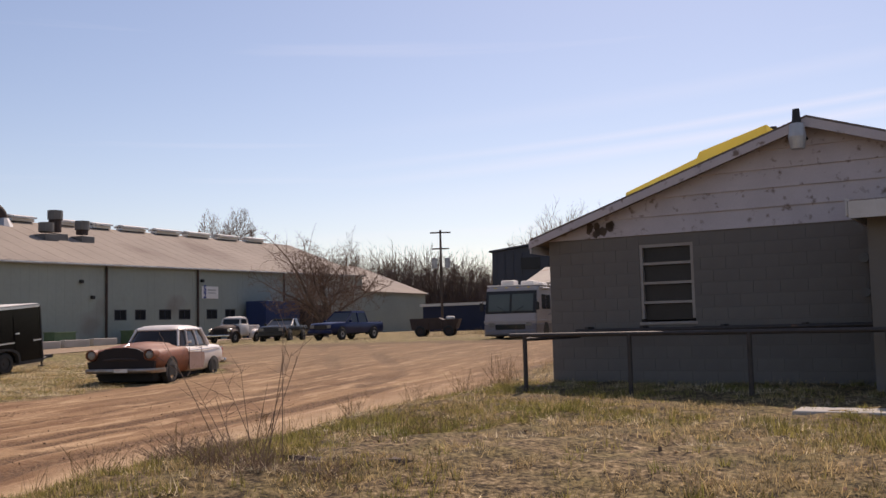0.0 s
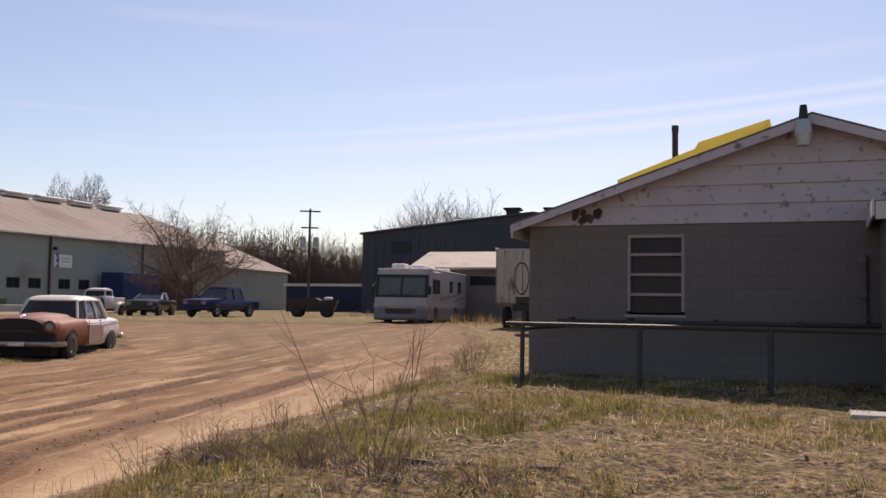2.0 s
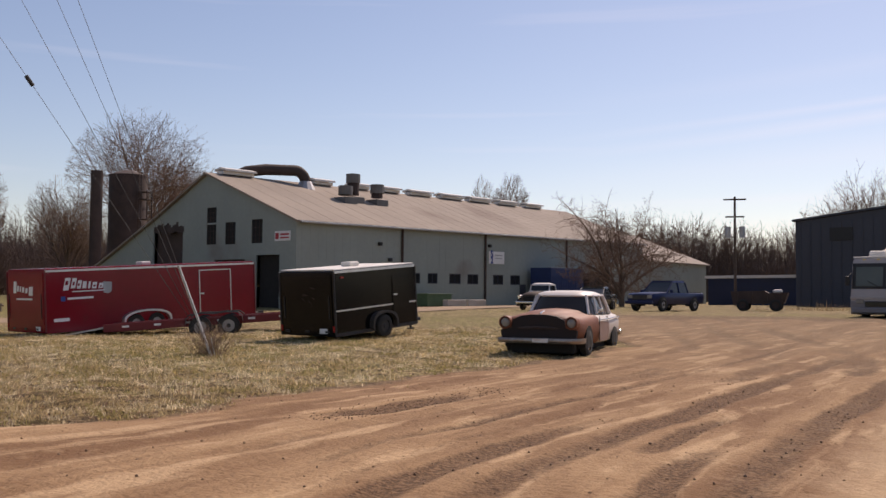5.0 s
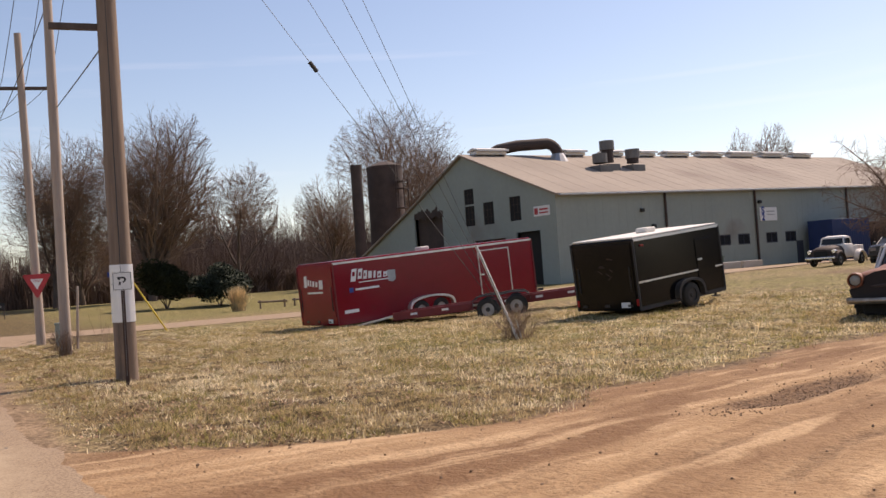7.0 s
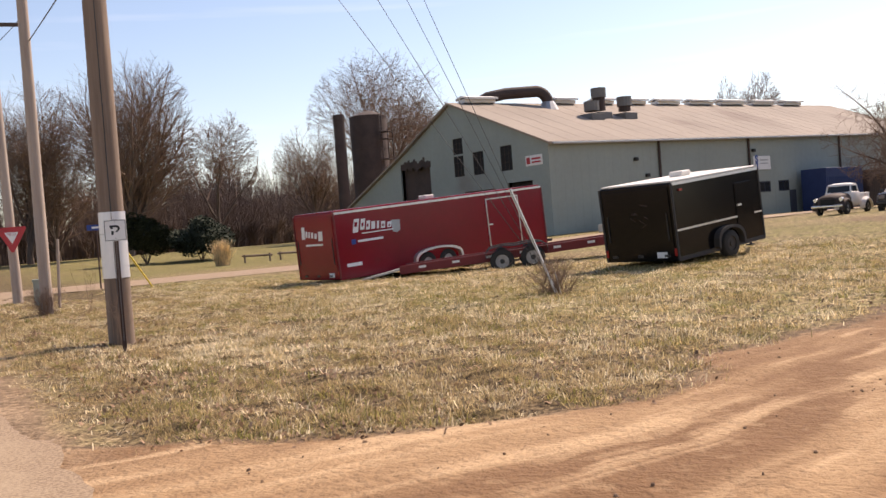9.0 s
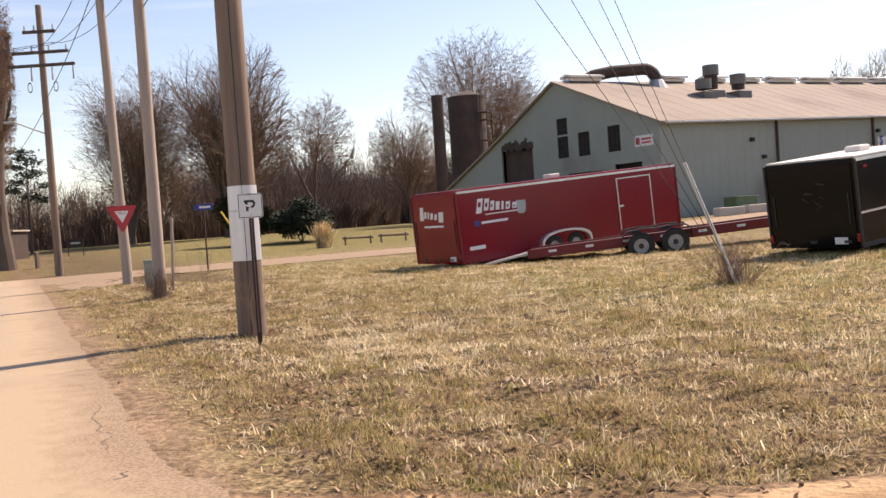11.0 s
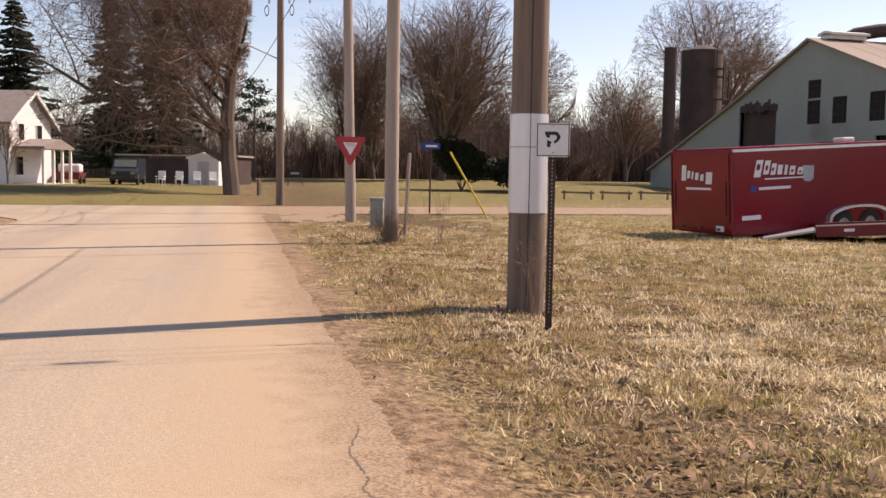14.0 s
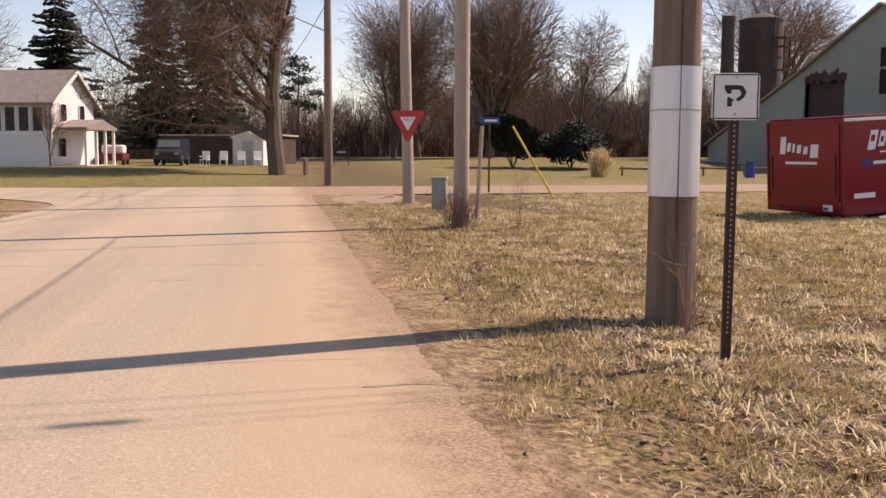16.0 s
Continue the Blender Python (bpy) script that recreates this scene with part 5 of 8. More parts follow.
def old_sedan():
    """1950s four-door sedan: rust-coloured front, cream roof, doors and tail. x points forward."""
    th = thing("old_sedan", (-8.06, 27.0, gz(-8.1, 26.5) - 0.12), -96.3, "abandoned 1950s sedan in rust primer with a cream roof and tail", "car")
    hl = 2.62
    split = 0.42
    front = [(2.6, 0.8, 0.5, 0.86, 0.9), (2.54, 0.88, 0.44, 0.92, 0.99), (2.4, 0.93, 0.42, 0.95, 1.04), (2.05, 0.95, 0.4, 0.97, 1.08), (1.5, 0.955, 0.36, 0.98, 1.1), (0.95, 0.955, 0.32, 0.99, 1.11), (split, 0.955, 0.3, 1.0, 1.08)]
    rear = [(split - 0.006, 0.953, 0.3, 1.0, 1.07), (-0.3, 0.953, 0.29, 1.0, 1.06), (-1.0, 0.953, 0.29, 0.99, 1.06), (-1.5, 0.955, 0.31, 1.0, 1.06), (-1.95, 0.945, 0.36, 1.0, 1.04), (-2.3, 0.92, 0.4, 0.98, 0.99), (-2.52, 0.86, 0.44, 0.94, 0.92), (-2.6, 0.8, 0.48, 0.88, 0.86)]
    ob = part("front_body", hull(front), M_RUSTCAR, th, "rust and primer front body")
    smooth(ob.data, 60)
    ob = part("rear_body", hull(rear), M_CREAM, th, "faded cream rear body")
    smooth(ob.data, 60)
    # a long low hood bulge, higher in the middle
    rings = []
    for x, w, z in ((2.5, 0.4, 1.0), (2.3, 0.5, 1.06), (1.7, 0.55, 1.12), (1.0, 0.6, 1.135), (0.72, 0.6, 1.13)):
        rings.append([(x, w, z - 0.09), (x, w * 0.8, z - 0.03), (x, w * 0.45, z), (x, 0, z + 0.015), (x, -w * 0.45, z), (x, -w * 0.8, z - 0.03), (x, -w, z - 0.09), (x, 0, z - 0.3)])
    ob = part("hood", loft(B(), rings), M_RUSTCAR, th)
    smooth(ob.data, 60)
    part("hood_ornament", loft(B(), [[(2.46 - 0.3 * k, y * (0.02 + 0.02 * k), 1.035 + 0.05 * k + z) for y, z in ((1, 0), (0, 0.03), (-1, 0), (0, -0.04))] for k in (0, 0.5, 1)]), M_CHROME, th)
    # glass house and rounded roof
    part("glass_house", loft(B(), [oval(-0.42, 1.24, 0.85, 1.0), oval(-0.42, 1.1, 0.8, 1.2), oval(-0.42, 0.86, 0.69, 1.46)]), M_CARGLASS, th, "dusty window glass", True)
    ob = part("roof", loft(B(), [oval(-0.42, 0.9, 0.72, 1.435), oval(-0.42, 0.91, 0.735, 1.465), oval(-0.42, 0.84, 0.69, 1.52), oval(-0.42, 0.66, 0.54, 1.57), oval(-0.42, 0.34, 0.28, 1.592)]), M_CREAM, th, "faded cream roof")
    smooth(ob.data, 60)
    for s in (-1, 1):
        for a, b, r in (((0.68, 0.74, 1.0), (0.34, 0.6, 1.47), 0.035), ((0.3, 0.86, 1.0), (0.12, 0.73, 1.47), 0.022), ((-0.45, 0.87, 1.0), (-0.45, 0.72, 1.47), 0.035), ((-1.3, 0.84, 1.0), (-1.05, 0.69, 1.47), 0.07), ((-1.5, 0.72, 1.0), (-1.2, 0.58, 1.47), 0.08)):
            part("window_post", tube(B(), (a[0], s * a[1], a[2]), (b[0], s * b[1], b[2]), r, seg=8), M_CREAM, th)
        part("drip_rail", pipe([(0.2, s * 0.73, 1.455), (-0.45, s * 0.752, 1.46), (-1.1, s * 0.7, 1.455)], 0.014, 6), M_CHROME, th)
        # lower door panel in pinkish primer, chrome sweep above it
        part("door_panel", prism(B(), [(0.4, 0.36), (-0.62, 0.36), (-0.78, 0.6), (-0.72, 0.8), (0.4, 0.84)], s * 0.94, s * 0.962, "y"), M_PRIMER, th, "pinkish grey primer panel")
        part("chrome_strip", pipe([(0.42, s * 0.958, 0.87), (-0.6, s * 0.96, 0.88), (-1.5, s * 0.955, 0.9), (-2.3, s * 0.925, 0.9)], 0.014, 6), M_CHROME, th)
        for x in (split, -0.52):
            part("door_gap", box(B(), (x, s * 0.956, 0.66), (0.014, 0.012, 0.6)), M_DARK, th)
        part("door_handle", bevel_box((-0.35, s * 0.975, 0.94), (0.16, 0.03, 0.03), 0.01), M_CHROME, th)
        # hooded headlamps
        bm = loft(B(), [[(x, s * 0.775 + r * math.cos(q), 0.835 + r * math.sin(q)) for q in [2 * math.pi * k / 20 for k in range(20)]] for x, r in ((2.3, 0.14), (2.55, 0.155), (2.68, 0.145), (2.69, 0.12), (2.64, 0.11))])
        rim = part("headlamp_rim", bm, M_RUSTCAR, th)
        smooth(rim.data, 60)
        part("headlamp", loft(B(), [[(x, s * 0.775 + r * math.cos(q), 0.835 + r * math.sin(q)) for q in [2 * math.pi * k / 18 for k in range(18)]] for x, r in ((2.63, 0.108), (2.66, 0.1), (2.685, 0.06))]), M_LAMP, rim, "clouded round headlamp", True)
        part("tail_lamp", bevel_box((-hl + 0.08, s * 0.8, 0.78), (0.14, 0.1, 0.26), 0.03), M_REDLENS, th)
        # dark wheel openings
        for x, top in ((1.62, 0.4), (-1.5, 0.3)):
            pr = [(x + 0.4, 0.25)] + [(x + 0.4 * math.cos(a), 0.36 + top * math.sin(a)) for a in [math.pi * k / 14 for k in range(15)]] + [(x - 0.4, 0.25)]
            part("wheel_arch", prism(B(), pr, s * 0.6, s * 0.966, "y"), M_DARK, th)
            wheel(th, (x, s * 0.88, 0.34), 0.335, 0.18, M_CHROME)
    # empty mouth under the hood lip, shade coloured into its block, bar across it
    grille = part("grille", prism(B(), [(-0.86, 0.46), (0.86, 0.46), (0.9, 0.66), (0.64, 0.72), (0.6, 0.9), (0.42, 0.985), (0.18, 1.02), (-0.18, 1.02), (-0.42, 0.985), (-0.6, 0.9), (-0.64, 0.72), (-0.9, 0.66)], hl - 0.3, hl + 0.0, "x"), M_SHADEFRONT, th, "empty grille mouth with its shade coloured in dark")
    part("grille_bar", pipe([(hl - 0.05, -0.62, 0.7), (hl + 0.03, 0, 0.73), (hl - 0.05, 0.62, 0.7)], 0.035, 8), M_RUSTDARK, grille)
    rings = []
    for y, x in ((-0.99, hl - 0.5), (-0.98, hl - 0.1), (-0.9, hl + 0.03), (-0.7, hl + 0.11), (0, hl + 0.16), (0.7, hl + 0.11), (0.9, hl + 0.03), (0.98, hl - 0.1), (0.99, hl - 0.5)):
        rings.append([(x, y, 0.37), (x + 0.045, y, 0.4), (x + 0.055, y, 0.445), (x + 0.03, y, 0.49), (x - 0.03, y, 0.48), (x - 0.03, y, 0.39)])
    b = part("front_bumper", loft(B(), rings), M_DULLCHROME, th, "dull chrome bumper")
    smooth(b.data, 60)
    part("number_plate", box(B(), (hl + 0.222, 0.1, 0.44), (0.014, 0.36, 0.09)), M_CREAM, b)
    part("rear_bumper", bevel_box((-hl - 0.06, 0, 0.48), (0.12, 1.86, 0.16), 0.05), M_CHROME, th)
    part("underbody", box(B(), (-0.05, 0, 0.27), (4.7, 1.5, 0.3), 0.05), M_DARK, th)
    part("mirror", box(tube(B(), (0.55, 0.9, 1.02), (0.55, 1.0, 1.1), 0.012), (0.55, 1.02, 1.12), (0.06, 0.1, 0.09), 0.02), M_CHROME, th)


M_DULLCHROME = material("pitted_dull_chrome", (0.42, 0.38, 0.34), (0.22, 0.17, 0.14), 0.38, 0.75, scale=5, bump=0.04)
M_PRIMER = material("pinkish_primer", (0.4, 0.27, 0.22), (0.3, 0.19, 0.15), 0.6, scale=2.5, fine=14, bump=0.03)
M_CARGLASS = material("dusty_car_glass", (0.045, 0.036, 0.03), (0.03, 0.025, 0.022), 0.22, scale=2, bump=0, spec=0.4)


def farm_pickup(at, turn, label):
    """Rounded 1950s pickup: humped hood between bulging wings, small cab, narrow bed."""
    th = thing("old_pickup", at, turn, label, "pickup truck")
    rings = [[(x, y * w, z0 + (z1 - z0) * z) for y, z in ((1, 0), (1, 0.55), (0.85, 0.85), (0.45, 1), (-0.45, 1), (-0.85, 0.85), (-1, 0.55), (-1, 0))] for x, w, z0, z1 in ((2.25, 0.5, 0.55, 1.0), (2.1, 0.62, 0.5, 1.12), (1.4, 0.68, 0.5, 1.2), (0.7, 0.74, 0.5, 1.24))]
    part("hood", loft(B(), rings), M_RUSTDARK, th, "dark rusty rounded hood", True)
    part("cab", bevel_box((0.1, 0, 0.86), (1.3, 1.6, 0.85), 0.12), M_CREAM, th, soft=True)
    part("cab_glass", loft(B(), [oval(0.1, 0.62, 0.74, 1.22, 0.4), oval(0.05, 0.5, 0.66, 1.66, 0.4)]), M_GLASS, th)
    part("cab_roof", loft(B(), [oval(0.05, 0.55, 0.71, 1.6, 0.45), oval(0.04, 0.53, 0.69, 1.7, 0.45), oval(0.03, 0.3, 0.4, 1.78, 0.5)]), M_CREAM, th, "faded cream cab roof", True)
    part("load_bed", bevel_box((-1.45, 0, 0.9), (1.75, 1.3, 0.55), 0.04), M_CREAM, th)
    part("bumper", bevel_box((2.42, 0, 0.5), (0.12, 1.75, 0.16), 0.05), M_CHROME, th)
    part("grille", bevel_box((2.26, 0, 0.74), (0.06, 0.8, 0.3), 0.02), M_DARK, th)
    for s in (-1, 1):
        for x, mat in ((1.55, M_RUSTDARK), (-1.5, M_CREAM)):
            rings = []
            for k in range(9):
                t = math.pi * k / 8
                cx, cz = x + 0.66 * math.cos(t), 0.42 + 0.5 * math.sin(t)
                rings.append([(cx, s * 0.6, cz), (cx, s * 0.82, cz), (cx, s * 0.9, cz - 0.08), (cx, s * 0.9, cz - 0.16), (cx, s * 0.6, cz - 0.16)])
            part("wing", loft(B(), rings), mat, th, soft=True)
            wheel(th, (x, s * 0.76, 0.36), 0.36, 0.2)
        for x0, x1 in ((0.66, 0.52), (-0.42, -0.38)):
            part("cab_post", tube(B(), (x0, s * 0.7, 1.22), (x1, s * 0.64, 1.64), 0.045, seg=6), M_CREAM, th)
        part("headlamp", tube(B(), (2.0, s * 0.72, 0.86), (2.2, s * 0.72, 0.86), 0.13, 0.11, 14), M_CHROME, th)


def pickup(name, at, turn, paint, label, L=5.5, H=1.85):
    th = thing(name, at, turn, label, "pickup truck")
    h = L / 2
    st = [(h, 0.8, 0.88, 0.8, 0.45, 0.85, 1.0), (h - 0.15, 0.9, 0.97, 0.9, 0.4, 0.9, 1.08), (h - 1.5, 0.93, 0.98, 0.93, 0.38, 0.95, 1.14), (0.6, 0.93, 0.98, 0.93, 0.38, 0.95, 1.14), (-0.5, 0.93, 0.98, 0.93, 0.38, 0.95, 1.12), (-h + 0.1, 0.93, 0.98, 0.93, 0.42, 0.95, 1.12), (-h, 0.88, 0.94, 0.9, 0.5, 0.9, 1.08)]
    car_body(th, L, 1.98, st, paint)
    def loop(pts, z):
        return [(x, y, z) for x, y in pts] + [(x, -y, z) for x, y in reversed(pts)]
    e = -1.05
    lo, hi = [(h - 1.5, 0.8), (h - 1.55, 0.88), (e, 0.88), (e - 0.05, 0.8)], [(h - 2.25, 0.68), (h - 2.3, 0.74), (e + 0.15, 0.74), (e + 0.1, 0.68)]
    part("cab_glass", loft(B(), [loop(lo, 1.1), loop(hi, H - 0.1)]), M_GLASS, th)
    part("cab_roof", loft(B(), [loop([(x, y + 0.03) for x, y in hi], H - 0.12), loop([(x, y * 0.95) for x, y in hi], H)]), paint, th, soft=True)
    for s in (-1, 1):
        for a, b in (((h - 1.52, 0.88), (h - 2.28, 0.74)), ((-0.05, 0.9), (-0.05, 0.76)), ((e, 0.88), (e + 0.15, 0.74))):
            part("cab_post", tube(B(), (a[0], s * a[1], 1.1), (b[0], s * b[1], H - 0.1), 0.045, seg=6), paint, th)
        for x in (h - 0.95, -h + 1.15):
            bm = B()
            pr = [(x + 0.46, 0.3)] + [(x + 0.46 * math.cos(a), 0.42 + 0.46 * math.sin(a)) for a in [math.pi * k / 10 for k in range(11)]] + [(x - 0.46, 0.3)]
            part("wheel_arch", prism(bm, pr, s * 0.6, s * 0.992, "y"), M_SIGNBLACK, th)
            wheel(th, (x, s * 0.93, 0.38), 0.38, 0.24)
        part("headlamp", bevel_box((h + 0.0, s * 0.68, 0.86), (0.08, 0.32, 0.2), 0.03), M_LAMP, th)
        part("door_mirror", bevel_box((h - 1.75, s * 1.06, 1.2), (0.1, 0.2, 0.18), 0.03), paint, th)
    part("grille", bevel_box((h + 0.02, 0, 0.82), (0.06, 1.0, 0.26), 0.02), M_STEELBLK, th)
    part("bumper", bevel_box((h + 0.08, 0, 0.52), (0.2, 1.9, 0.2), 0.05), paint, th)
    bed = part("load_bed", box(B(), (-h / 2 - 0.42, 0, 1.14), (h - 0.95, 1.6, 0.02)), M_SIGNBLACK, th)
    part("tailgate", bevel_box((-h - 0.01, 0, 0.9), (0.06, 1.6, 0.5), 0.02), paint, th)
    return th


def motorhome():
    th = thing("motorhome", (3.3, 48.7, 0.55), -112.0, "chalky white and grey bus-type motorhome parked in dry grass", "motorhome")
    L, Wd = 9.4, 2.8
    bm = B()
    # side profile, x forward, extruded over the width
    prism(bm, [(0.0, 0.55), (0.02, 1.2), (-0.12, 1.45), (-0.32, 2.45), (-0.5, 2.75), (-0.9, 2.85), (-L, 2.85), (-L - 0.05, 0.5)], -Wd / 2, Wd / 2, "y")
    bmesh.ops.bevel(bm, geom=bm.edges[:], offset=0.06, segments=2, affect="EDGES")
    body = part("body", bm, M_RVWHITE, th, soft=True)
    part("lower_body", bevel_box((-L / 2, 0, 0.55), (L + 0.06, Wd + 0.03, 0.62), 0.05), M_RVGREY, th)
    part("waist_band", box(B(), (-L / 2, 0, 0.98), (L + 0.09, Wd + 0.05, 0.14), 0.02), M_RVWHITE, th)
    part("dark_band", bevel_box((0.03, 0, 0.7), (0.05, 1.6, 0.26), 0.02), M_GLASS, th)
    # two-piece windscreen set on the raked front
    tilt = Euler((0, radians(-11.3), 0)).to_matrix()
    surround = part("screen_surround", box(B(), (-0.2, 0, 1.97), (0.08, 2.72, 1.18), 0.02, tilt), M_SIGNBLACK, th)
    for s in (-1, 1):
        part("windscreen", box(B(), (-0.165, s * 0.63, 1.94), (0.06, 1.16, 0.92), 0.03, tilt), M_RVGLASS, surround, "grey-green windscreen pane")
        part("wiper", tube(B(), (0.0, s * 0.15, 1.42), (-0.08, s * 0.7, 1.75), 0.015, seg=5), M_SIGNBLACK, surround)
        part("headlamp", bevel_box((0.05, s * 1.0, 0.82), (0.06, 0.34, 0.18), 0.03), M_LAMP, th)
        mir = part("mirror_arm", tube(B(), (-0.3, s * 1.3, 2.2), (0.1, s * 1.5, 1.95), 0.02, seg=6), M_SIGNBLACK, th)
        part("mirror", bevel_box((0.1, s * 1.5, 1.75), (0.08, 0.2, 0.42), 0.03), M_SIGNBLACK, mir)
    part("sun_visor", box(B(), (-0.42, 0, 2.5), (0.2, 2.4, 0.1), 0.03), M_RVWHITE, th)
    for s in (-1, 1):
        for x0, x1, z0, z1 in ((-1.0, -1.75, 1.6, 2.35), (-1.85, -2.6, 1.6, 2.35), (-4.9, -5.7, 1.7, 2.35), (-7.0, -7.9, 1.7, 2.35)):
            part("side_window", bevel_box(((x0 + x1) / 2, s * (Wd / 2 + 0.005), (z0 + z1) / 2), (x0 - x1, 0.03, z1 - z0), 0.01), M_GLASS, th)
        for k, (x0, x1, z) in enumerate(((-2.0, -5.0, 1.35), (-4.0, -7.5, 1.45), (-6.0, -9.0, 1.3))):
            bm = B()
            prism(bm, [(x0, z - 0.1), (x1, z + 0.18), (x1, z + 0.26), (x0 - 0.3, z + 0.0)], s * (Wd / 2 + 0.012), s * (Wd / 2 + 0.004), "y")
            part("side_graphic", bm, M_RVGREY, th)
        for x in (-1.7, -6.4):
            bm = B()
            pr = [(x + 0.5, 0.2)] + [(x + 0.5 * math.cos(a), 0.42 + 0.5 * math.sin(a)) for a in [math.pi * k / 10 for k in range(11)]] + [(x - 0.5, 0.2)]
            part("wheel_arch", prism(bm, pr, s * 0.8, s * (Wd / 2 + 0.022), "y"), M_SIGNBLACK, th)
            wheel(th, (x, s * 1.15, 0.42), 0.42, 0.28)
    for x, l, y in ((-1.6, 0.8, -0.5), (-3.0, 1.1, 0.2), (-5.4, 1.0, 0.0), (-7.6, 0.6, 0.4)):
        part("roof_unit", bevel_box((x, y, 3.0), (l, 0.75, 0.3), 0.09), M_WHITEROOF, th)
    part("roof_edge", box(B(), (-L / 2 - 0.3, 0, 2.84), (L - 0.7, Wd + 0.06, 0.07), 0.02), M_WHITEROOF, th, "pale roof edging")
    # brow lamps, bumper and the zigzag of the side stripe
    for y in (-0.9, -0.3, 0.3, 0.9):
        part("brow_lamp", bevel_box((-0.42, y, 2.72), (0.05, 0.12, 0.06), 0.015), M_YELMARK, th)
    part("front_bumper", bevel_box((0.08, 0, 0.42), (0.14, Wd - 0.1, 0.24), 0.05), M_RVGREY, th)
    for s in (-1, 1):
        for x, z in ((-2.8, 1.25), (-3.5, 1.25), (-4.3, 1.3)):
            part("side_peak", prism(B(), [(x, z), (x - 0.32, z + 0.34), (x - 0.64, z), (x - 0.52, z), (x - 0.32, z + 0.2), (x - 0.12, z)], s * (Wd / 2 + 0.016), s * (Wd / 2 + 0.006), "y"), M_RVGREY, th)
    part("roof_rack", box(B(), (-3.9, 0.6, 2.92), (0.5, 0.5, 0.12), 0.04), M_RVWHITE, th)
    part("awning_roll", tube(B(), (-1.0, Wd / 2 + 0.06, 2.68), (-2.2, Wd / 2 + 0.06, 2.68), 0.05), M_WHITEROOF, th)


def yard_trailers():
    th = thing("semi_trailer", (8.1, 42.6, 0.55), -114.0, "old pale box semi-trailer with rust-streaked end doors", "trailer")
    L, Wd = 9.0, 2.5
    part("box", bevel_box((-L / 2, 0, 2.35), (L, Wd, 2.5), 0.06), M_TANWALL, th)
    for s in (-1, 1):
        d = part("end_door", bevel_box((0.02, s * 0.6, 2.35), (0.05, 1.16, 2.36), 0.02), M_RUSTPALE, th, "rust-streaked pale door")
        part("lock_rod", tube(B(), (0.07, s * 0.3, 1.2), (0.07, s * 0.3, 3.5), 0.02, seg=6), M_GALV, d)
        part("top_rail", box(B(), (-L / 2, s * (Wd / 2), 3.6), (L, 0.05, 0.12)), M_WHITEROOF, th)
        bm = B()
        for i in range(18):
            box(bm, (-0.3 - i * 0.49, s * (Wd / 2 + 0.01), 2.35), (0.05, 0.03, 2.3))
        part("side_rib", bm, M_TANWALL, th)
        wheel(th, (-7.6, s * 1.0, 0.5), 0.5, 0.3), wheel(th, (-1.5, s * 1.0, 0.5), 0.5, 0.3)
    part("underframe", box(B(), (-L / 2, 0, 0.95), (L, 0.9, 0.3)), M_STEELBLK, th)
    fb = thing("deck_trailer", (7.0, 38.2, gz(7, 38) + 0.05), -16.0, "dark flat deck trailer standing on a prop leg", "trailer")
    part("deck", box(B(), (3.2, 0, 1.28), (6.8, 2.3, 0.3), 0.03), M_STEELBLK, fb)
    part("prop_leg", box(B(), (0.1, -0.9, 0.55), (0.1, 0.1, 1.2)), M_STEELBLK, fb)
    for x in (1.1, 4.2, 5.3):
        for s in (-1, 1):
            wheel(fb, (x, s * 0.85, 0.48), 0.48, 0.3, M_STEELBLK)
    part("side_skirt", box(B(), (4.2, -1.0, 0.8), (3.2, 0.1, 0.7)), M_STEELBLK, fb)
    hoop = part("steel_hoop", ring_mesh((0.0, -0.6, 2.15), 0.62, 0.045), M_STEELBLK, fb, "leaning dark steel hoop")
    part("hitch_box", box(B(), (0.5, -0.4, 1.55), (0.4, 0.5, 0.3), 0.03), M_STEELBLK, fb)
    rb = thing("rusty_dump_body", (-0.7, 67.5, gz(-0.7, 67.5)), -8.0, "dark rusty dump body with a pale bag on it", "trailer")
    bm = B()
    prism(bm, [(-1.6, 0.45), (1.5, 0.5), (1.75, 1.2), (0.6, 1.15), (0.3, 1.3), (-1.75, 1.25)], -0.9, 0.9, "y")
    part("tub", bm, M_RUSTDARK, rb)
    for i in range(4):
        part("tub_rib", box(B(), (-1.35 + i * 0.9, -0.93, 0.85), (0.12, 0.08, 0.68)), M_RUSTDARK, rb)
    for x in (-1.0, 1.0):
        for s in (-1, 1):
            wheel(rb, (x, s * 0.85, 0.38), 0.38, 0.25, M_RUSTDARK)
    part("pale_bag", bevel_box((1.1, -0.4, 1.28), (0.6, 0.4, 0.22), 0.1), M_WHITEROOF, rb)
    # box for the blue lean-to extension, a rusty container and clutter along the shed
    for k, (s, d, l, mat, lab) in enumerate(((35.4, -1.9, 6.4, M_BLUEBOX, "blue-painted lean-to extension by the shed"), (42.5, -1.9, 5.5, M_RUSTDARK, "rusty brown steel container by the shed"))):
        c, sn = math.cos(radians(65.18)), math.sin(radians(65.18))
        x, y = -35.5 + c * s - sn * d, 73.0 + sn * s + c * d
        ct = thing("shed_side_box", (x, y, gz(x, y)), 65.18, lab, "container")
        part("shell", box(B(), (0, 0, 1.9 if k == 0 else 1.7), (l, 2.6, 4.0 if k == 0 else 3.6), 0.03), mat, ct)
        bm = B()
        for i in range(int(l / 0.35)):
            box(bm, (-l / 2 + 0.25 + i * 0.35, -1.31, 1.5), (0.14, 0.05, 2.7 if k else 3.0))
        part("corrugation", bm, mat, ct)
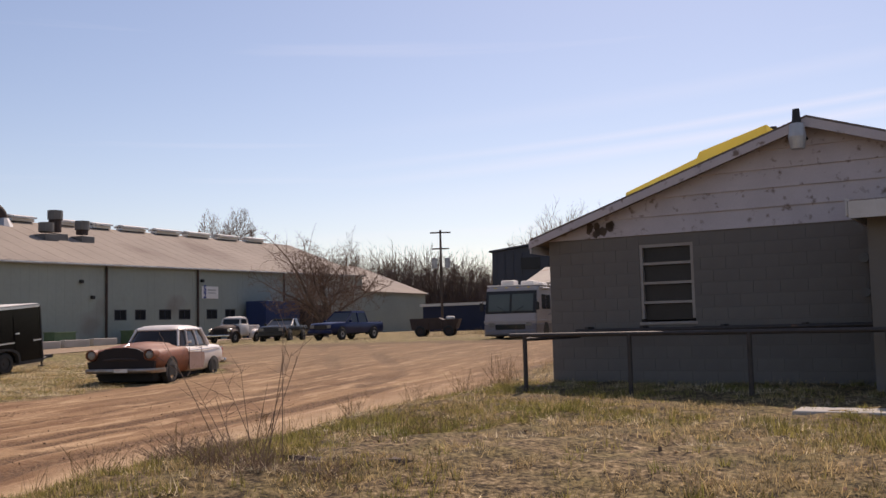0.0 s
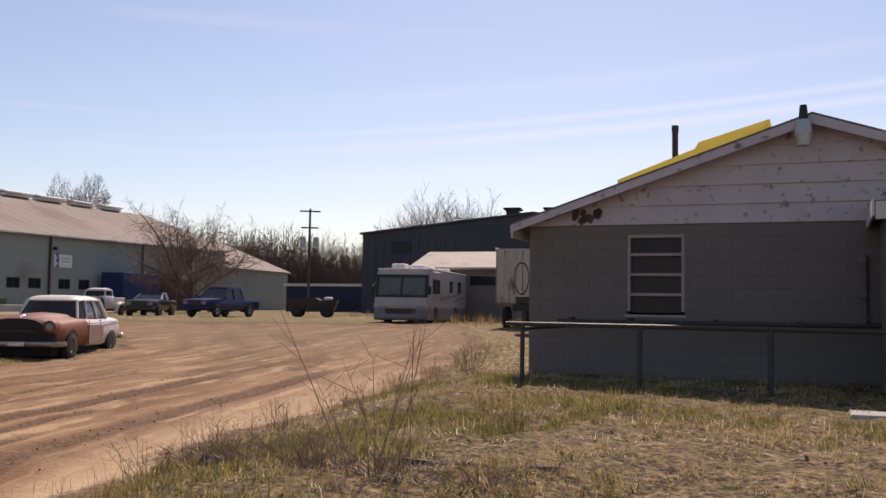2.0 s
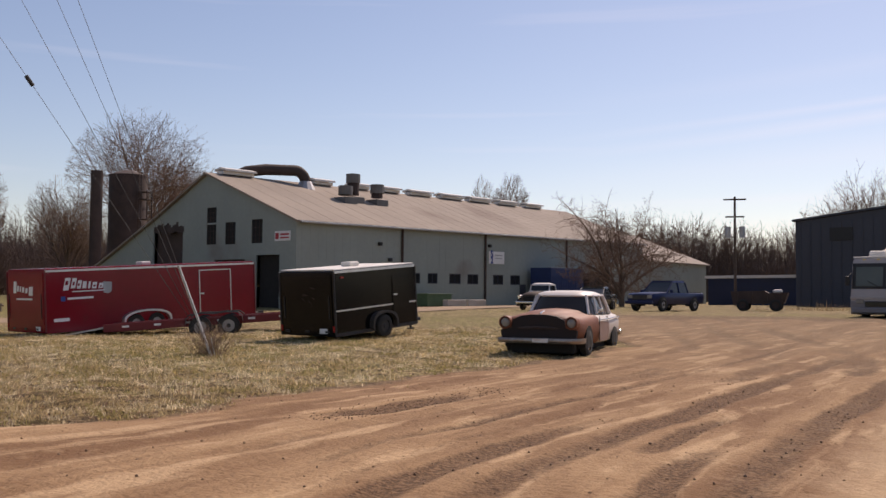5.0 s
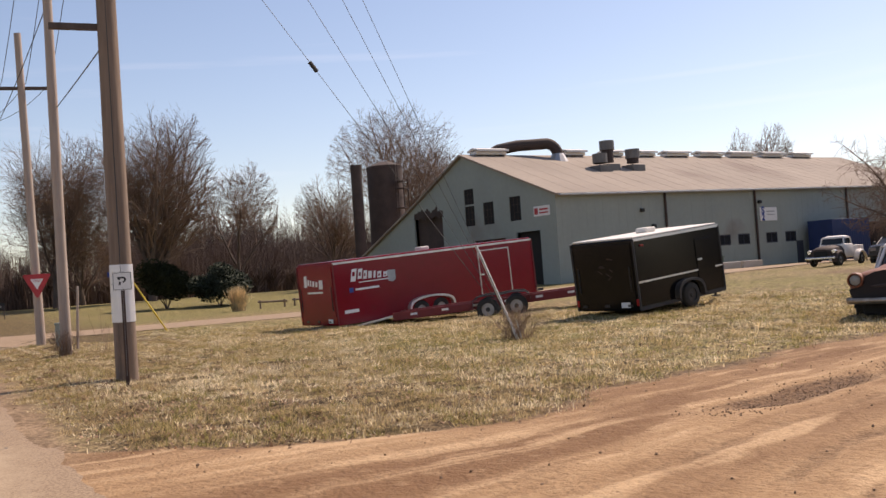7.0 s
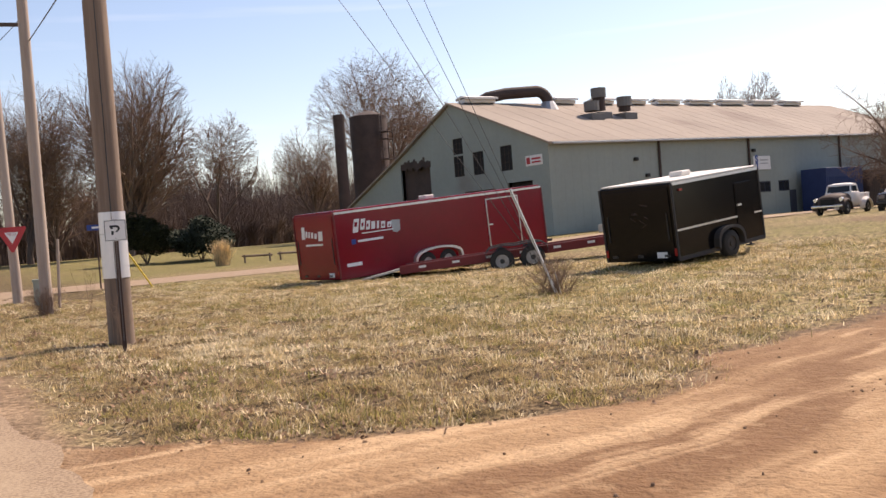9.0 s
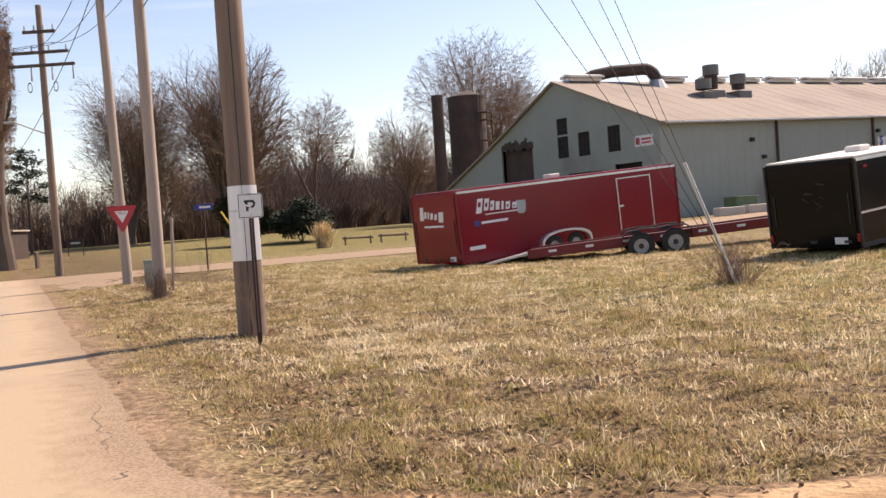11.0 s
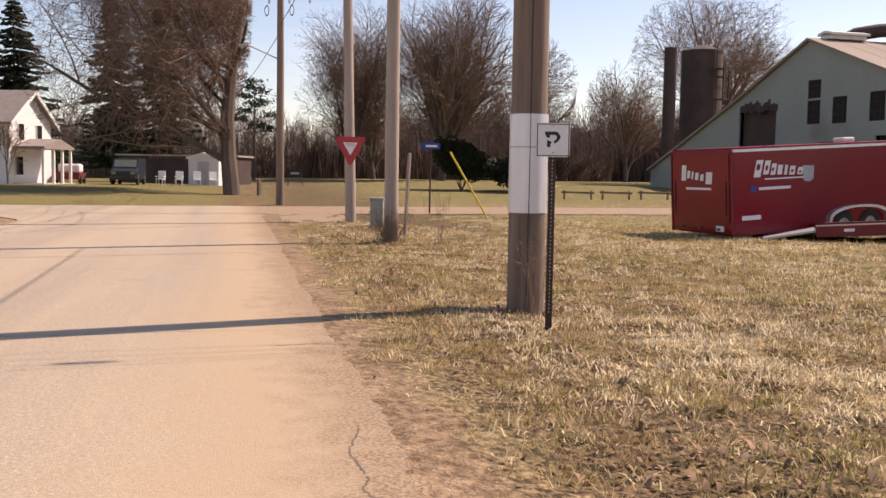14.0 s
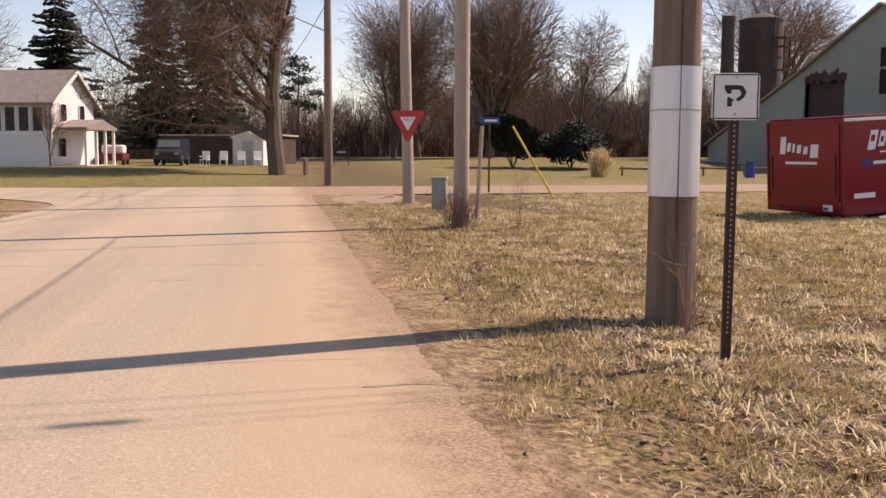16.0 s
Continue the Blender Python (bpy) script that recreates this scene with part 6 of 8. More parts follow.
        part("end_door", box(B(), (-l / 2 - 0.02, 0, 1.4), (0.06, 2.3, 2.2)), mat, ct)
    for s, d, size, mat, lab in ((14.5, -2.2, (3.4, 1.4, 1.1), M_GREENBOX, "green steel skip by the shed wall"), (4.6, -3.0, (2.2, 1.2, 1.2), M_GREENBOX, "weathered green box by the shed corner")):
        x, y = -35.5 + c * s - sn * d, 73.0 + sn * s + c * d
        sk = thing("skip", (x, y, gz(x, y)), 65.18, lab, "skip")
        part("tub", box(B(), (0, 0, size[2] / 2), size, 0.05), mat, sk)
        part("rim", box(B(), (0, 0, size[2]), (size[0] + 0.1, size[1] + 0.1, 0.08), 0.02), mat, sk)
    for s in (2.0, 5.0, 8.0, 15.0, 18.0):
        x, y = -35.5 + c * s + sn * 4.2, 73.0 + sn * s - c * 4.2
        k = thing("concrete_barrier", (x, y, gz(x, y)), 65.18, "low pale concrete barrier block on the verge", "barrier", "barriers before the shed")
        part("block", bevel_box((0, 0, 0.3), (2.6, 0.6, 0.6), 0.05), M_CONCRETE, k)


def ring_mesh(c, R, r, seg=28):
    bm = B()
    rings = []
    for k in range(seg + 1):
        a = 2 * math.pi * k / seg
        rings.append([(c[0] + (R + r * math.cos(b)) * math.cos(a) * 0.45, c[1] + r * math.sin(b), c[2] + (R + r * math.cos(b)) * math.sin(a)) for b in [2 * math.pi * j / 6 for j in range(6)]])
    loft(bm, rings, cap=False)
    bmesh.ops.remove_doubles(bm, verts=bm.verts[:], dist=0.0005)
    return bm


M_RUSTPALE = material("rust_streaked_pale_sheet", (0.5, 0.44, 0.37), (0.38, 0.32, 0.26), 0.8, scale=1.5, stretch=(2, 2, 0.4), dirt=(0.17, 0.09, 0.05), dirt_scale=2.0, dirt_amount=0.5)

red_trailer()
black_trailer()
old_sedan()
pickup("pickup_truck", (-6.5, 62.6, gz(-6.5, 62.6)), -122, M_BLUEPK, "metallic dark blue crew-cab pickup truck on the dirt yard")
pickup("parked_car", (-11.2, 65.5, gz(-11, 65) - 0.1), -100, M_BLACKCAR, "black car with a low cab parked behind", L=4.8, H=1.6)
farm_pickup((-14.4, 65.0, gz(-14.4, 65.0)), -106, "faded cream 1950s pickup truck with a dark rusty hood")
motorhome()
yard_trailers()


# ---- poles, signs and wires ----
def utility_poles():
    def pole(at, h, r0, r1, mat, label, lean=(0, 0)):
        th = thing("utility_pole", (at[0], at[1], gz(*at) - 0.3), 0, label, "utility pole", tilt=lean[0], lean=lean[1])
        rings = []
        for k in range(15):
            z = h * k / 14
            r = r0 + (r1 - r0) * k / 14
            rings.append([(r * (1 + 0.03 * math.sin(3 * a + k)) * math.cos(a), r * (1 + 0.03 * math.sin(2 * a + 2 * k)) * math.sin(a), z) for a in [2 * math.pi * j / 18 for j in range(18)]])
        part("pole", loft(B(), rings), mat, th, soft=True)
        return th

    a = pole((-20.78, 16.66), 20.2, 0.205, 0.14, M_POLE, "thick weathered wooden utility pole with a metal wrap")
    wrap = part("metal_wrap", tube(B(), (0, 0, 1.36), (0, 0, 2.42), 0.212, 0.208, 28, False), M_BAND, a, "bright aluminium wrap", True)
    part("wrap_seam", tube(B(), (0, 0, 2.06), (0, 0, 2.075), 0.2135, 0.2135, 28, False), M_GALV, wrap)
    arm = part("crossarm", box(B(), (-0.3, -0.36, 6.86), (1.1, 0.1, 0.12), 0.01, Euler((0, 0, radians(51.5))).to_matrix()), M_POLEDARK, a)
    part("ground_wire", tube(B(), (0.15, -0.15, 0.2), (0.12, -0.12, 9), 0.008, seg=5), M_WIRE, a)
    b = pole((-36.4, 26.75), 11.6, 0.165, 0.12, M_POLEPALE, "slim pale wooden utility pole behind a yield sign", (0, -1.2))
    b.rotation_euler[2] = radians(53)
    part("crossarm", bevel_box((0, 0, 9.6), (1.8, 0.1, 0.12), 0.01), M_POLEDARK, b)
    c = pole((-29.3, 22.15), 12.0, 0.155, 0.12, M_POLEPALE, "slim pale wooden utility pole with weeds at its foot")
    part("marker_board", box(B(), (0.28, 0.2, 1.35), (0.07, 0.05, 1.75), 0.01, Euler((0, radians(4), 0)).to_matrix()), M_POLEPALE, c)
    d = pole((-50.5, 33.9), 12.9, 0.19, 0.13, M_POLE, "grey weathered utility pole with three crossarms and a street lamp")
    d.rotation_euler[2] = radians(34)
    for z, w in ((11.65, 1.5), (10.7, 2.6), (10.1, 3.1)):
        arm = part("crossarm", bevel_box((0, -0.15, z), (w, 0.12, 0.14), 0.01, ), M_POLEDARK, d)
        for k in range(4):
            x = -w / 2 + 0.1 + k * (w - 0.2) / 3
            part("insulator", tube(B(), (x, -0.15, z + (0.05 if z > 10.3 else -0.7)), (x, -0.15, z + (0.3 if z > 10.3 else -0.05)), 0.05, 0.03, 8), M_GALV, arm)
    for s in (-1, 1):
        part("cutout", ring_mesh((s * 0.6, -0.15, 9.1), 0.22, 0.03), M_SIGNBLACK, d)
    lampo = part("street_lamp_arm", tube(B(), (0, 0, 6.9), (-1.3, -0.4, 7.5), 0.03), M_GALV, d)
    part("lamp_head", bevel_box((-1.55, -0.45, 7.52), (0.55, 0.2, 0.12), 0.05), M_GALV, lampo)
    e = pole((-0.4, 111.0), 12.2, 0.17, 0.12, M_POLEDARK, "distant dark utility pole with transformers")
    for z, w in ((11.9, 2.4), (10.0, 2.0)):
        part("crossarm", bevel_box((0, 0, z), (w, 0.14, 0.16)), M_POLEDARK, e)
    for s in (-1, 1):
        part("transformer", tube(B(), (s * 0.75, -0.2, 7.7), (s * 0.75, -0.2, 8.9), 0.32, seg=12), M_GALV, e)


def wire(name, a, b, sag, r, label, strain=None):
    a, b = Vector(a), Vector(b)
    pts = []
    for i in range(17):
        t = i / 16
        p = a.lerp(b, t)
        p.z -= sag * 4 * t * (1 - t)
        pts.append(p)
    ob = part(name, pipe(pts, r, 5), M_WIRE)
    tagged(ob, label, "wire")
    for t in strain or ():
        p, q = a.lerp(b, t), a.lerp(b, t + 0.018)
        part("strain_insulator", tube(B(), p, q, 0.045, seg=8), M_SIGNBLACK, ob)
    return ob


def wires_and_signs():
    for h, s in zip(GUYS, ((0.5,), (), (0.52,), ())):
        wire("guy_wire", (-15.7, 22.68, 0.25), (-20.78, 16.66, h), 0.0, 0.006, "thin steel guy wire running down from the pole", s)
    for k in (-0.8, 0.0, 0.8):
        wire("power_line", (-20.78 + k, 16.7, 14.8), (-36.4 + k * 0.6, 26.7 + k * 0.8, 9.5), 0.6, 0.012, "black overhead power line between poles")
        wire("power_line", (-36.4 + k * 0.6, 26.7 + k * 0.8, 9.5), (-50.5 + k, 33.9, 10.75), 0.5, 0.012, "black overhead power line between poles")
        wire("power_line", (-50.5 + k * 1.5, 33.8, 10.7), (-95 + k, 8.0, 10.5), 1.0, 0.014, "black overhead power line between poles")
    wire("power_line", (-20.9, 16.6, 6.2), (-29.2, 22.2, 7.0), 0.015, 0.014, "black service cable between poles")
    wire("power_line", (-50.5, 33.9, 8.2), (-29.3, 22.6, 11.0), 0.5, 0.016, "black service cable between poles")
    wire("power_line", (-50.5, 33.9, 7.9), (-100, 60, 9.0), 1.2, 0.016, "black service cable between poles")
    # leaning white guard pipe at the guy anchor
    g = thing("guy_guard", (-15.62, 22.72, gz(-15.6, 22.7)), 0, "leaning white plastic guy-wire guard among dry weeds", "guard")
    part("guard_pipe", tube(B(), (0, 0, -0.1), (-0.62, -0.52, 2.05), 0.03, seg=10), M_SIGNW, g)
    part("anchor_rod", tube(B(), (0.05, 0.05, -0.1), (-0.03, -0.03, 0.4), 0.015), M_GALV, g)
    # parking-style sign on a drilled post
    p = thing("road_sign", (-19.6, 15.62, gz(-19.6, 15.6)), 44.0, "square white road sign with black symbol on drilled post", "sign")
    post = part("sign_post", box(B(), (0, 0, 0.95), (0.06, 0.05, 2.0)), M_SIGNPOST, p)
    hole = mesh_of(tube(B(), (0, -0.0275, 0), (0, -0.0255, 0), 0.007, seg=8), "post_hole")
    hole.materials.append(M_GALV)
    for i in range(46):
        ob = new("post_hole", hole)
        ob.parent, ob.location = post, (0, 0, 0.2 + i * 0.035)
    pl = part("sign_plate", plate(0.31, 0.31, 0.03, 0.006, (0, -0.034, 1.79)), M_SIGNW, p)
    part("sign_border", frame_ring(0.295, 0.295, 0.008, (0, -0.039, 1.79)), M_SIGNBLACK, pl)
    bm = B()
    z = 1.79
    prism(bm, [(-0.055, z - 0.065), (-0.025, z - 0.065), (-0.025, z - 0.035), (-0.012, z - 0.02), (-0.03, z - 0.012), (-0.055, z + 0.0)], -0.042, -0.038, "y")
    prism(bm, [(-0.055, z + 0.02), (-0.03, z + 0.02), (-0.03, z + 0.045), (0.02, z + 0.045), (0.035, z + 0.03), (0.03, z + 0.005), (0.0, z - 0.018), (0.018, z - 0.032), (0.052, z - 0.006), (0.068, z + 0.03), (0.045, z + 0.068), (0.02, z + 0.075), (-0.075, z + 0.075), (-0.075, z + 0.05)], -0.042, -0.038, "y")
    part("sign_symbol", bm, M_SIGNBLACK, pl)
    for dz in (-0.115, 0.125):
        part("bolt", tube(B(), (0, -0.045, z + dz), (0, -0.036, z + dz), 0.009, seg=8), M_GALV, pl)
    # yield sign
    y = thing("yield_sign", (-36.22, 26.58, gz(-36.2, 26.6)), 40.0, "red and white triangular yield sign fixed to a pole", "sign")
    zc = 2.12
    tri = [(-0.47, 0.4), (-0.42, 0.45), (0.42, 0.45), (0.47, 0.4), (0.04, -0.38), (-0.04, -0.38)]
    pl = part("sign_plate", prism(B(), [(u, zc + v) for u, v in tri], -0.06, -0.052, "y"), M_SIGNRED, y)
    part("sign_center", prism(B(), [(-0.22, zc + 0.28), (0.22, zc + 0.28), (0, zc - 0.1)], -0.066, -0.061, "y"), M_SIGNW, pl)
    text_part("sign_word", "YIELD", 0.11, M_SIGNRED, pl, (0, -0.068, zc + 0.21), (90, 0, 0), 0.001)
    part("bracket", box(box(B(), (0, 0.05, zc + 0.2), (0.3, 0.2, 0.03)), (0, 0.05, zc - 0.1), (0.2, 0.2, 0.03)), M_GALV, y)
    # street name sign
    s = thing("street_name_sign", (-40.6, 34.0, gz(-40.6, 34)), 40.0, "small blue street name sign on a thin post", "sign")
    part("sign_post", tube(B(), (0, 0, 0), (0, 0, 2.55), 0.035), M_SIGNPOST, s)
    pl = part("sign_plate", box(B(), (0, -0.03, 2.6), (0.75, 0.02, 0.24), 0.005), M_SIGNBLUE, s)
    part("name_bar", box(B(), (0.05, -0.043, 2.6), (0.45, 0.006, 0.08)), M_SIGNW, pl)
    q = thing("cable_pedestal", (-33.7, 25.5, gz(-33.7, 25.5)), 40, "grey-green cable pedestal in the grass", "pedestal")
    part("cabinet", bevel_box((0, 0, 0.38), (0.36, 0.3, 0.8), 0.03), M_PEDESTAL, q)
    part("lid", bevel_box((0, 0, 0.8), (0.4, 0.34, 0.08), 0.02), M_PEDESTAL, q)
    g = thing("yellow_guy_guard", (-36.6, 33.0, gz(-36.6, 33)), 0, "leaning yellow plastic guy-wire guard", "guard")
    part("guard_pipe", tube(B(), (0, 0, 0), (-1.0, -0.9, 2.3), 0.035, seg=8), M_YELMARK, g)


def plate(w, h, r, t, c):
    pts = []
    for sx, sz, a0 in ((1, 1, 0), (-1, 1, 90), (-1, -1, 180), (1, -1, 270)):
        for k in range(5):
            a = radians(a0 + k * 22.5)
            pts.append((c[0] + sx * (w / 2 - r) + r * math.cos(a), c[2] + sz * (h / 2 - r) + r * math.sin(a)))
    return prism(B(), pts, c[1] - t / 2, c[1] + t / 2, "y")


def frame_ring(w, h, t, c):
    bm = B()
    for s in (-1, 1):
        box(bm, (c[0] + s * (w / 2 - t / 2), c[1], c[2]), (t, 0.002, h - 2 * t))
        box(bm, (c[0], c[1], c[2] + s * (h / 2 - t / 2)), (w, 0.002, t))
    return bm


GUYS = (11.3, 13.9, 16.9, 19.4)
utility_poles()
wires_and_signs()


# ---- trees and undergrowth ----
def grow(seed, height, trunk_r, spread=0.55, levels=5, lean=0.0, twig=0.02, fork=0.3, kids=(4, 5, 5, 4, 3), up=0.25, droop=0.0, sides=(8, 6, 5, 4, 3, 3), segs=(5, 5, 4, 3, 2, 2), limb=0.6, crown=None, bole=0.36, reach=1.0, swing=(0, 0, 0)):
    """A bare tree as tapered tubes. crown: centre, radii and squareness of the space that the branches fill. Returns two lists of (verts, faces): trunk with limbs, and twigs."""
    rng = random.Random(seed)
    limbs, twigs = ([], []), ([], [])

    def tube_to(store, pts, rads, n):
        vs, fs = store
        rows = []
        for i, (p, r) in enumerate(zip(pts, rads)):
            d = (pts[min(i + 1, len(pts) - 1)] - pts[max(i - 1, 0)])
            d = d.normalized() if d.length > 1e-6 else Vector((0, 0, 1))
            a = d.orthogonal().normalized()
            b = d.cross(a)
            base = len(vs)
            for k in range(n):
                t = 2 * math.pi * k / n
                vs.append(tuple(p + r * (math.cos(t) * a + math.sin(t) * b)))
            rows.append(base)
        for u, v in zip(rows, rows[1:]):
            for k in range(n):
                j = (k + 1) % n
                fs.append((u + k, u + j, v + j, v + k))

    def inside(p):
        c, q, e = crown
        return sum(abs((a - b) / k) ** e for a, b, k in zip(p, c, q)) < 1

    def branch(p, d, length, r, lv):
        if crown and lv:
            k = 1.0
            while k > 0.15 and not inside(p + (d + Vector((0, 0, 0.15 * up))) * length * k):
                k -= 0.12
            length *= max(k, 0.12) * rng.uniform(0.88, 1.0)
        n = segs[min(lv, len(segs) - 1)]
        pts, rads = [p.copy()], [r]
        q = p.copy()
        dirn = d.copy()
        for i in range(n):
            wob = 0.06 + 0.03 * lv
            dirn = (dirn + Vector((rng.gauss(0, wob), rng.gauss(0, wob), rng.gauss(0, wob) + (up * max(0.0, 1 - 0.3 * lv) if lv else 0.05) * 0.3 - (droop + 0.02 * (lv > 2) if lv > 1 else 0)))).normalized()
            q = q + dirn * (length / n)
            pts.append(q.copy())
            rads.append(max(twig * 0.5, r * (1 - (i + 1) / n * (0.55 if lv < levels - 1 else 0.8))))
        tube_to(limbs if lv < 2 else twigs, pts, rads, sides[min(lv, len(sides) - 1)])
        if lv >= levels - 1:
            return
        count = kids[min(lv, len(kids) - 1)]
        for c in range(count):
            t = fork + (1 - fork) * (c + rng.random()) / count
            i = min(n - 1, int(t * n))
            base = pts[i].lerp(pts[i + 1], t * n - i)
            ax = (pts[i + 1] - pts[i]).normalized()
            a = ax.orthogonal().normalized()
            a.rotate(Matrix.Rotation(c * 2.4 + rng.uniform(-0.5, 0.5), 3, ax))
            ang = spread * rng.uniform(0.7, 1.3) * (1.35 if lv > 1 else 1.0)
            nd = (ax * math.cos(ang) + a * math.sin(ang) + Vector((0, 0, up * max(0.0, 1 - 0.35 * lv))) + (Vector(swing) if lv == 0 else Vector())).normalized()
            branch(base, nd, length * (reach * rng.uniform(0.85, 1.15) if lv == 0 else rng.uniform(0.5, 0.78)) * (1.15 - 0.35 * t), max(twig, rads[i] * limb * rng.uniform(0.83, 1.17)), lv + 1)
        branch(pts[-1], dirn, length * 0.6, max(twig, rads[-1]), lv + 1)

    branch(Vector((0, 0, -0.2)), Vector((lean, 0, 1)).normalized(), height * bole, trunk_r, 0)
    return limbs, twigs


def bare_tree(name, at, height, trunk_r, label, seed, turn=0, squeeze=1.0, **kw):
    limbs, twigs = grow(seed, height, trunk_r, **kw)
    top = max(v[2] for v in twigs[0])
    k = height / top
    th = thing(name, (at[0], at[1], gz(*at)), turn, label, "tree")
    scale = lambda vs: [(x * k * (squeeze if x > 0 else 1.0), y * k, z * k) for x, y, z in vs]
    raw_part("trunk", scale(limbs[0]), limbs[1], M_BARK, th, soft=True)
    raw_part("crown", scale(twigs[0]), twigs[1], M_TWIG, th, "mesh of bare twigs")
    return th


def woodland():
    """Far leafless woods, one joined mesh of many trees."""
    rng = random.Random(21)
    kinds = []
    for s in range(6):
        l, t = grow(100 + s, 14, 0.22, spread=0.5, levels=4, twig=0.035, fork=0.3, kids=(7, 5, 5), up=0.16, sides=(3, 3, 3, 3), segs=(3, 2, 1, 1), crown=round_crown(14, 4.2, 0.2), bole=0.3, reach=1.6)
        v = np.array(l[0] + t[0])
        off = len(l[0])
        f = [tuple(x) for x in l[1]] + [tuple(i + off for i in x) for x in t[1]]
        v = v / v[:, 2].max()
        kinds.append((v, f))
    brush = []
    for s in range(3):
        l, t = grow(200 + s, 4, 0.05, spread=0.6, levels=3, twig=0.04, fork=0.1, kids=(12, 7), up=0.3, sides=(3, 3, 3), segs=(2, 2, 1))
        v = np.array(l[0] + t[0])
        off = len(l[0])
        f = [tuple(x) for x in l[1]] + [tuple(i + off for i in x) for x in t[1]]
        brush.append((v / v[:, 2].max(), f))

    def plant(name, spots, label, mat):
        vs, fs, n = [], [], 0
        for (x, y, h, w), shapes in spots:
            v, f = shapes[rng.randrange(len(shapes))]
            a = rng.uniform(0, 6.28)
            c, s = math.cos(a), math.sin(a)
            p = np.empty_like(v)
            p[:, 0] = x + (v[:, 0] * c - v[:, 1] * s) * h * w
            p[:, 1] = y + (v[:, 0] * s + v[:, 1] * c) * h * w
            p[:, 2] = gz(x, y) - 0.2 + v[:, 2] * h
            vs.append(p)
            fs += [tuple(i + n for i in q) for q in f]
            n += len(v)
        ob = raw_part(name, np.concatenate(vs).tolist(), fs, mat)
        tagged(ob, label, "woods", kind="stuff")

    def along(points, count, depth, h, w=1.0, shapes=None):
        out = []
        pts = [Vector(p) for p in points]
        total = sum((b - a).length for a, b in zip(pts, pts[1:]))
        for i in range(count):
            d = total * (i + rng.random()) / count
            for a, b in zip(pts, pts[1:]):
                if d <= (b - a).length:
                    p = a.lerp(b, d / (b - a).length)
                    break
                d -= (b - a).length
            q = Vector((p.x, p.y)).normalized() * rng.uniform(0, depth)
            out.append(((p.x + q.x, p.y + q.y, h * rng.uniform(0.72, 1.12), w * rng.uniform(0.8, 1.2)), shapes or kinds))
        return out

    def stems(name, points, count, depth, h, r, label, rows=1):
        """Close-set upright poles and saplings, joined."""
        spots = along(points, count, depth, h)
        n = len(spots)
        p = np.array([q[0] for q in spots])
        g = np.random.default_rng(len(name))
        ang = g.uniform(0, 6.28, n)
        w = r * g.uniform(0.5, 1.5, n)
        p[:, 2] *= g.uniform(0.6, 1.0, n) * (1 + 0.12 * wander(p[:, 0], p[:, 1], 0.11, 2.0))
        lean = g.normal(0, 0.1, (n, 2)) * p[:, 2:3]
        z = ground_z(p[:, 0], p[:, 1]) - 0.2
        v = np.empty((n, 4, 3))
        cx, cy = np.cos(ang) * w, np.sin(ang) * w
        v[:, 0] = np.stack((p[:, 0] - cx, p[:, 1] - cy, z), -1)
        v[:, 1] = np.stack((p[:, 0] + cx, p[:, 1] + cy, z), -1)
        v[:, 2] = np.stack((p[:, 0] - cy, p[:, 1] + cx, z), -1)
        v[:, 3] = np.stack((p[:, 0] + lean[:, 0], p[:, 1] + lean[:, 1], z + p[:, 2]), -1)
        base = np.arange(n)[:, None] * 4
        f = np.concatenate((base + (0, 1, 3), base + (1, 2, 3), base + (2, 0, 3)), 1).reshape(-1, 3)
        # side twigs, thickest towards the top
        k = 5
        home = np.repeat(np.arange(n), k)
        t = g.uniform(0.35, 0.95, n * k)
        root = v[home, :3].mean(1) * (1 - t)[:, None] + v[home, 3] * t[:, None]
        out = g.uniform(0, 6.28, n * k)
        long = p[home, 2] * g.uniform(0.12, 0.3, n * k) * (1.1 - 0.6 * t)
        tip = root + np.stack((np.cos(out) * long * 0.7, np.sin(out) * long * 0.7, long * 0.7), -1)
        fat = r * 0.45
        tw = np.stack((root, root + (fat, fat, 0), root + (-fat, fat, 0), tip), 1)
        tb = n * 4 + np.arange(n * k)[:, None] * 4
        tf = np.concatenate((tb + (0, 1, 3), tb + (2, 0, 3)), 1).reshape(-1, 3)
        v = np.concatenate((v.reshape(-1, 3), tw.reshape(-1, 3)))
        tagged(raw_part(name, v.tolist(), np.concatenate((f, tf)).tolist(), M_TWIGFAR), label, "woods", kind="stuff")

    far_line = [(-150, 128), (-118, 156), (-70, 178), (-22, 192), (30, 192), (78, 176)]
    near_line = [(-165, 15), (-132, 55), (-109, 83), (-101, 104), (-114, 148)]
    stems("far_saplings", far_line, 17000, 40, 16.5, 0.09, "close-set grey-brown saplings of the far woods")
    stems("near_saplings", near_line, 11000, 26, 9.0, 0.06, "close-set grey-brown saplings beyond the cross road")
    stems("far_undergrowth", far_line, 9000, 16, 9.5, 0.14, "brown undergrowth of the far woods")
    stems("near_undergrowth", near_line, 6000, 10, 3.2, 0.09, "brown undergrowth beyond the cross road")
    back = along([(-150, 128), (-118, 158), (-70, 180), (-22, 196), (30, 196), (75, 180)], 85, 40, 19.0, 0.95)
    back += along([(-150, 128), (-118, 155), (-70, 176), (-22, 190), (30, 190), (75, 175)], 80, 14, 8.5, 1.1, brush)
    plant("far_woods", back, "distant leafless brown woodland", M_TWIGFAR)
    mid = along([(-160, 20), (-135, 55), (-112, 84), (-104, 104), (-118, 150)], 60, 24, 12.0, 0.95)
    mid += along([(-158, 22), (-130, 55), (-108, 82), (-100, 104), (-112, 146)], 70, 10, 5.0, 1.1, brush)
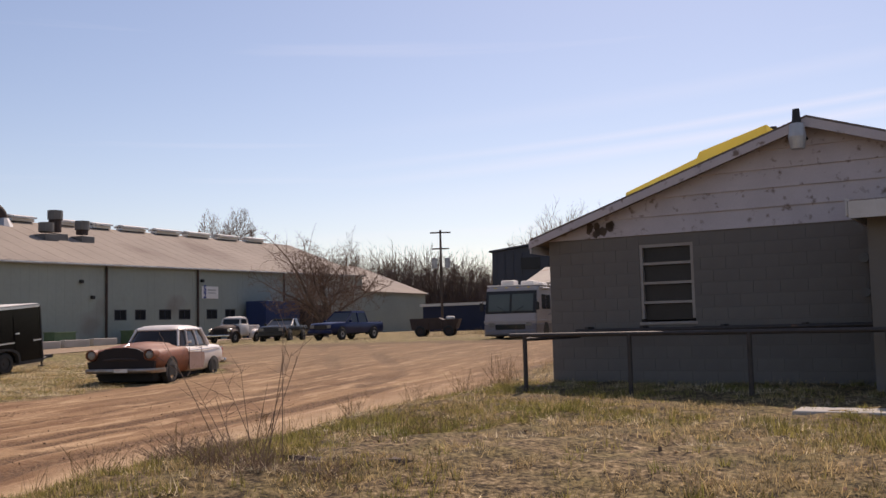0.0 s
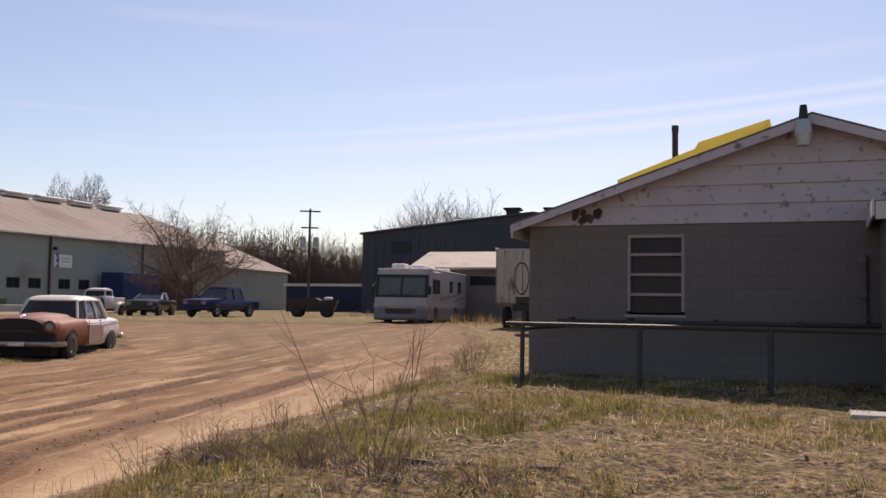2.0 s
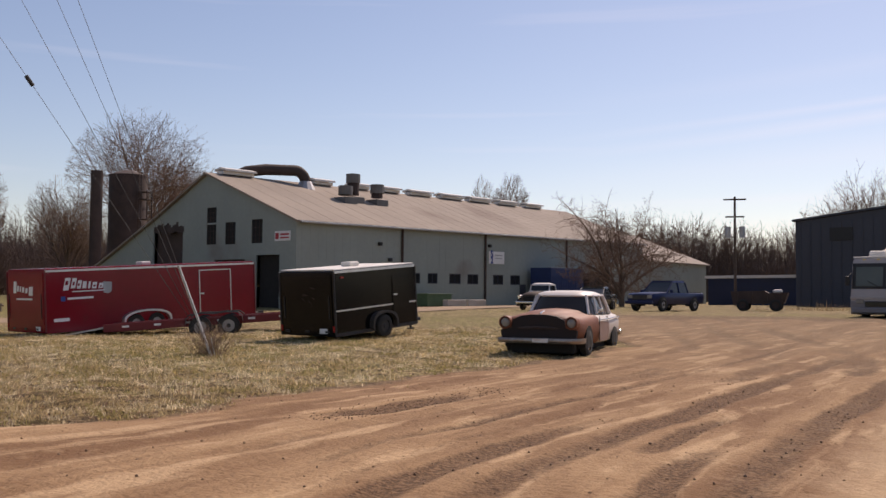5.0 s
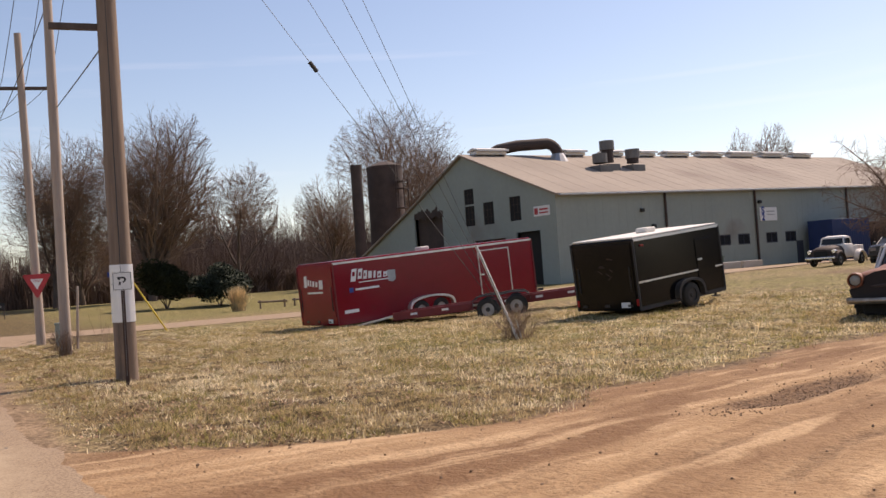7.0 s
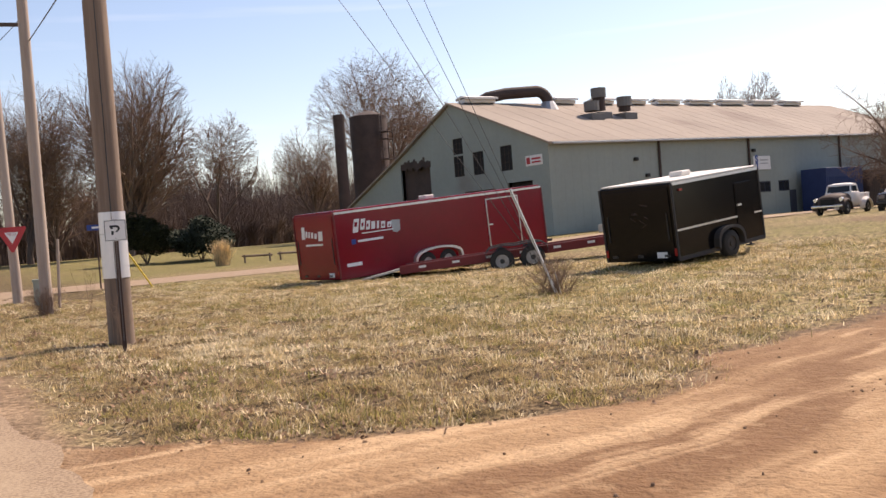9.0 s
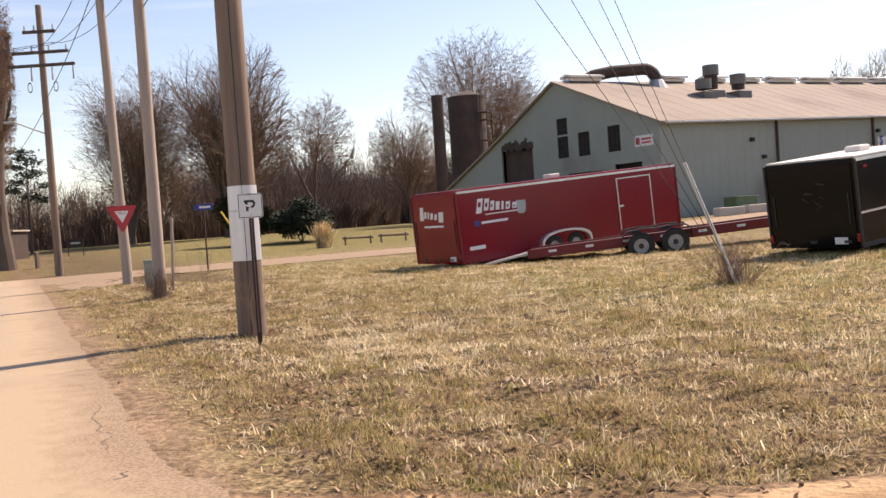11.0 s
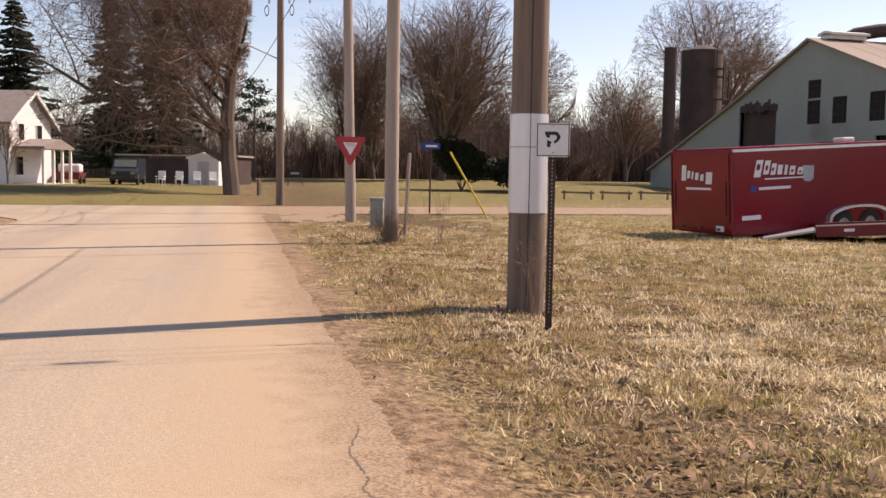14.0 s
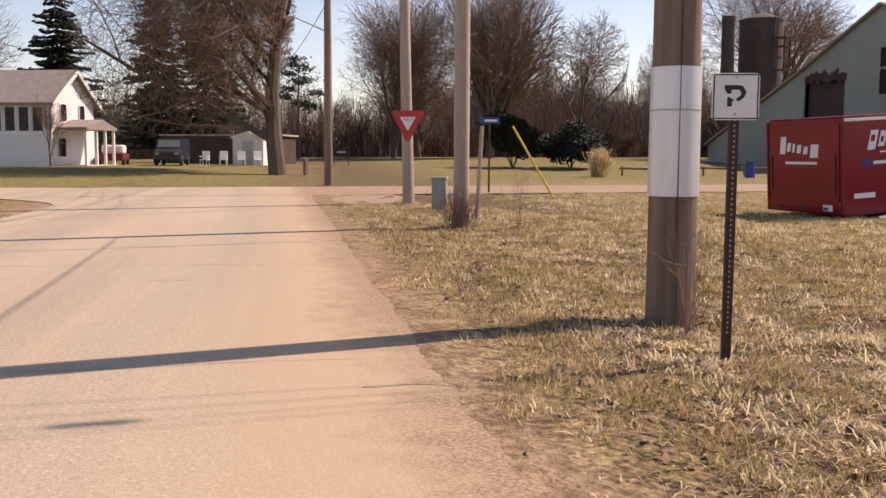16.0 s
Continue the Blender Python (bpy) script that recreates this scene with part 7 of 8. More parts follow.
    plant("near_woods", mid, "leafless brown trees and brush beyond the cross road", M_TWIGFAR)


def conifer(at, h, r, seed, label):
    """A spruce: whorls of drooping boughs of uneven length, each hung with needle sprays."""
    rng = random.Random(seed)
    th = thing("spruce_tree", (at[0], at[1], gz(*at)), 0, label, "tree")
    part("trunk", tube(B(), (0, 0, -0.2), (0, 0, h * 0.97), 0.018 * h, 0.02, 8), M_BARK, th)
    vs, fs = [], []
    z = h * 0.1
    while z < h * 0.985:
        t0 = z / h
        reach = r * (1 - t0) ** 0.85 + 0.15
        for k in range(7):
            a = rng.uniform(0, 6.28)
            L = reach * rng.choice((0.55, 0.75, 0.9, 1.0, 1.0, 1.15)) * rng.uniform(0.85, 1.1)
            lift = rng.uniform(0.0, 0.22)
            ca, sa = math.cos(a), math.sin(a)
            nodes = max(4, int(L / 0.28))
            for j in range(nodes):
                t = (j + 0.6) / nodes
                x, y = ca * L * t, sa * L * t
                zz = z + lift * L * t - 0.42 * L * t * (1 - 0.45 * t) + rng.uniform(-0.06, 0.06)
                for side in (-1, 1):
                    w = 0.5 * L * (1 - t) * 0.35 + 0.2 + 0.15 * rng.random()
                    px, py = -sa * side * w + ca * w * 0.7, ca * side * w + sa * w * 0.7
                    hang = 0.16 + 0.3 * w * rng.random()
                    n = len(vs)
                    vs += [(x - ca * 0.1, y - sa * 0.1, zz + 0.05), (x + ca * 0.14, y + sa * 0.14, zz + 0.02), (x + px, y + py, zz - hang), (x + px * 0.5 - ca * 0.1, y + py * 0.5 - sa * 0.1, zz - hang * 1.2)]
                    fs += [(n, n + 1, n + 2), (n, n + 2, n + 3)]
        z += h * rng.uniform(0.012, 0.028)
    raw_part("foliage", vs, fs, M_CONIFER, th, "dark drooping needle sprays")


def pine_tree(at, h, seed):
    """An open pine: a bare trunk with flat clouds of needles near its top."""
    rng = random.Random(seed)
    th = thing("pine_tree", (at[0], at[1], gz(*at)), 0, "open-crowned dark pine at the edge of the woods", "tree")
    part("trunk", tube(B(), (0, 0, -0.2), (0.2, 0, h * 0.95), 0.22, 0.05, 8), M_BARK, th)
    for i in range(11):
        z = h * (0.5 + 0.48 * i / 10)
        a, reach = i * 2.4, (2.6 * (1.0 - 0.75 * i / 10) + 0.2) * rng.uniform(0.7, 1.1)
        c = Vector((math.cos(a) * reach, math.sin(a) * reach, z + 0.3))
        limb = part("bough", tube(B(), (0.1, 0, z - 0.2), tuple(c), 0.06, 0.02, 5), M_BARK, th)
        vs, fs = [], []
        for k in range(230):
            p = c + Vector((rng.gauss(0, 0.6), rng.gauss(0, 0.6), rng.gauss(0, 0.2)))
            for j in range(3):
                vs.append(tuple(p + Vector((rng.gauss(0, 0.13), rng.gauss(0, 0.13), rng.gauss(0, 0.1)))))
            fs.append((len(vs) - 3, len(vs) - 2, len(vs) - 1))
        raw_part("needles", vs, fs, M_CONIFER, limb)


def leaf_mass(name, at, size, count, leaf, mat, label, category, seed, stems=0, flat=0.5):
    """A shrub crown of many small leaf sprays with gaps, on short stems."""
    rng = random.Random(seed)
    th = thing(name, (at[0], at[1], gz(*at)), rng.uniform(0, 360), label, category)
    lumps = [(rng.uniform(-0.6, 0.6) * size[0], rng.uniform(-0.6, 0.6) * size[1], rng.uniform(0.3, 0.75) * size[2], rng.uniform(0.35, 0.6)) for _ in range(9)]
    vs, fs = [], []
    for i in range(count):
        lx, ly, lz, lr = lumps[i % 9]
        d = Vector((rng.gauss(0, 1), rng.gauss(0, 1), rng.gauss(0, 1))).normalized() * lr * rng.uniform(0.5, 1.05)
        p = Vector((lx + d.x * size[0], ly + d.y * size[1], max(0.05, lz + d.z * size[2] * flat)))
        u = Vector((rng.gauss(0, 1), rng.gauss(0, 1), rng.gauss(0, 0.7))).normalized() * leaf * rng.uniform(0.6, 1.4)
        v = u.orthogonal().normalized() * leaf * 0.4
        n = len(vs)
        vs += [tuple(p - u), tuple(p + v), tuple(p + u), tuple(p - v)]
        fs.append((n, n + 1, n + 2, n + 3))
    raw_part("foliage", vs, fs, mat, th)
    bm = B()
    for k in range(5):
        a = k * 1.3
        tube(bm, (0, 0, -0.1), (size[0] * 0.5 * math.cos(a), size[1] * 0.5 * math.sin(a), size[2] * 0.6), 0.05, 0.02, 6)
    part("stem", bm, M_BARK, th)
    return th


def weed_clump(name, at, height, reach, count, seed, label, mat=None, r=0.006, kids=3):
    """Dry stems fanning up out of one root, each with a few side shoots."""
    rng = random.Random(seed)
    vs, fs = [], []

    def stick(p, q, r0, r1):
        d = (q - p).normalized()
        a = d.orthogonal().normalized()
        b = d.cross(a)
        n = len(vs)
        for c, rr in ((p, r0), (q, r1)):
            for k in range(3):
                t = 2.094 * k
                vs.append(tuple(c + rr * (math.cos(t) * a + math.sin(t) * b)))
        for k in range(3):
            j = (k + 1) % 3
            fs.append((n + k, n + j, n + 3 + j, n + 3 + k))
    for i in range(count):
        a = rng.uniform(0, 6.28)
        h = height * rng.uniform(0.45, 1.0)
        out = reach * rng.random()
        p = Vector((rng.gauss(0, reach * 0.2), rng.gauss(0, reach * 0.2), -0.03))
        q = p + Vector((math.cos(a) * out * 0.45, math.sin(a) * out * 0.45, h * 0.55))
        e = q + Vector((math.cos(a) * out * 0.4, math.sin(a) * out * 0.4, h * 0.45))
        stick(p, q, r, r * 0.75)
        stick(q, e, r * 0.75, r * 0.3)
        for k in range(kids):
            t = rng.uniform(0.2, 0.95)
            s = q.lerp(e, t)
            stick(s, s + Vector((rng.gauss(0, 0.12), rng.gauss(0, 0.12), rng.uniform(0.03, 0.2))) * height, r * 0.45, r * 0.25)
    ob = raw_part(name, vs, fs, mat or M_STEM)
    ob.location = (at[0], at[1], gz(*at))
    return tagged(ob, label, "weeds")


def scatter_grass():
    """Tufts of short flopped blades over the verge and the lawn, thickest beside the street."""
    rng = np.random.default_rng(7)

    def blades(name, tufts, each, area, keep, length, width, mat, label, lay=0.6, spread=0.06, tilt=0.3, bent=False):
        (x0, x1), (y0, y1) = area
        cx, cy = rng.uniform(x0, x1, tufts), rng.uniform(y0, y1, tufts)
        ok = rng.random(tufts) < keep(cx, cy)
        cx, cy = cx[ok], cy[ok]
        k = len(cx)
        home = np.repeat(np.arange(k), each)
        n = len(home)
        wind, grow, wide = rng.uniform(0, 2 * np.pi, k)[home], (rng.uniform(0.45, 1.0, k) ** 1.3 * 1.5)[home], (spread * rng.uniform(0.5, 1.5, k))[home]
        x, y = cx[home] + rng.normal(0, 1, n) * wide, cy[home] + rng.normal(0, 1, n) * wide
        z = surface_z(x, y)
        L = length * grow * rng.uniform(0.5, 1.3, n)
        a = wind + rng.normal(0, 1.5, n)
        t = np.clip(rng.normal(lay, tilt, n), 0.05, 1.45)
        dx, dy, dz = np.cos(a) * np.sin(t) * L, np.sin(a) * np.sin(t) * L, np.cos(t) * L
        w = width * rng.uniform(0.6, 1.4, n)
        px, py = -np.sin(a) * w, np.cos(a) * w
        low = np.stack((x - px, y - py, z - 0.01), -1), np.stack((x + px, y + py, z - 0.01), -1)
        tip = np.stack((x + dx, y + dy, z + dz * (0.85 if bent else 1.0)), -1)
        if bent:
            mid = np.stack((x + dx * 0.5, y + dy * 0.5, z + dz * 0.6 + 0.06 * L), -1)
            side = np.stack((px, py, 0 * px), -1) * 0.8
            v = np.stack((*low, mid + side, mid - side, tip), 1)
            corners = ((0, 1, 2), (0, 2, 3), (3, 2, 4))
        else:
            v = np.stack((*low, tip), 1)
            corners = ((0, 1, 2),)
        base = np.arange(n)[:, None] * v.shape[1]
        tri = np.concatenate([base + c for c in corners], 1).reshape(-1, 3)
        me = bpy.data.meshes.new(name)
        me.vertices.add(v.shape[0] * v.shape[1])
        me.vertices.foreach_set("co", v.reshape(-1))
        me.loops.add(len(tri) * 3)
        me.loops.foreach_set("vertex_index", tri.reshape(-1))
        me.polygons.add(len(tri))
        me.polygons.foreach_set("loop_start", np.arange(0, len(tri) * 3, 3))
        me.update(calc_edges=True)
        me.materials.append(mat)
        tagged(new(name, me), label, "grass", kind="stuff")

    def verge(lo, hi, seed, cover):
        """Grass between two distances from the street, in drifts; cover from 0 to 1."""
        def keep(x, y):
            a, b = road_side(x, y)
            edge = step(a + 0.35 * wander(x, y, 2.1) + 0.2 * wander(x, y, 5.0), 0.1, 0.9) * step(b, 0.3, 1.2)
            zone = edge * step(a, lo - 1.0, lo + 1.0) * (1 - step(a, hi - 1.5, hi + 1.5)) * (1 - dirt_mask(x, y)) ** 2
            drift = 0.5 * wander(x, y, 0.9, seed) + 0.8 * wander(x, y, 3.1, seed + 3) + 0.8 * wander(x, y, 8.3, seed + 1)
            return zone * np.clip(step(drift, 0.9 - 2.0 * cover, 1.5 - 2.0 * cover) + 0.12 * cover, 0, 1)
        return keep

    near, field = ((-37, -8.5), (10.5, 27)), ((-38, -8), (12, 34))
    blades("dry_grass", 90000, 13, near, verge(0, 6.5, 2.0, 0.62), 0.08, 0.0036, M_STRAW, "tufted dry straw-coloured grass of the verge", 1.05, 0.05)
    blades("pale_grass", 46000, 9, near, verge(0.6, 7.0, 5.0, 0.45), 0.09, 0.004, M_STRAWPALE, "bleached tufts of dead grass on the verge", 1.2, 0.06, 0.35, True)
    blades("green_grass", 40000, 9, near, verge(0.8, 7.0, 9.0, 0.38), 0.08, 0.0038, M_GREENBLADE, "short new green grass among the dead blades", 1.0, 0.05, 0.35, True)
    blades("flattened_grass", 50000, 9, near, verge(0.2, 6.0, 12.0, 0.5), 0.11, 0.0028, M_STRAW, "long dead blades lying flat on the verge", 1.35, 0.1, 0.12)
    blades("field_grass", 26000, 14, field, verge(6, 21, 3.0, 0.5), 0.1, 0.006, M_STRAW, "tufts of dry grass over the field", 0.9, 0.1)
    blades("pale_field_grass", 34000, 13, field, verge(6, 21, 7.0, 0.42), 0.1, 0.006, M_STRAWPALE, "bleached tufts of grass over the field", 1.0, 0.1)
    blades("green_field_grass", 26000, 13, field, verge(6, 21, 10.0, 0.35), 0.08, 0.006, M_GREENBLADE, "olive tufts of grass over the field", 0.7, 0.1)

    def heap(x, y):
        a, b = road_side(x, y)
        d = ((x + 18.3) / 2.4) ** 2 + ((y - 15.9) / 1.4) ** 2
        return np.exp(-d) * (0.1 + 0.9 * (wander(x, y, 2.2, 3.0) + 0.6 * wander(x, y, 5.1, 1.0) > -0.1)) * step(a, 1.0, 2.0)
    blades("matted_straw", 9000, 20, ((-24, -13), (12, 20)), heap, 0.11, 0.0042, M_BLEACH, "flattened pale straw about the sign post", 1.3, 0.08, 0.25, True)

    def lawn(seed, cover):
        def keep(x, y):
            drift = wander(x, y, 0.9, seed) + 0.7 * wander(x, y, 2.5, seed + 2) + 0.5 * wander(x, y, 6.3, seed)
            return step(x - lawn_edge(y), -0.2, 0.8) * (1 - step(y, 16, 19)) * np.clip(step(drift, 0.9 - 2 * cover, 1.5 - 2 * cover) + 0.1 * cover, 0, 1)
        return keep
    yard = ((-4, 7), (5.2, 17))
    blades("lawn_grass", 7500, 24, yard, lawn(2.0, 0.45), 0.08, 0.0042, M_GREENBLADE, "patchy green lawn by the block house", 0.65)
    blades("dead_lawn_grass", 5500, 22, yard, lawn(6.0, 0.55), 0.08, 0.004, M_STRAW, "dry dead grass in the lawn by the block house", 0.95)
    blades("pale_lawn_grass", 3000, 20, yard, lawn(9.0, 0.35), 0.08, 0.004, M_STRAWPALE, "bleached grass in the lawn by the block house", 1.05)

    def rim(x, y):
        d = x - lawn_edge(y)
        return np.exp(-((d - 0.3) / 0.6) ** 2) * (0.4 + 0.6 * (wander(x, y, 2.3, 1.0) > 0.0))
    blades("rank_grass", 2600, 12, ((-4.6, 5), (6.5, 30)), rim, 0.2, 0.0032, M_STRAWTALL, "rank dry grass along the lip of the drive", 0.45, 0.09)

    def far_rank(x, y):
        return np.clip(0.8 * np.exp(-((y - 48.5 - 0.2 * x) / 3.5) ** 2) * step(x, 2, 6) + 0.5 * np.exp(-((y - 73) / 3) ** 2) * step(x, -3, 0), 0, 1) * (0.4 + 0.6 * (wander(x, y, 1.1, 1.0) > -0.2))
    blades("tall_dry_grass", 3600, 9, ((-4, 22), (42, 80)), far_rank, 0.45, 0.011, M_STRAWTALL, "tall dry tan grass about the parked vehicles", 0.3, 0.2)

    def grass_floor(x, y):
        a, b = road_side(x, y)
        return step(a, 0.4, 1.2) * (1 - dirt_mask(x, y)) * (0.25 + 0.75 * (0.6 * wander(x, y, 1.7, 4.0) + 0.7 * wander(x, y, 5.0, 1.0) > -0.15)) * np.exp(-np.clip(a - 1.5, 0, None) / 3.0)
    blades("leaf_litter", 52000, 2, ((-34, -9), (10.5, 26)), grass_floor, 0.055, 0.016, M_LEAF, "brown and tan fallen leaves lying in the verge", 1.2, 0.15, 0.3, True)
    blades("lawn_litter", 500, 2, yard, lawn(3.0, 0.6), 0.05, 0.014, M_LEAF, "brown and tan fallen leaves lying in the lawn", 1.2, 0.15, 0.3, True)


M_STRAWTALL = blade_material("tan_rank_grass", (0.42, 0.3, 0.17), (0.28, 0.195, 0.105))
M_LEAF = blade_material("brown_fallen_leaf", (0.4, 0.27, 0.18), (0.24, 0.14, 0.085), 0.2)
M_CLOD = material("damp_earth_clod", (0.16, 0.095, 0.055), (0.3, 0.19, 0.115), 0.9, scale=6)
M_ROADLINE = material("dark_tar_and_wire_shadow", (0.1, 0.075, 0.058), (0.16, 0.12, 0.09), 0.7, scale=4)


def clods():
    """Crumbs of earth and small stones, thickest in the turned-up ruts."""
    rng = random.Random(9)
    spots = []
    while len(spots) < 420:
        y = rng.uniform(13.3, 17.6)
        x = -10.05 + 0.396 * math.log1p(math.exp((y - 11) / 1.2)) + rng.gauss(0, 0.2)
        spots.append((x, y, rng.uniform(0.006, 0.016)))
    tries = np.array([(rng.uniform(-15, -1.5), rng.uniform(8, 22)) for _ in range(9000)])
    soil, (cut, dark) = dirt_mask(tries[:, 0], tries[:, 1]), rut_depth(tries[:, 0], tries[:, 1])
    for (x, y), m, k in zip(tries, soil, dark):
        if m > 0.5 and rng.random() < 0.06 + 0.5 * k:
            spots.append((x, y, 0.005 + 0.017 * rng.random() ** 2))
    bm = bmesh.new()
    bmesh.ops.create_icosphere(bm, subdivisions=1, radius=1.0)
    unit, tri = np.array([v.co[:] for v in bm.verts]), np.array([[v.index for v in f.verts] for f in bm.faces])
    bm.free()
    vs, fs = [], []
    for k, (x, y, r) in enumerate(spots):
        m = np.array(Euler((rng.random() * 6, rng.random() * 6, rng.random() * 6)).to_matrix() @ Matrix.Diagonal((r, r * rng.uniform(0.6, 1), r * rng.uniform(0.4, 0.7))))
        vs.append(unit @ m.T + np.array((x, y, float(surface_z(np.array(x), np.array(y))) + r * 0.15)))
        fs.append(tri + k * len(unit))
    ob = raw_part("earth_clods", np.concatenate(vs).tolist(), np.concatenate(fs).tolist(), M_CLOD)
    tagged(ob, "damp dark clods and stones in the dirt drive", "stones", kind="stuff")


def road_marks():
    """Tar seams over the cracks of the street, and power-line shadows as strips."""
    rng = random.Random(5)
    for (ax, ay), (bx, by), w in ROAD_LINES:
        pts = []
        n = 26
        d = Vector((bx - ax, by - ay)).normalized()
        nrm = Vector((-d.y, d.x))
        bm = B()
        prev = None
        for i in range(n + 1):
            t = i / n
            off = 0.03 * math.sin(7 * t + ax) + rng.gauss(0, 0.006)
            c = Vector((ax + (bx - ax) * t, ay + (by - ay) * t)) + nrm * off
            h = w * rng.uniform(0.5, 1.3)
            zz = 0.021
            row = [bm.verts.new((c.x + nrm.x * s * h, c.y + nrm.y * s * h, gz(c.x, c.y) + zz)) for s in (-1, 1)]
            if prev:
                bm.faces.new((prev[0], row[0], row[1], prev[1]))
            prev = row
        for f in bm.faces:
            f.normal_update()
            if f.normal.z < 0:
                f.normal_flip()
        tagged(part("tar_seam", bm, M_ROADLINE), "dark strip for tar-sealed cracks and painted power-line shadows", "road crack", "tar seams", "structure")


# ends and half width of each tar line and painted wire shadow
ROAD_LINES = [((-30.3, 12.9), (-28.45, 18.6), 0.028), ((-36.0, 15.2), (-37.0, 24.6), 0.03), ((-28.4, 13.2), (-25.9, 16.7), 0.008), ((-22.6, 11.3), (-21.2, 13.7), 0.004),
       ((-18.18, 12.14), (-17.46, 11.6), 0.006), ((-17.42, 11.58), (-17.02, 11.39), 0.007), ((-16.98, 11.36), (-16.63, 11.05), 0.006), ((-15.95, 10.74), (-15.85, 10.57), 0.012), ((-25.8, 14.35), (-25.6, 14.7), 0.018), ((-20.58, 13.25), (-20.16, 13.78), 0.009)]


def white_house():
    """Two-storey white house with a gable towards the street. x runs along the gable, y along its length."""
    th = thing("white_house", (-78.6, 32.0, 0.5), 131.0, "two-storey white clapboard house with a grey shingle roof", "house")
    W, D, H, P = 5.6, 12.0, 4.2, 6.2
    bm = B()
    prism(bm, [(0, -0.3), (W, -0.3), (W, H), (W / 2, P), (0, H)], 0, D, "y")
    part("wall", bm, M_HOUSEW, th)
    for s, x0, x1 in ((0, -0.45, W / 2), (1, W + 0.45, W / 2)):
        z0 = H - 0.45 * (P - H) / (W / 2)
        bm = B()
        prism(bm, [(x0, z0), (x1, P), (x1, P + 0.16), (x0, z0 + 0.16)], -0.4, D + 0.3, "y")
        r = part("roof_slope", bm, M_HOUSEROOF, th)
        bm = B()
        prism(bm, [(x0, z0 - 0.16), (x1, P - 0.16), (x1, P + 0.14), (x0, z0 + 0.14)], -0.45, -0.4, "y")
        part("barge_board", bm, M_SIGNW, r)
    for x, z, w, h in ((1.5, 2.9, 0.7, 1.1), (3.9, 3.0, 0.7, 1.0), (1.2, 0.6, 0.9, 1.2)):
        win = part("window", box(B(), (x, -0.02, z + h / 2), (w, 0.06, h)), M_GLASS, th)
        part("window_frame", frame_ring(w + 0.16, h + 0.16, 0.08, (x, -0.06, z + h / 2)), M_SIGNW, win)
    for i in range(7):
        y = 0.9 + i * 0.95
        win = part("window", box(B(), (-0.02, y, 3.0), (0.06, 0.62, 1.5)), M_WINDARK, th)
        part("window_frame", box(box(B(), (-0.05, y - 0.38, 3.0), (0.06, 0.08, 1.6)), (-0.05, y + 0.38, 3.0), (0.06, 0.08, 1.6)), M_SIGNW, win)
    part("band", box(B(), (-0.03, D / 2, 2.1), (0.06, D, 0.2)), M_SIGNW, th)
    # porch
    bm = B()
    prism(bm, [(0.4, 2.35), (4.6, 2.35), (4.6, 2.5), (2.6, 3.05), (0.4, 2.5)], -2.2, 0.0, "y")
    part("porch_roof", bm, M_HOUSEROOF, th)
    for x in (0.6, 2.0, 3.2, 4.4):
        part("porch_post", box(B(), (x, -2.0, 1.0), (0.16, 0.16, 2.7)), M_SIGNW, th)
    part("porch_floor", box(B(), (2.5, -1.1, -0.05), (4.4, 2.2, 0.2)), M_CONCRETE, th)


M_HOUSEW = material("white_clapboard", (0.78, 0.76, 0.74), (0.68, 0.66, 0.65), 0.6, scale=1, fine=9, stretch=(0.1, 0.1, 3), bump=0.2)
M_HOUSEROOF = material("grey_brown_shingle", (0.3, 0.25, 0.22), (0.22, 0.185, 0.165), 0.9, scale=2)
M_VAN = material("dark_navy_van", (0.03, 0.035, 0.05), (0.02, 0.025, 0.035), 0.3, bump=0)


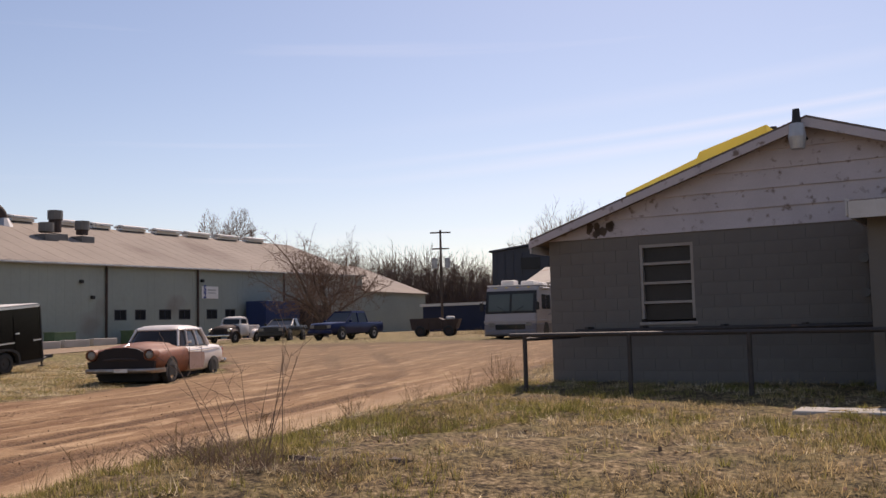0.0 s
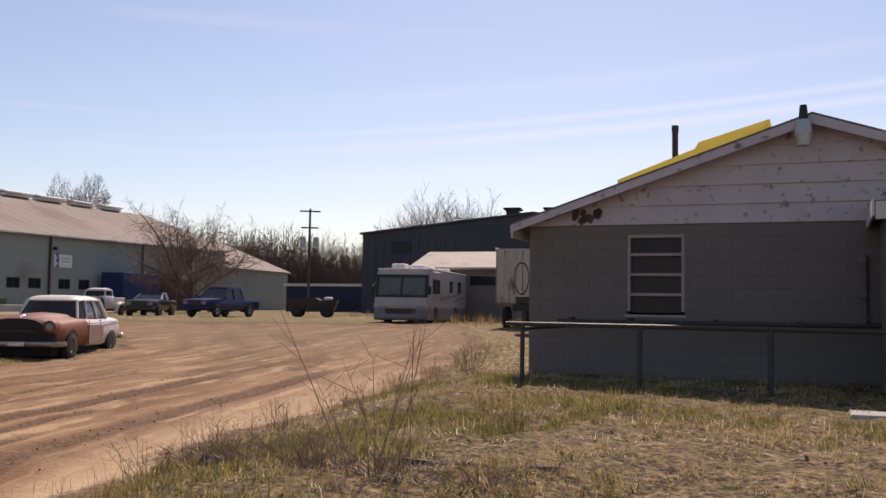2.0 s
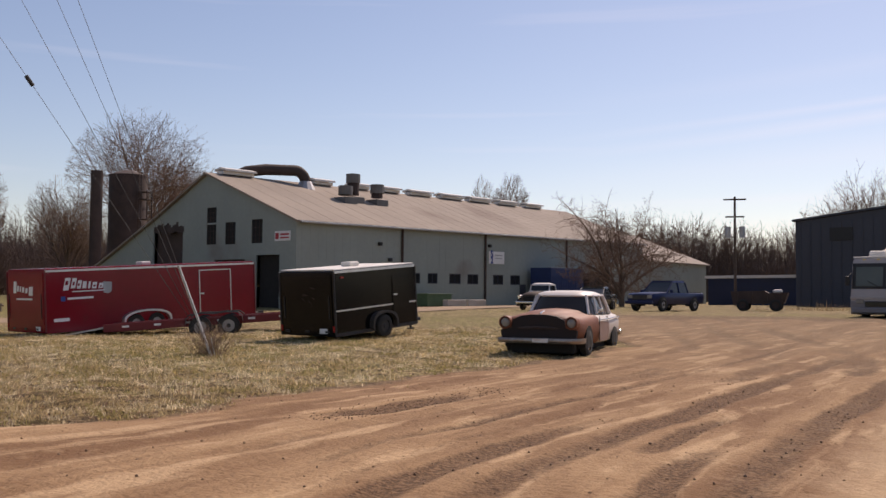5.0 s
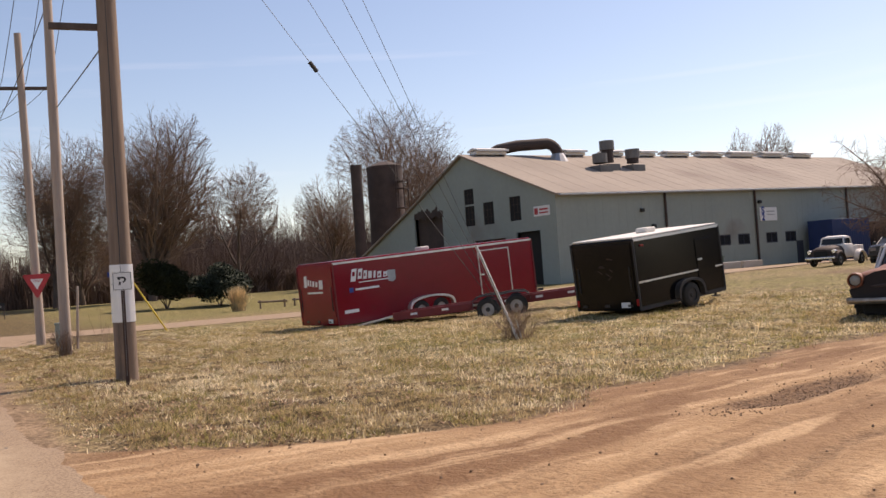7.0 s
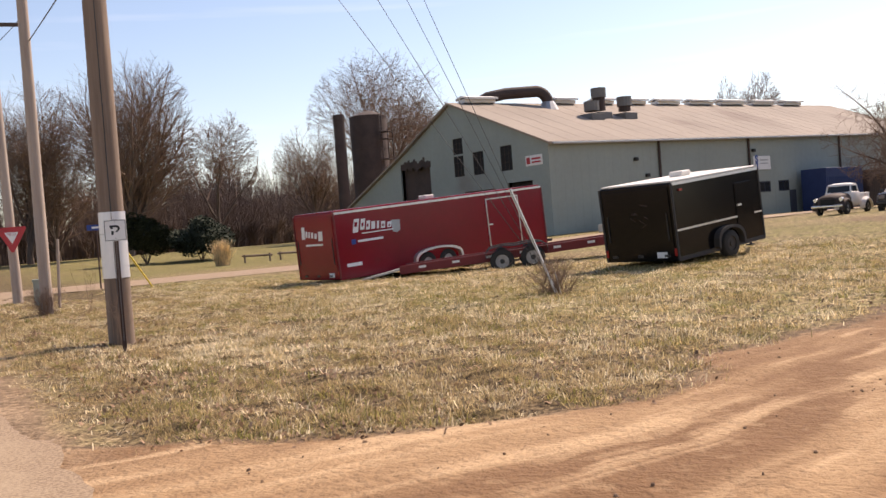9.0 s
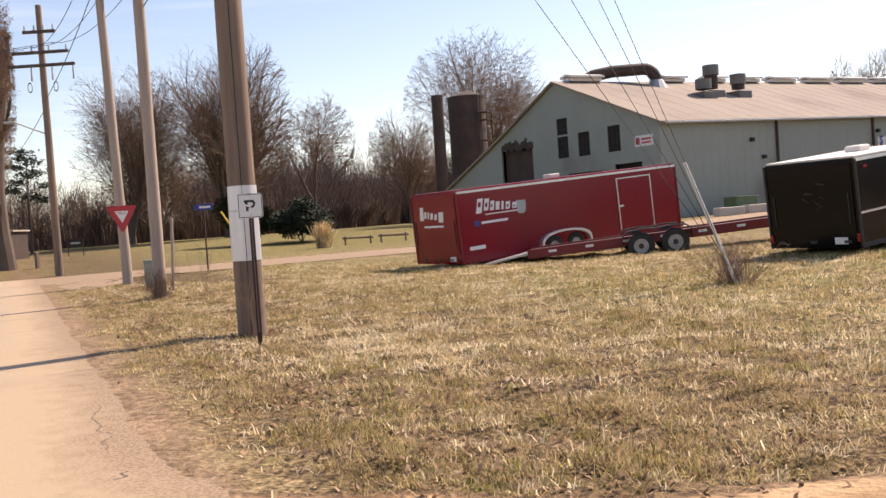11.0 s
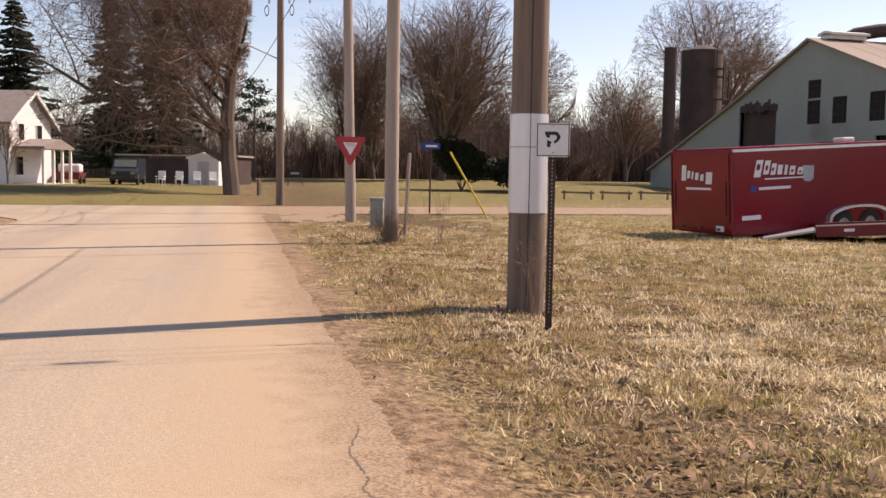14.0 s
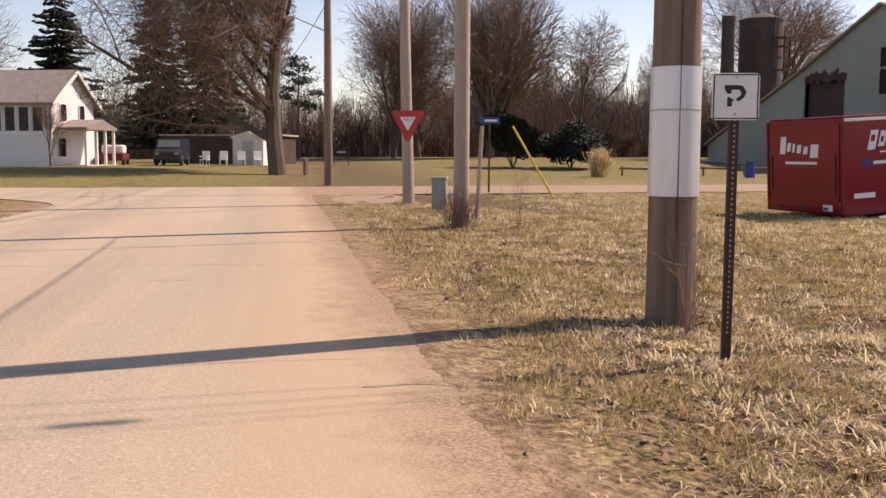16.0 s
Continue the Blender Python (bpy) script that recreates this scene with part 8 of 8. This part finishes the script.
def far_yard():
    v = thing("parked_van", (-79.3, 40.6, gz(-79.3, 40.6)), -35, "dark van parked on grass by the white house", "van")
    bm = B()
    prism(bm, [(2.3, 0.35), (2.35, 0.95), (1.6, 1.15), (1.05, 1.85), (-2.2, 1.9), (-2.3, 0.35)], -0.9, 0.9, "y")
    bmesh.ops.bevel(bm, geom=bm.edges[:], offset=0.06, segments=2, affect="EDGES")
    part("body", bm, M_VAN, v, soft=True)
    part("windscreen", box(B(), (1.36, 0, 1.5), (0.04, 1.5, 0.62), turn=Euler((0, radians(-38), 0)).to_matrix()), M_RVGLASS, v)
    for x in (1.5, -1.4):
        for s in (-1, 1):
            wheel(v, (x, s * 0.85, 0.34), 0.34, 0.2)
    for s in (-1, 1):
        part("headlamp", bevel_box((2.36, s * 0.65, 0.82), (0.05, 0.3, 0.18), 0.02), M_LAMP, v)
    part("bumper", bevel_box((2.38, 0, 0.5), (0.12, 1.7, 0.2), 0.04), M_STEELBLK, v)
    r = thing("parked_car", (-83.0, 37.9, gz(-83, 37.9)), -30, "old white and red car beside the white house", "car")
    part("body", loft(B(), [[(x, y, z) for y, z in ((-0.8, 0.3), (-0.85, 0.8), (0.85, 0.8), (0.8, 0.3))] for x in (-2, 2)]), M_REDFRAME, r)
    part("roof", bevel_box((-0.2, 0, 1.1), (2.0, 1.5, 0.65), 0.15), M_SIGNW, r)
    for x in (1.2, -1.2):
        for s in (-1, 1):
            wheel(r, (x, s * 0.8, 0.33), 0.33, 0.2)
    sh = thing("garden_shed", (-80.2, 47.6, gz(-80, 47.6)), 40, "small pale garden shed", "shed")
    part("wall", box(B(), (0, 0, 1.0), (2.4, 2.0, 2.1)), M_HOUSEW, sh)
    part("roof", prism(B(), [(-1.35, 2.0), (1.35, 2.0), (1.35, 2.1), (0, 2.5), (-1.35, 2.1)], -1.15, 1.15, "y"), M_WHITEROOF, sh)
    part("shed_door", box(B(), (0, -1.02, 0.9), (0.9, 0.06, 1.8)), M_GALV, sh)
    for i, (x, y) in enumerate(((-77.2, 42.0), (-76.2, 42.9), (-75.4, 43.9), (-74.8, 44.9))):
        ch = thing("lawn_chair", (x, y, gz(x, y)), -50 + 12 * i, "white garden chair on the lawn", "chair", "garden chairs on the lawn")
        part("seat", bevel_box((0, 0, 0.42), (0.55, 0.55, 0.06), 0.02), M_SIGNW, ch)
        part("backrest", bevel_box((-0.26, 0, 0.72), (0.06, 0.55, 0.6), 0.02), M_SIGNW, ch)
        for sx in (-1, 1):
            for sy in (-1, 1):
                part("leg", tube(B(), (sx * 0.24, sy * 0.24, 0), (sx * 0.22, sy * 0.22, 0.42), 0.025), M_SIGNW, ch)
            part("armrest", bevel_box((0, sx * 0.28, 0.62), (0.5, 0.06, 0.04), 0.01), M_SIGNW, ch)
    lo = thing("dark_trailer_home", (-89.4, 50.8, gz(-89.4, 50.8)), 40, "long dark low outbuilding behind the big tree", "building")
    part("wall", box(B(), (0, 0, 1.1), (10.5, 4, 2.4)), M_RUSTDARK, lo)
    part("roof", box(B(), (0, 0, 2.37), (10.9, 4.4, 0.14)), M_TANROOF, lo)
    b = thing("notice_board", (-75.6, 52.6, gz(-75.6, 52.6)), 50, "small dark notice board on two posts", "sign")
    part("board", box(B(), (0, 0, 1.0), (1.2, 0.06, 0.6), 0.01), M_SIGNBLACK, b)
    part("notice_bar", box(B(), (0, -0.04, 1.0), (0.7, 0.01, 0.14)), M_GALV, b)
    for s in (-1, 1):
        part("post", box(B(), (s * 0.55, 0, 0.5), (0.07, 0.07, 1.1)), M_POLEDARK, b)
    # low log fence pieces beside the cross road
    for i in range(7):
        x, y = -53.5 + i * 1.9, 60.0 + i * 1.7
        f = thing("log_rail", (x, y, gz(x, y)), 42 + 6 * math.sin(i), "low split-log rail on short posts", "fence", "log rails by the cross road")
        part("rail", tube(B(), (-1.1, 0, 0.5), (1.1, 0, 0.46), 0.08, seg=7), M_POLE, f)
        for s in (-1, 1):
            part("post", tube(B(), (s * 0.9, 0, 0), (s * 0.9, 0, 0.62), 0.07, seg=7), M_POLE, f)
    c = thing("blue_barrel", (-46.6, 62.0, gz(-46.6, 62)), 0, "blue plastic barrel by the log rails", "barrel")
    part("drum", tube(B(), (0, 0, 0), (0, 0, 0.9), 0.3, seg=16), M_SIGNBLUE, c, soft=True)
    part("lid", tube(B(), (0, 0, 0.9), (0, 0, 0.95), 0.28, seg=16), M_SIGNBLACK, c)
    p = thing("mail_post", (-61.5, 40.0, gz(-61.5, 40)), 0, "short weathered wooden post by the big tree", "post")
    part("post", box(B(), (0, 0, 0.45), (0.2, 0.2, 0.95), 0.02), M_POLE, p)


white_house()
far_yard()
def round_crown(h, wide, low=0.16):
    """The rounded space that a free-standing crown of that height fills."""
    return ((0, 0, h * (1 + low) / 2), (wide, wide, h * (1 - low) / 2), 2.2)


FINE = dict(levels=6, sides=(9, 6, 5, 4, 3, 3), segs=(5, 5, 4, 3, 2, 1))
bare_tree("old_maple_tree", (-63.0, 39.1), 23.0, 0.47, "large old bare tree with a dense low sweeping crown", 3, 48, spread=0.95, lean=-0.1, twig=0.012, fork=0.12, kids=(19, 7, 7, 6, 3), up=0.2, droop=0.0, limb=0.4,
          crown=((-4.9, 0, 12.4), (5.7, 6.5, 10.6), 3.2), bole=0.47, reach=0.88, swing=(-0.55, 0, 0), **FINE)
bare_tree("bare_tree", (-90.5, 83.0), 23.0, 0.5, "tall bare many-stemmed tree with a rounded crown beyond the road", 8, 0, spread=0.42, twig=0.012, fork=0.1, kids=(10, 7, 6, 5, 3), up=0.25, limb=0.6, crown=round_crown(23.0, 7.6, 0.14), bole=0.2, reach=2.2, **FINE)
bare_tree("bare_tree", (-99.5, 77.0), 21.0, 0.4, "tall bare tree with a rounded crown at the wood's edge", 9, 0, spread=0.5, twig=0.014, fork=0.1, kids=(8, 7, 6, 5, 3), up=0.18, limb=0.55, crown=round_crown(21.0, 6.5), bole=0.25, reach=1.8, **FINE)
bare_tree("bare_tree", (-104.0, 84.5), 18.0, 0.35, "bare tree at the wood's edge", 12, 40, spread=0.6, twig=0.016, fork=0.12, kids=(8, 6, 6, 4, 3), up=0.15, limb=0.55, crown=round_crown(18.0, 6.0), bole=0.25, reach=1.8, **FINE)
bare_tree("bare_tree", (-86.5, 93.5), 17.0, 0.3, "slender forked bare tree with open limbs", 10, 0, spread=0.55, lean=0.1, twig=0.015, fork=0.35, kids=(4, 5, 6, 5, 4), up=0.1, limb=0.62, crown=round_crown(17.0, 5.2, 0.3), bole=0.35, reach=1.4, **FINE)
bare_tree("bare_tree", (-71.0, 109.0), 24.0, 0.5, "broad bare tree with a round crown behind the silo", 11, 0, spread=0.55, twig=0.014, fork=0.25, kids=(9, 6, 6, 5, 3), up=0.18, limb=0.58, crown=round_crown(24.0, 10.0, 0.2), bole=0.28, reach=1.8, **FINE)
bare_tree("bare_tree", (-97.5, 128.5), 19.0, 0.35, "bare tree far behind the silo", 14, 0, spread=0.5, levels=5, twig=0.025, fork=0.2, kids=(8, 7, 7, 5), up=0.14, crown=round_crown(19.0, 6.0), bole=0.28, reach=1.6)
bare_tree("yard_tree", (-10.8, 85.5), 10.4, 0.24, "spreading bare tree before the shed", 15, 60, spread=0.85, levels=6, twig=0.011, fork=0.08, kids=(8, 5, 5, 4, 3), up=0.06, bole=0.3, reach=1.5, crown=((0, 0, 5.6), (6.2, 6.2, 4.9), 2.0))
bare_tree("bare_tree", (-34.0, 148.0), 20.5, 0.3, "bare tree rising behind the shed roof", 16, 0, spread=0.4, levels=5, twig=0.025, fork=0.3, kids=(7, 6, 5, 4), up=0.14, crown=round_crown(20.5, 4.5, 0.4), bole=0.4, reach=1.2)
for i, (x, y, h) in enumerate(((19.8, 140, 19.5), (25.0, 138, 19.0), (14.5, 139, 16.5), (33, 137, 16), (41, 135, 17), (47, 132, 17))):
    bare_tree("bare_tree", (x, y), h, 0.3, "bare tree behind the dark warehouse", 30 + i, 50 * i, spread=0.45, levels=5, twig=0.022, fork=0.15, kids=(8, 6, 6, 4), up=0.14, crown=round_crown(h, 0.34 * h), bole=0.28, reach=1.6)
bare_tree("bare_tree", (-104.0, 30.0), 15.0, 0.35, "bare tree behind the white house", 40, 0, spread=0.5, levels=5, twig=0.022, fork=0.2, kids=(8, 6, 6, 4), up=0.14, crown=round_crown(15.0, 5.5), bole=0.28, reach=1.6)
for i, (x, y, h) in enumerate(((-113.0, 31.0, 19.0), (-122.0, 38.0, 20.0), (-118.0, 22.0, 18.0), (-112.0, 20.0, 21.0))):
    bare_tree("bare_tree", (x, y), h, 0.35, "tall bare tree behind the white house", 60 + i, 70 * i, spread=0.5, levels=5, twig=0.02, fork=0.15, kids=(9, 7, 6, 4), up=0.14, crown=round_crown(h, 0.33 * h), bole=0.28, reach=1.6)
bare_tree("small_bare_tree", (-77.0, 31.3), 4.6, 0.07, "small bare ornamental tree by the white house", 41, 0, spread=0.5, levels=5, twig=0.012, fork=0.3, kids=(5, 4, 3, 3), up=0.3)
conifer((-113, 45), 18.5, 6.6, 1, "dark pointed spruce behind the white house")
conifer((-95.3, 46.9), 17.5, 3.8, 2, "dark spruce behind the big bare tree")
conifer((-93.0, 50.6), 21.0, 4.2, 3, "tall dark spruce behind the big bare tree")
pine_tree((-106.8, 69.1), 11.0, 5)
leaf_mass("evergreen_bush", (-66.3, 61.8), (3.2, 2.6, 4.6), 6000, 0.2, M_BUSH, "dense dark evergreen bush", "bush", 6)
leaf_mass("evergreen_bush", (-63.2, 64.8), (3.0, 2.6, 4.2), 6000, 0.2, M_BUSH, "dense dark evergreen bush", "bush", 7)
weed_clump("pampas_grass", (-53.8, 56.6), 1.9, 0.9, 420, 3, "pale clump of tall dry ornamental grass", M_STRAWPALE, 0.02, 1)
woodland()
weed_clump("dry_shrub", (-1.45, 7.25), 1.15, 0.75, 11, 1, "leafless brown shrub stems at the lawn's corner", None, 0.0045, 3)
for i, (x, y, h, n) in enumerate(((-1.9, 7.6, 0.26, 90), (-2.35, 8.3, 0.24, 80), (-1.4, 7.15, 0.22, 80), (-2.7, 9.1, 0.22, 70), (-0.9, 6.9, 0.18, 60), (-2.0, 8.6, 0.2, 60))):
    weed_clump("dry_brush", (x, y), h, 0.5, n, 80 + i, "tangled dry brown brush at the lawn's corner", None, 0.0028, 3)
weed_clump("dry_weeds", (-15.7, 22.8), 0.8, 0.8, 120, 2, "dry brown weeds at the foot of the guy guard", None, 0.006)
weed_clump("dry_weeds", (-29.2, 22.0), 0.8, 0.6, 130, 4, "dry brown weeds at the foot of the pole", None, 0.005)
weed_clump("dry_weeds", (-20.35, 16.3), 1.0, 0.3, 26, 5, "thin dry weeds beside the thick pole", None, 0.0035)
weed_clump("dry_weeds", (-28.2, 22.6), 1.5, 0.4, 12, 6, "tall thin dry weed stems by the pole", None, 0.004)
for i, (x, y, h) in enumerate(((-2.6, 9.4, 0.6), (-2.1, 11.2, 0.55), (-1.3, 13.0, 0.6), (-0.5, 15.2, 0.6), (0.3, 17.4, 0.7), (0.9, 16.6, 0.9), (-3.0, 8.2, 0.5), (-0.2, 9.0, 0.4), (1.3, 19.5, 0.7))):
    weed_clump("dry_weeds", (x, y), h * 0.75, 0.45, 30, 50 + i, "dry weed clump on the lip of the drive", M_STRAWTALL, 0.003)
clods()
road_marks()
scatter_grass()
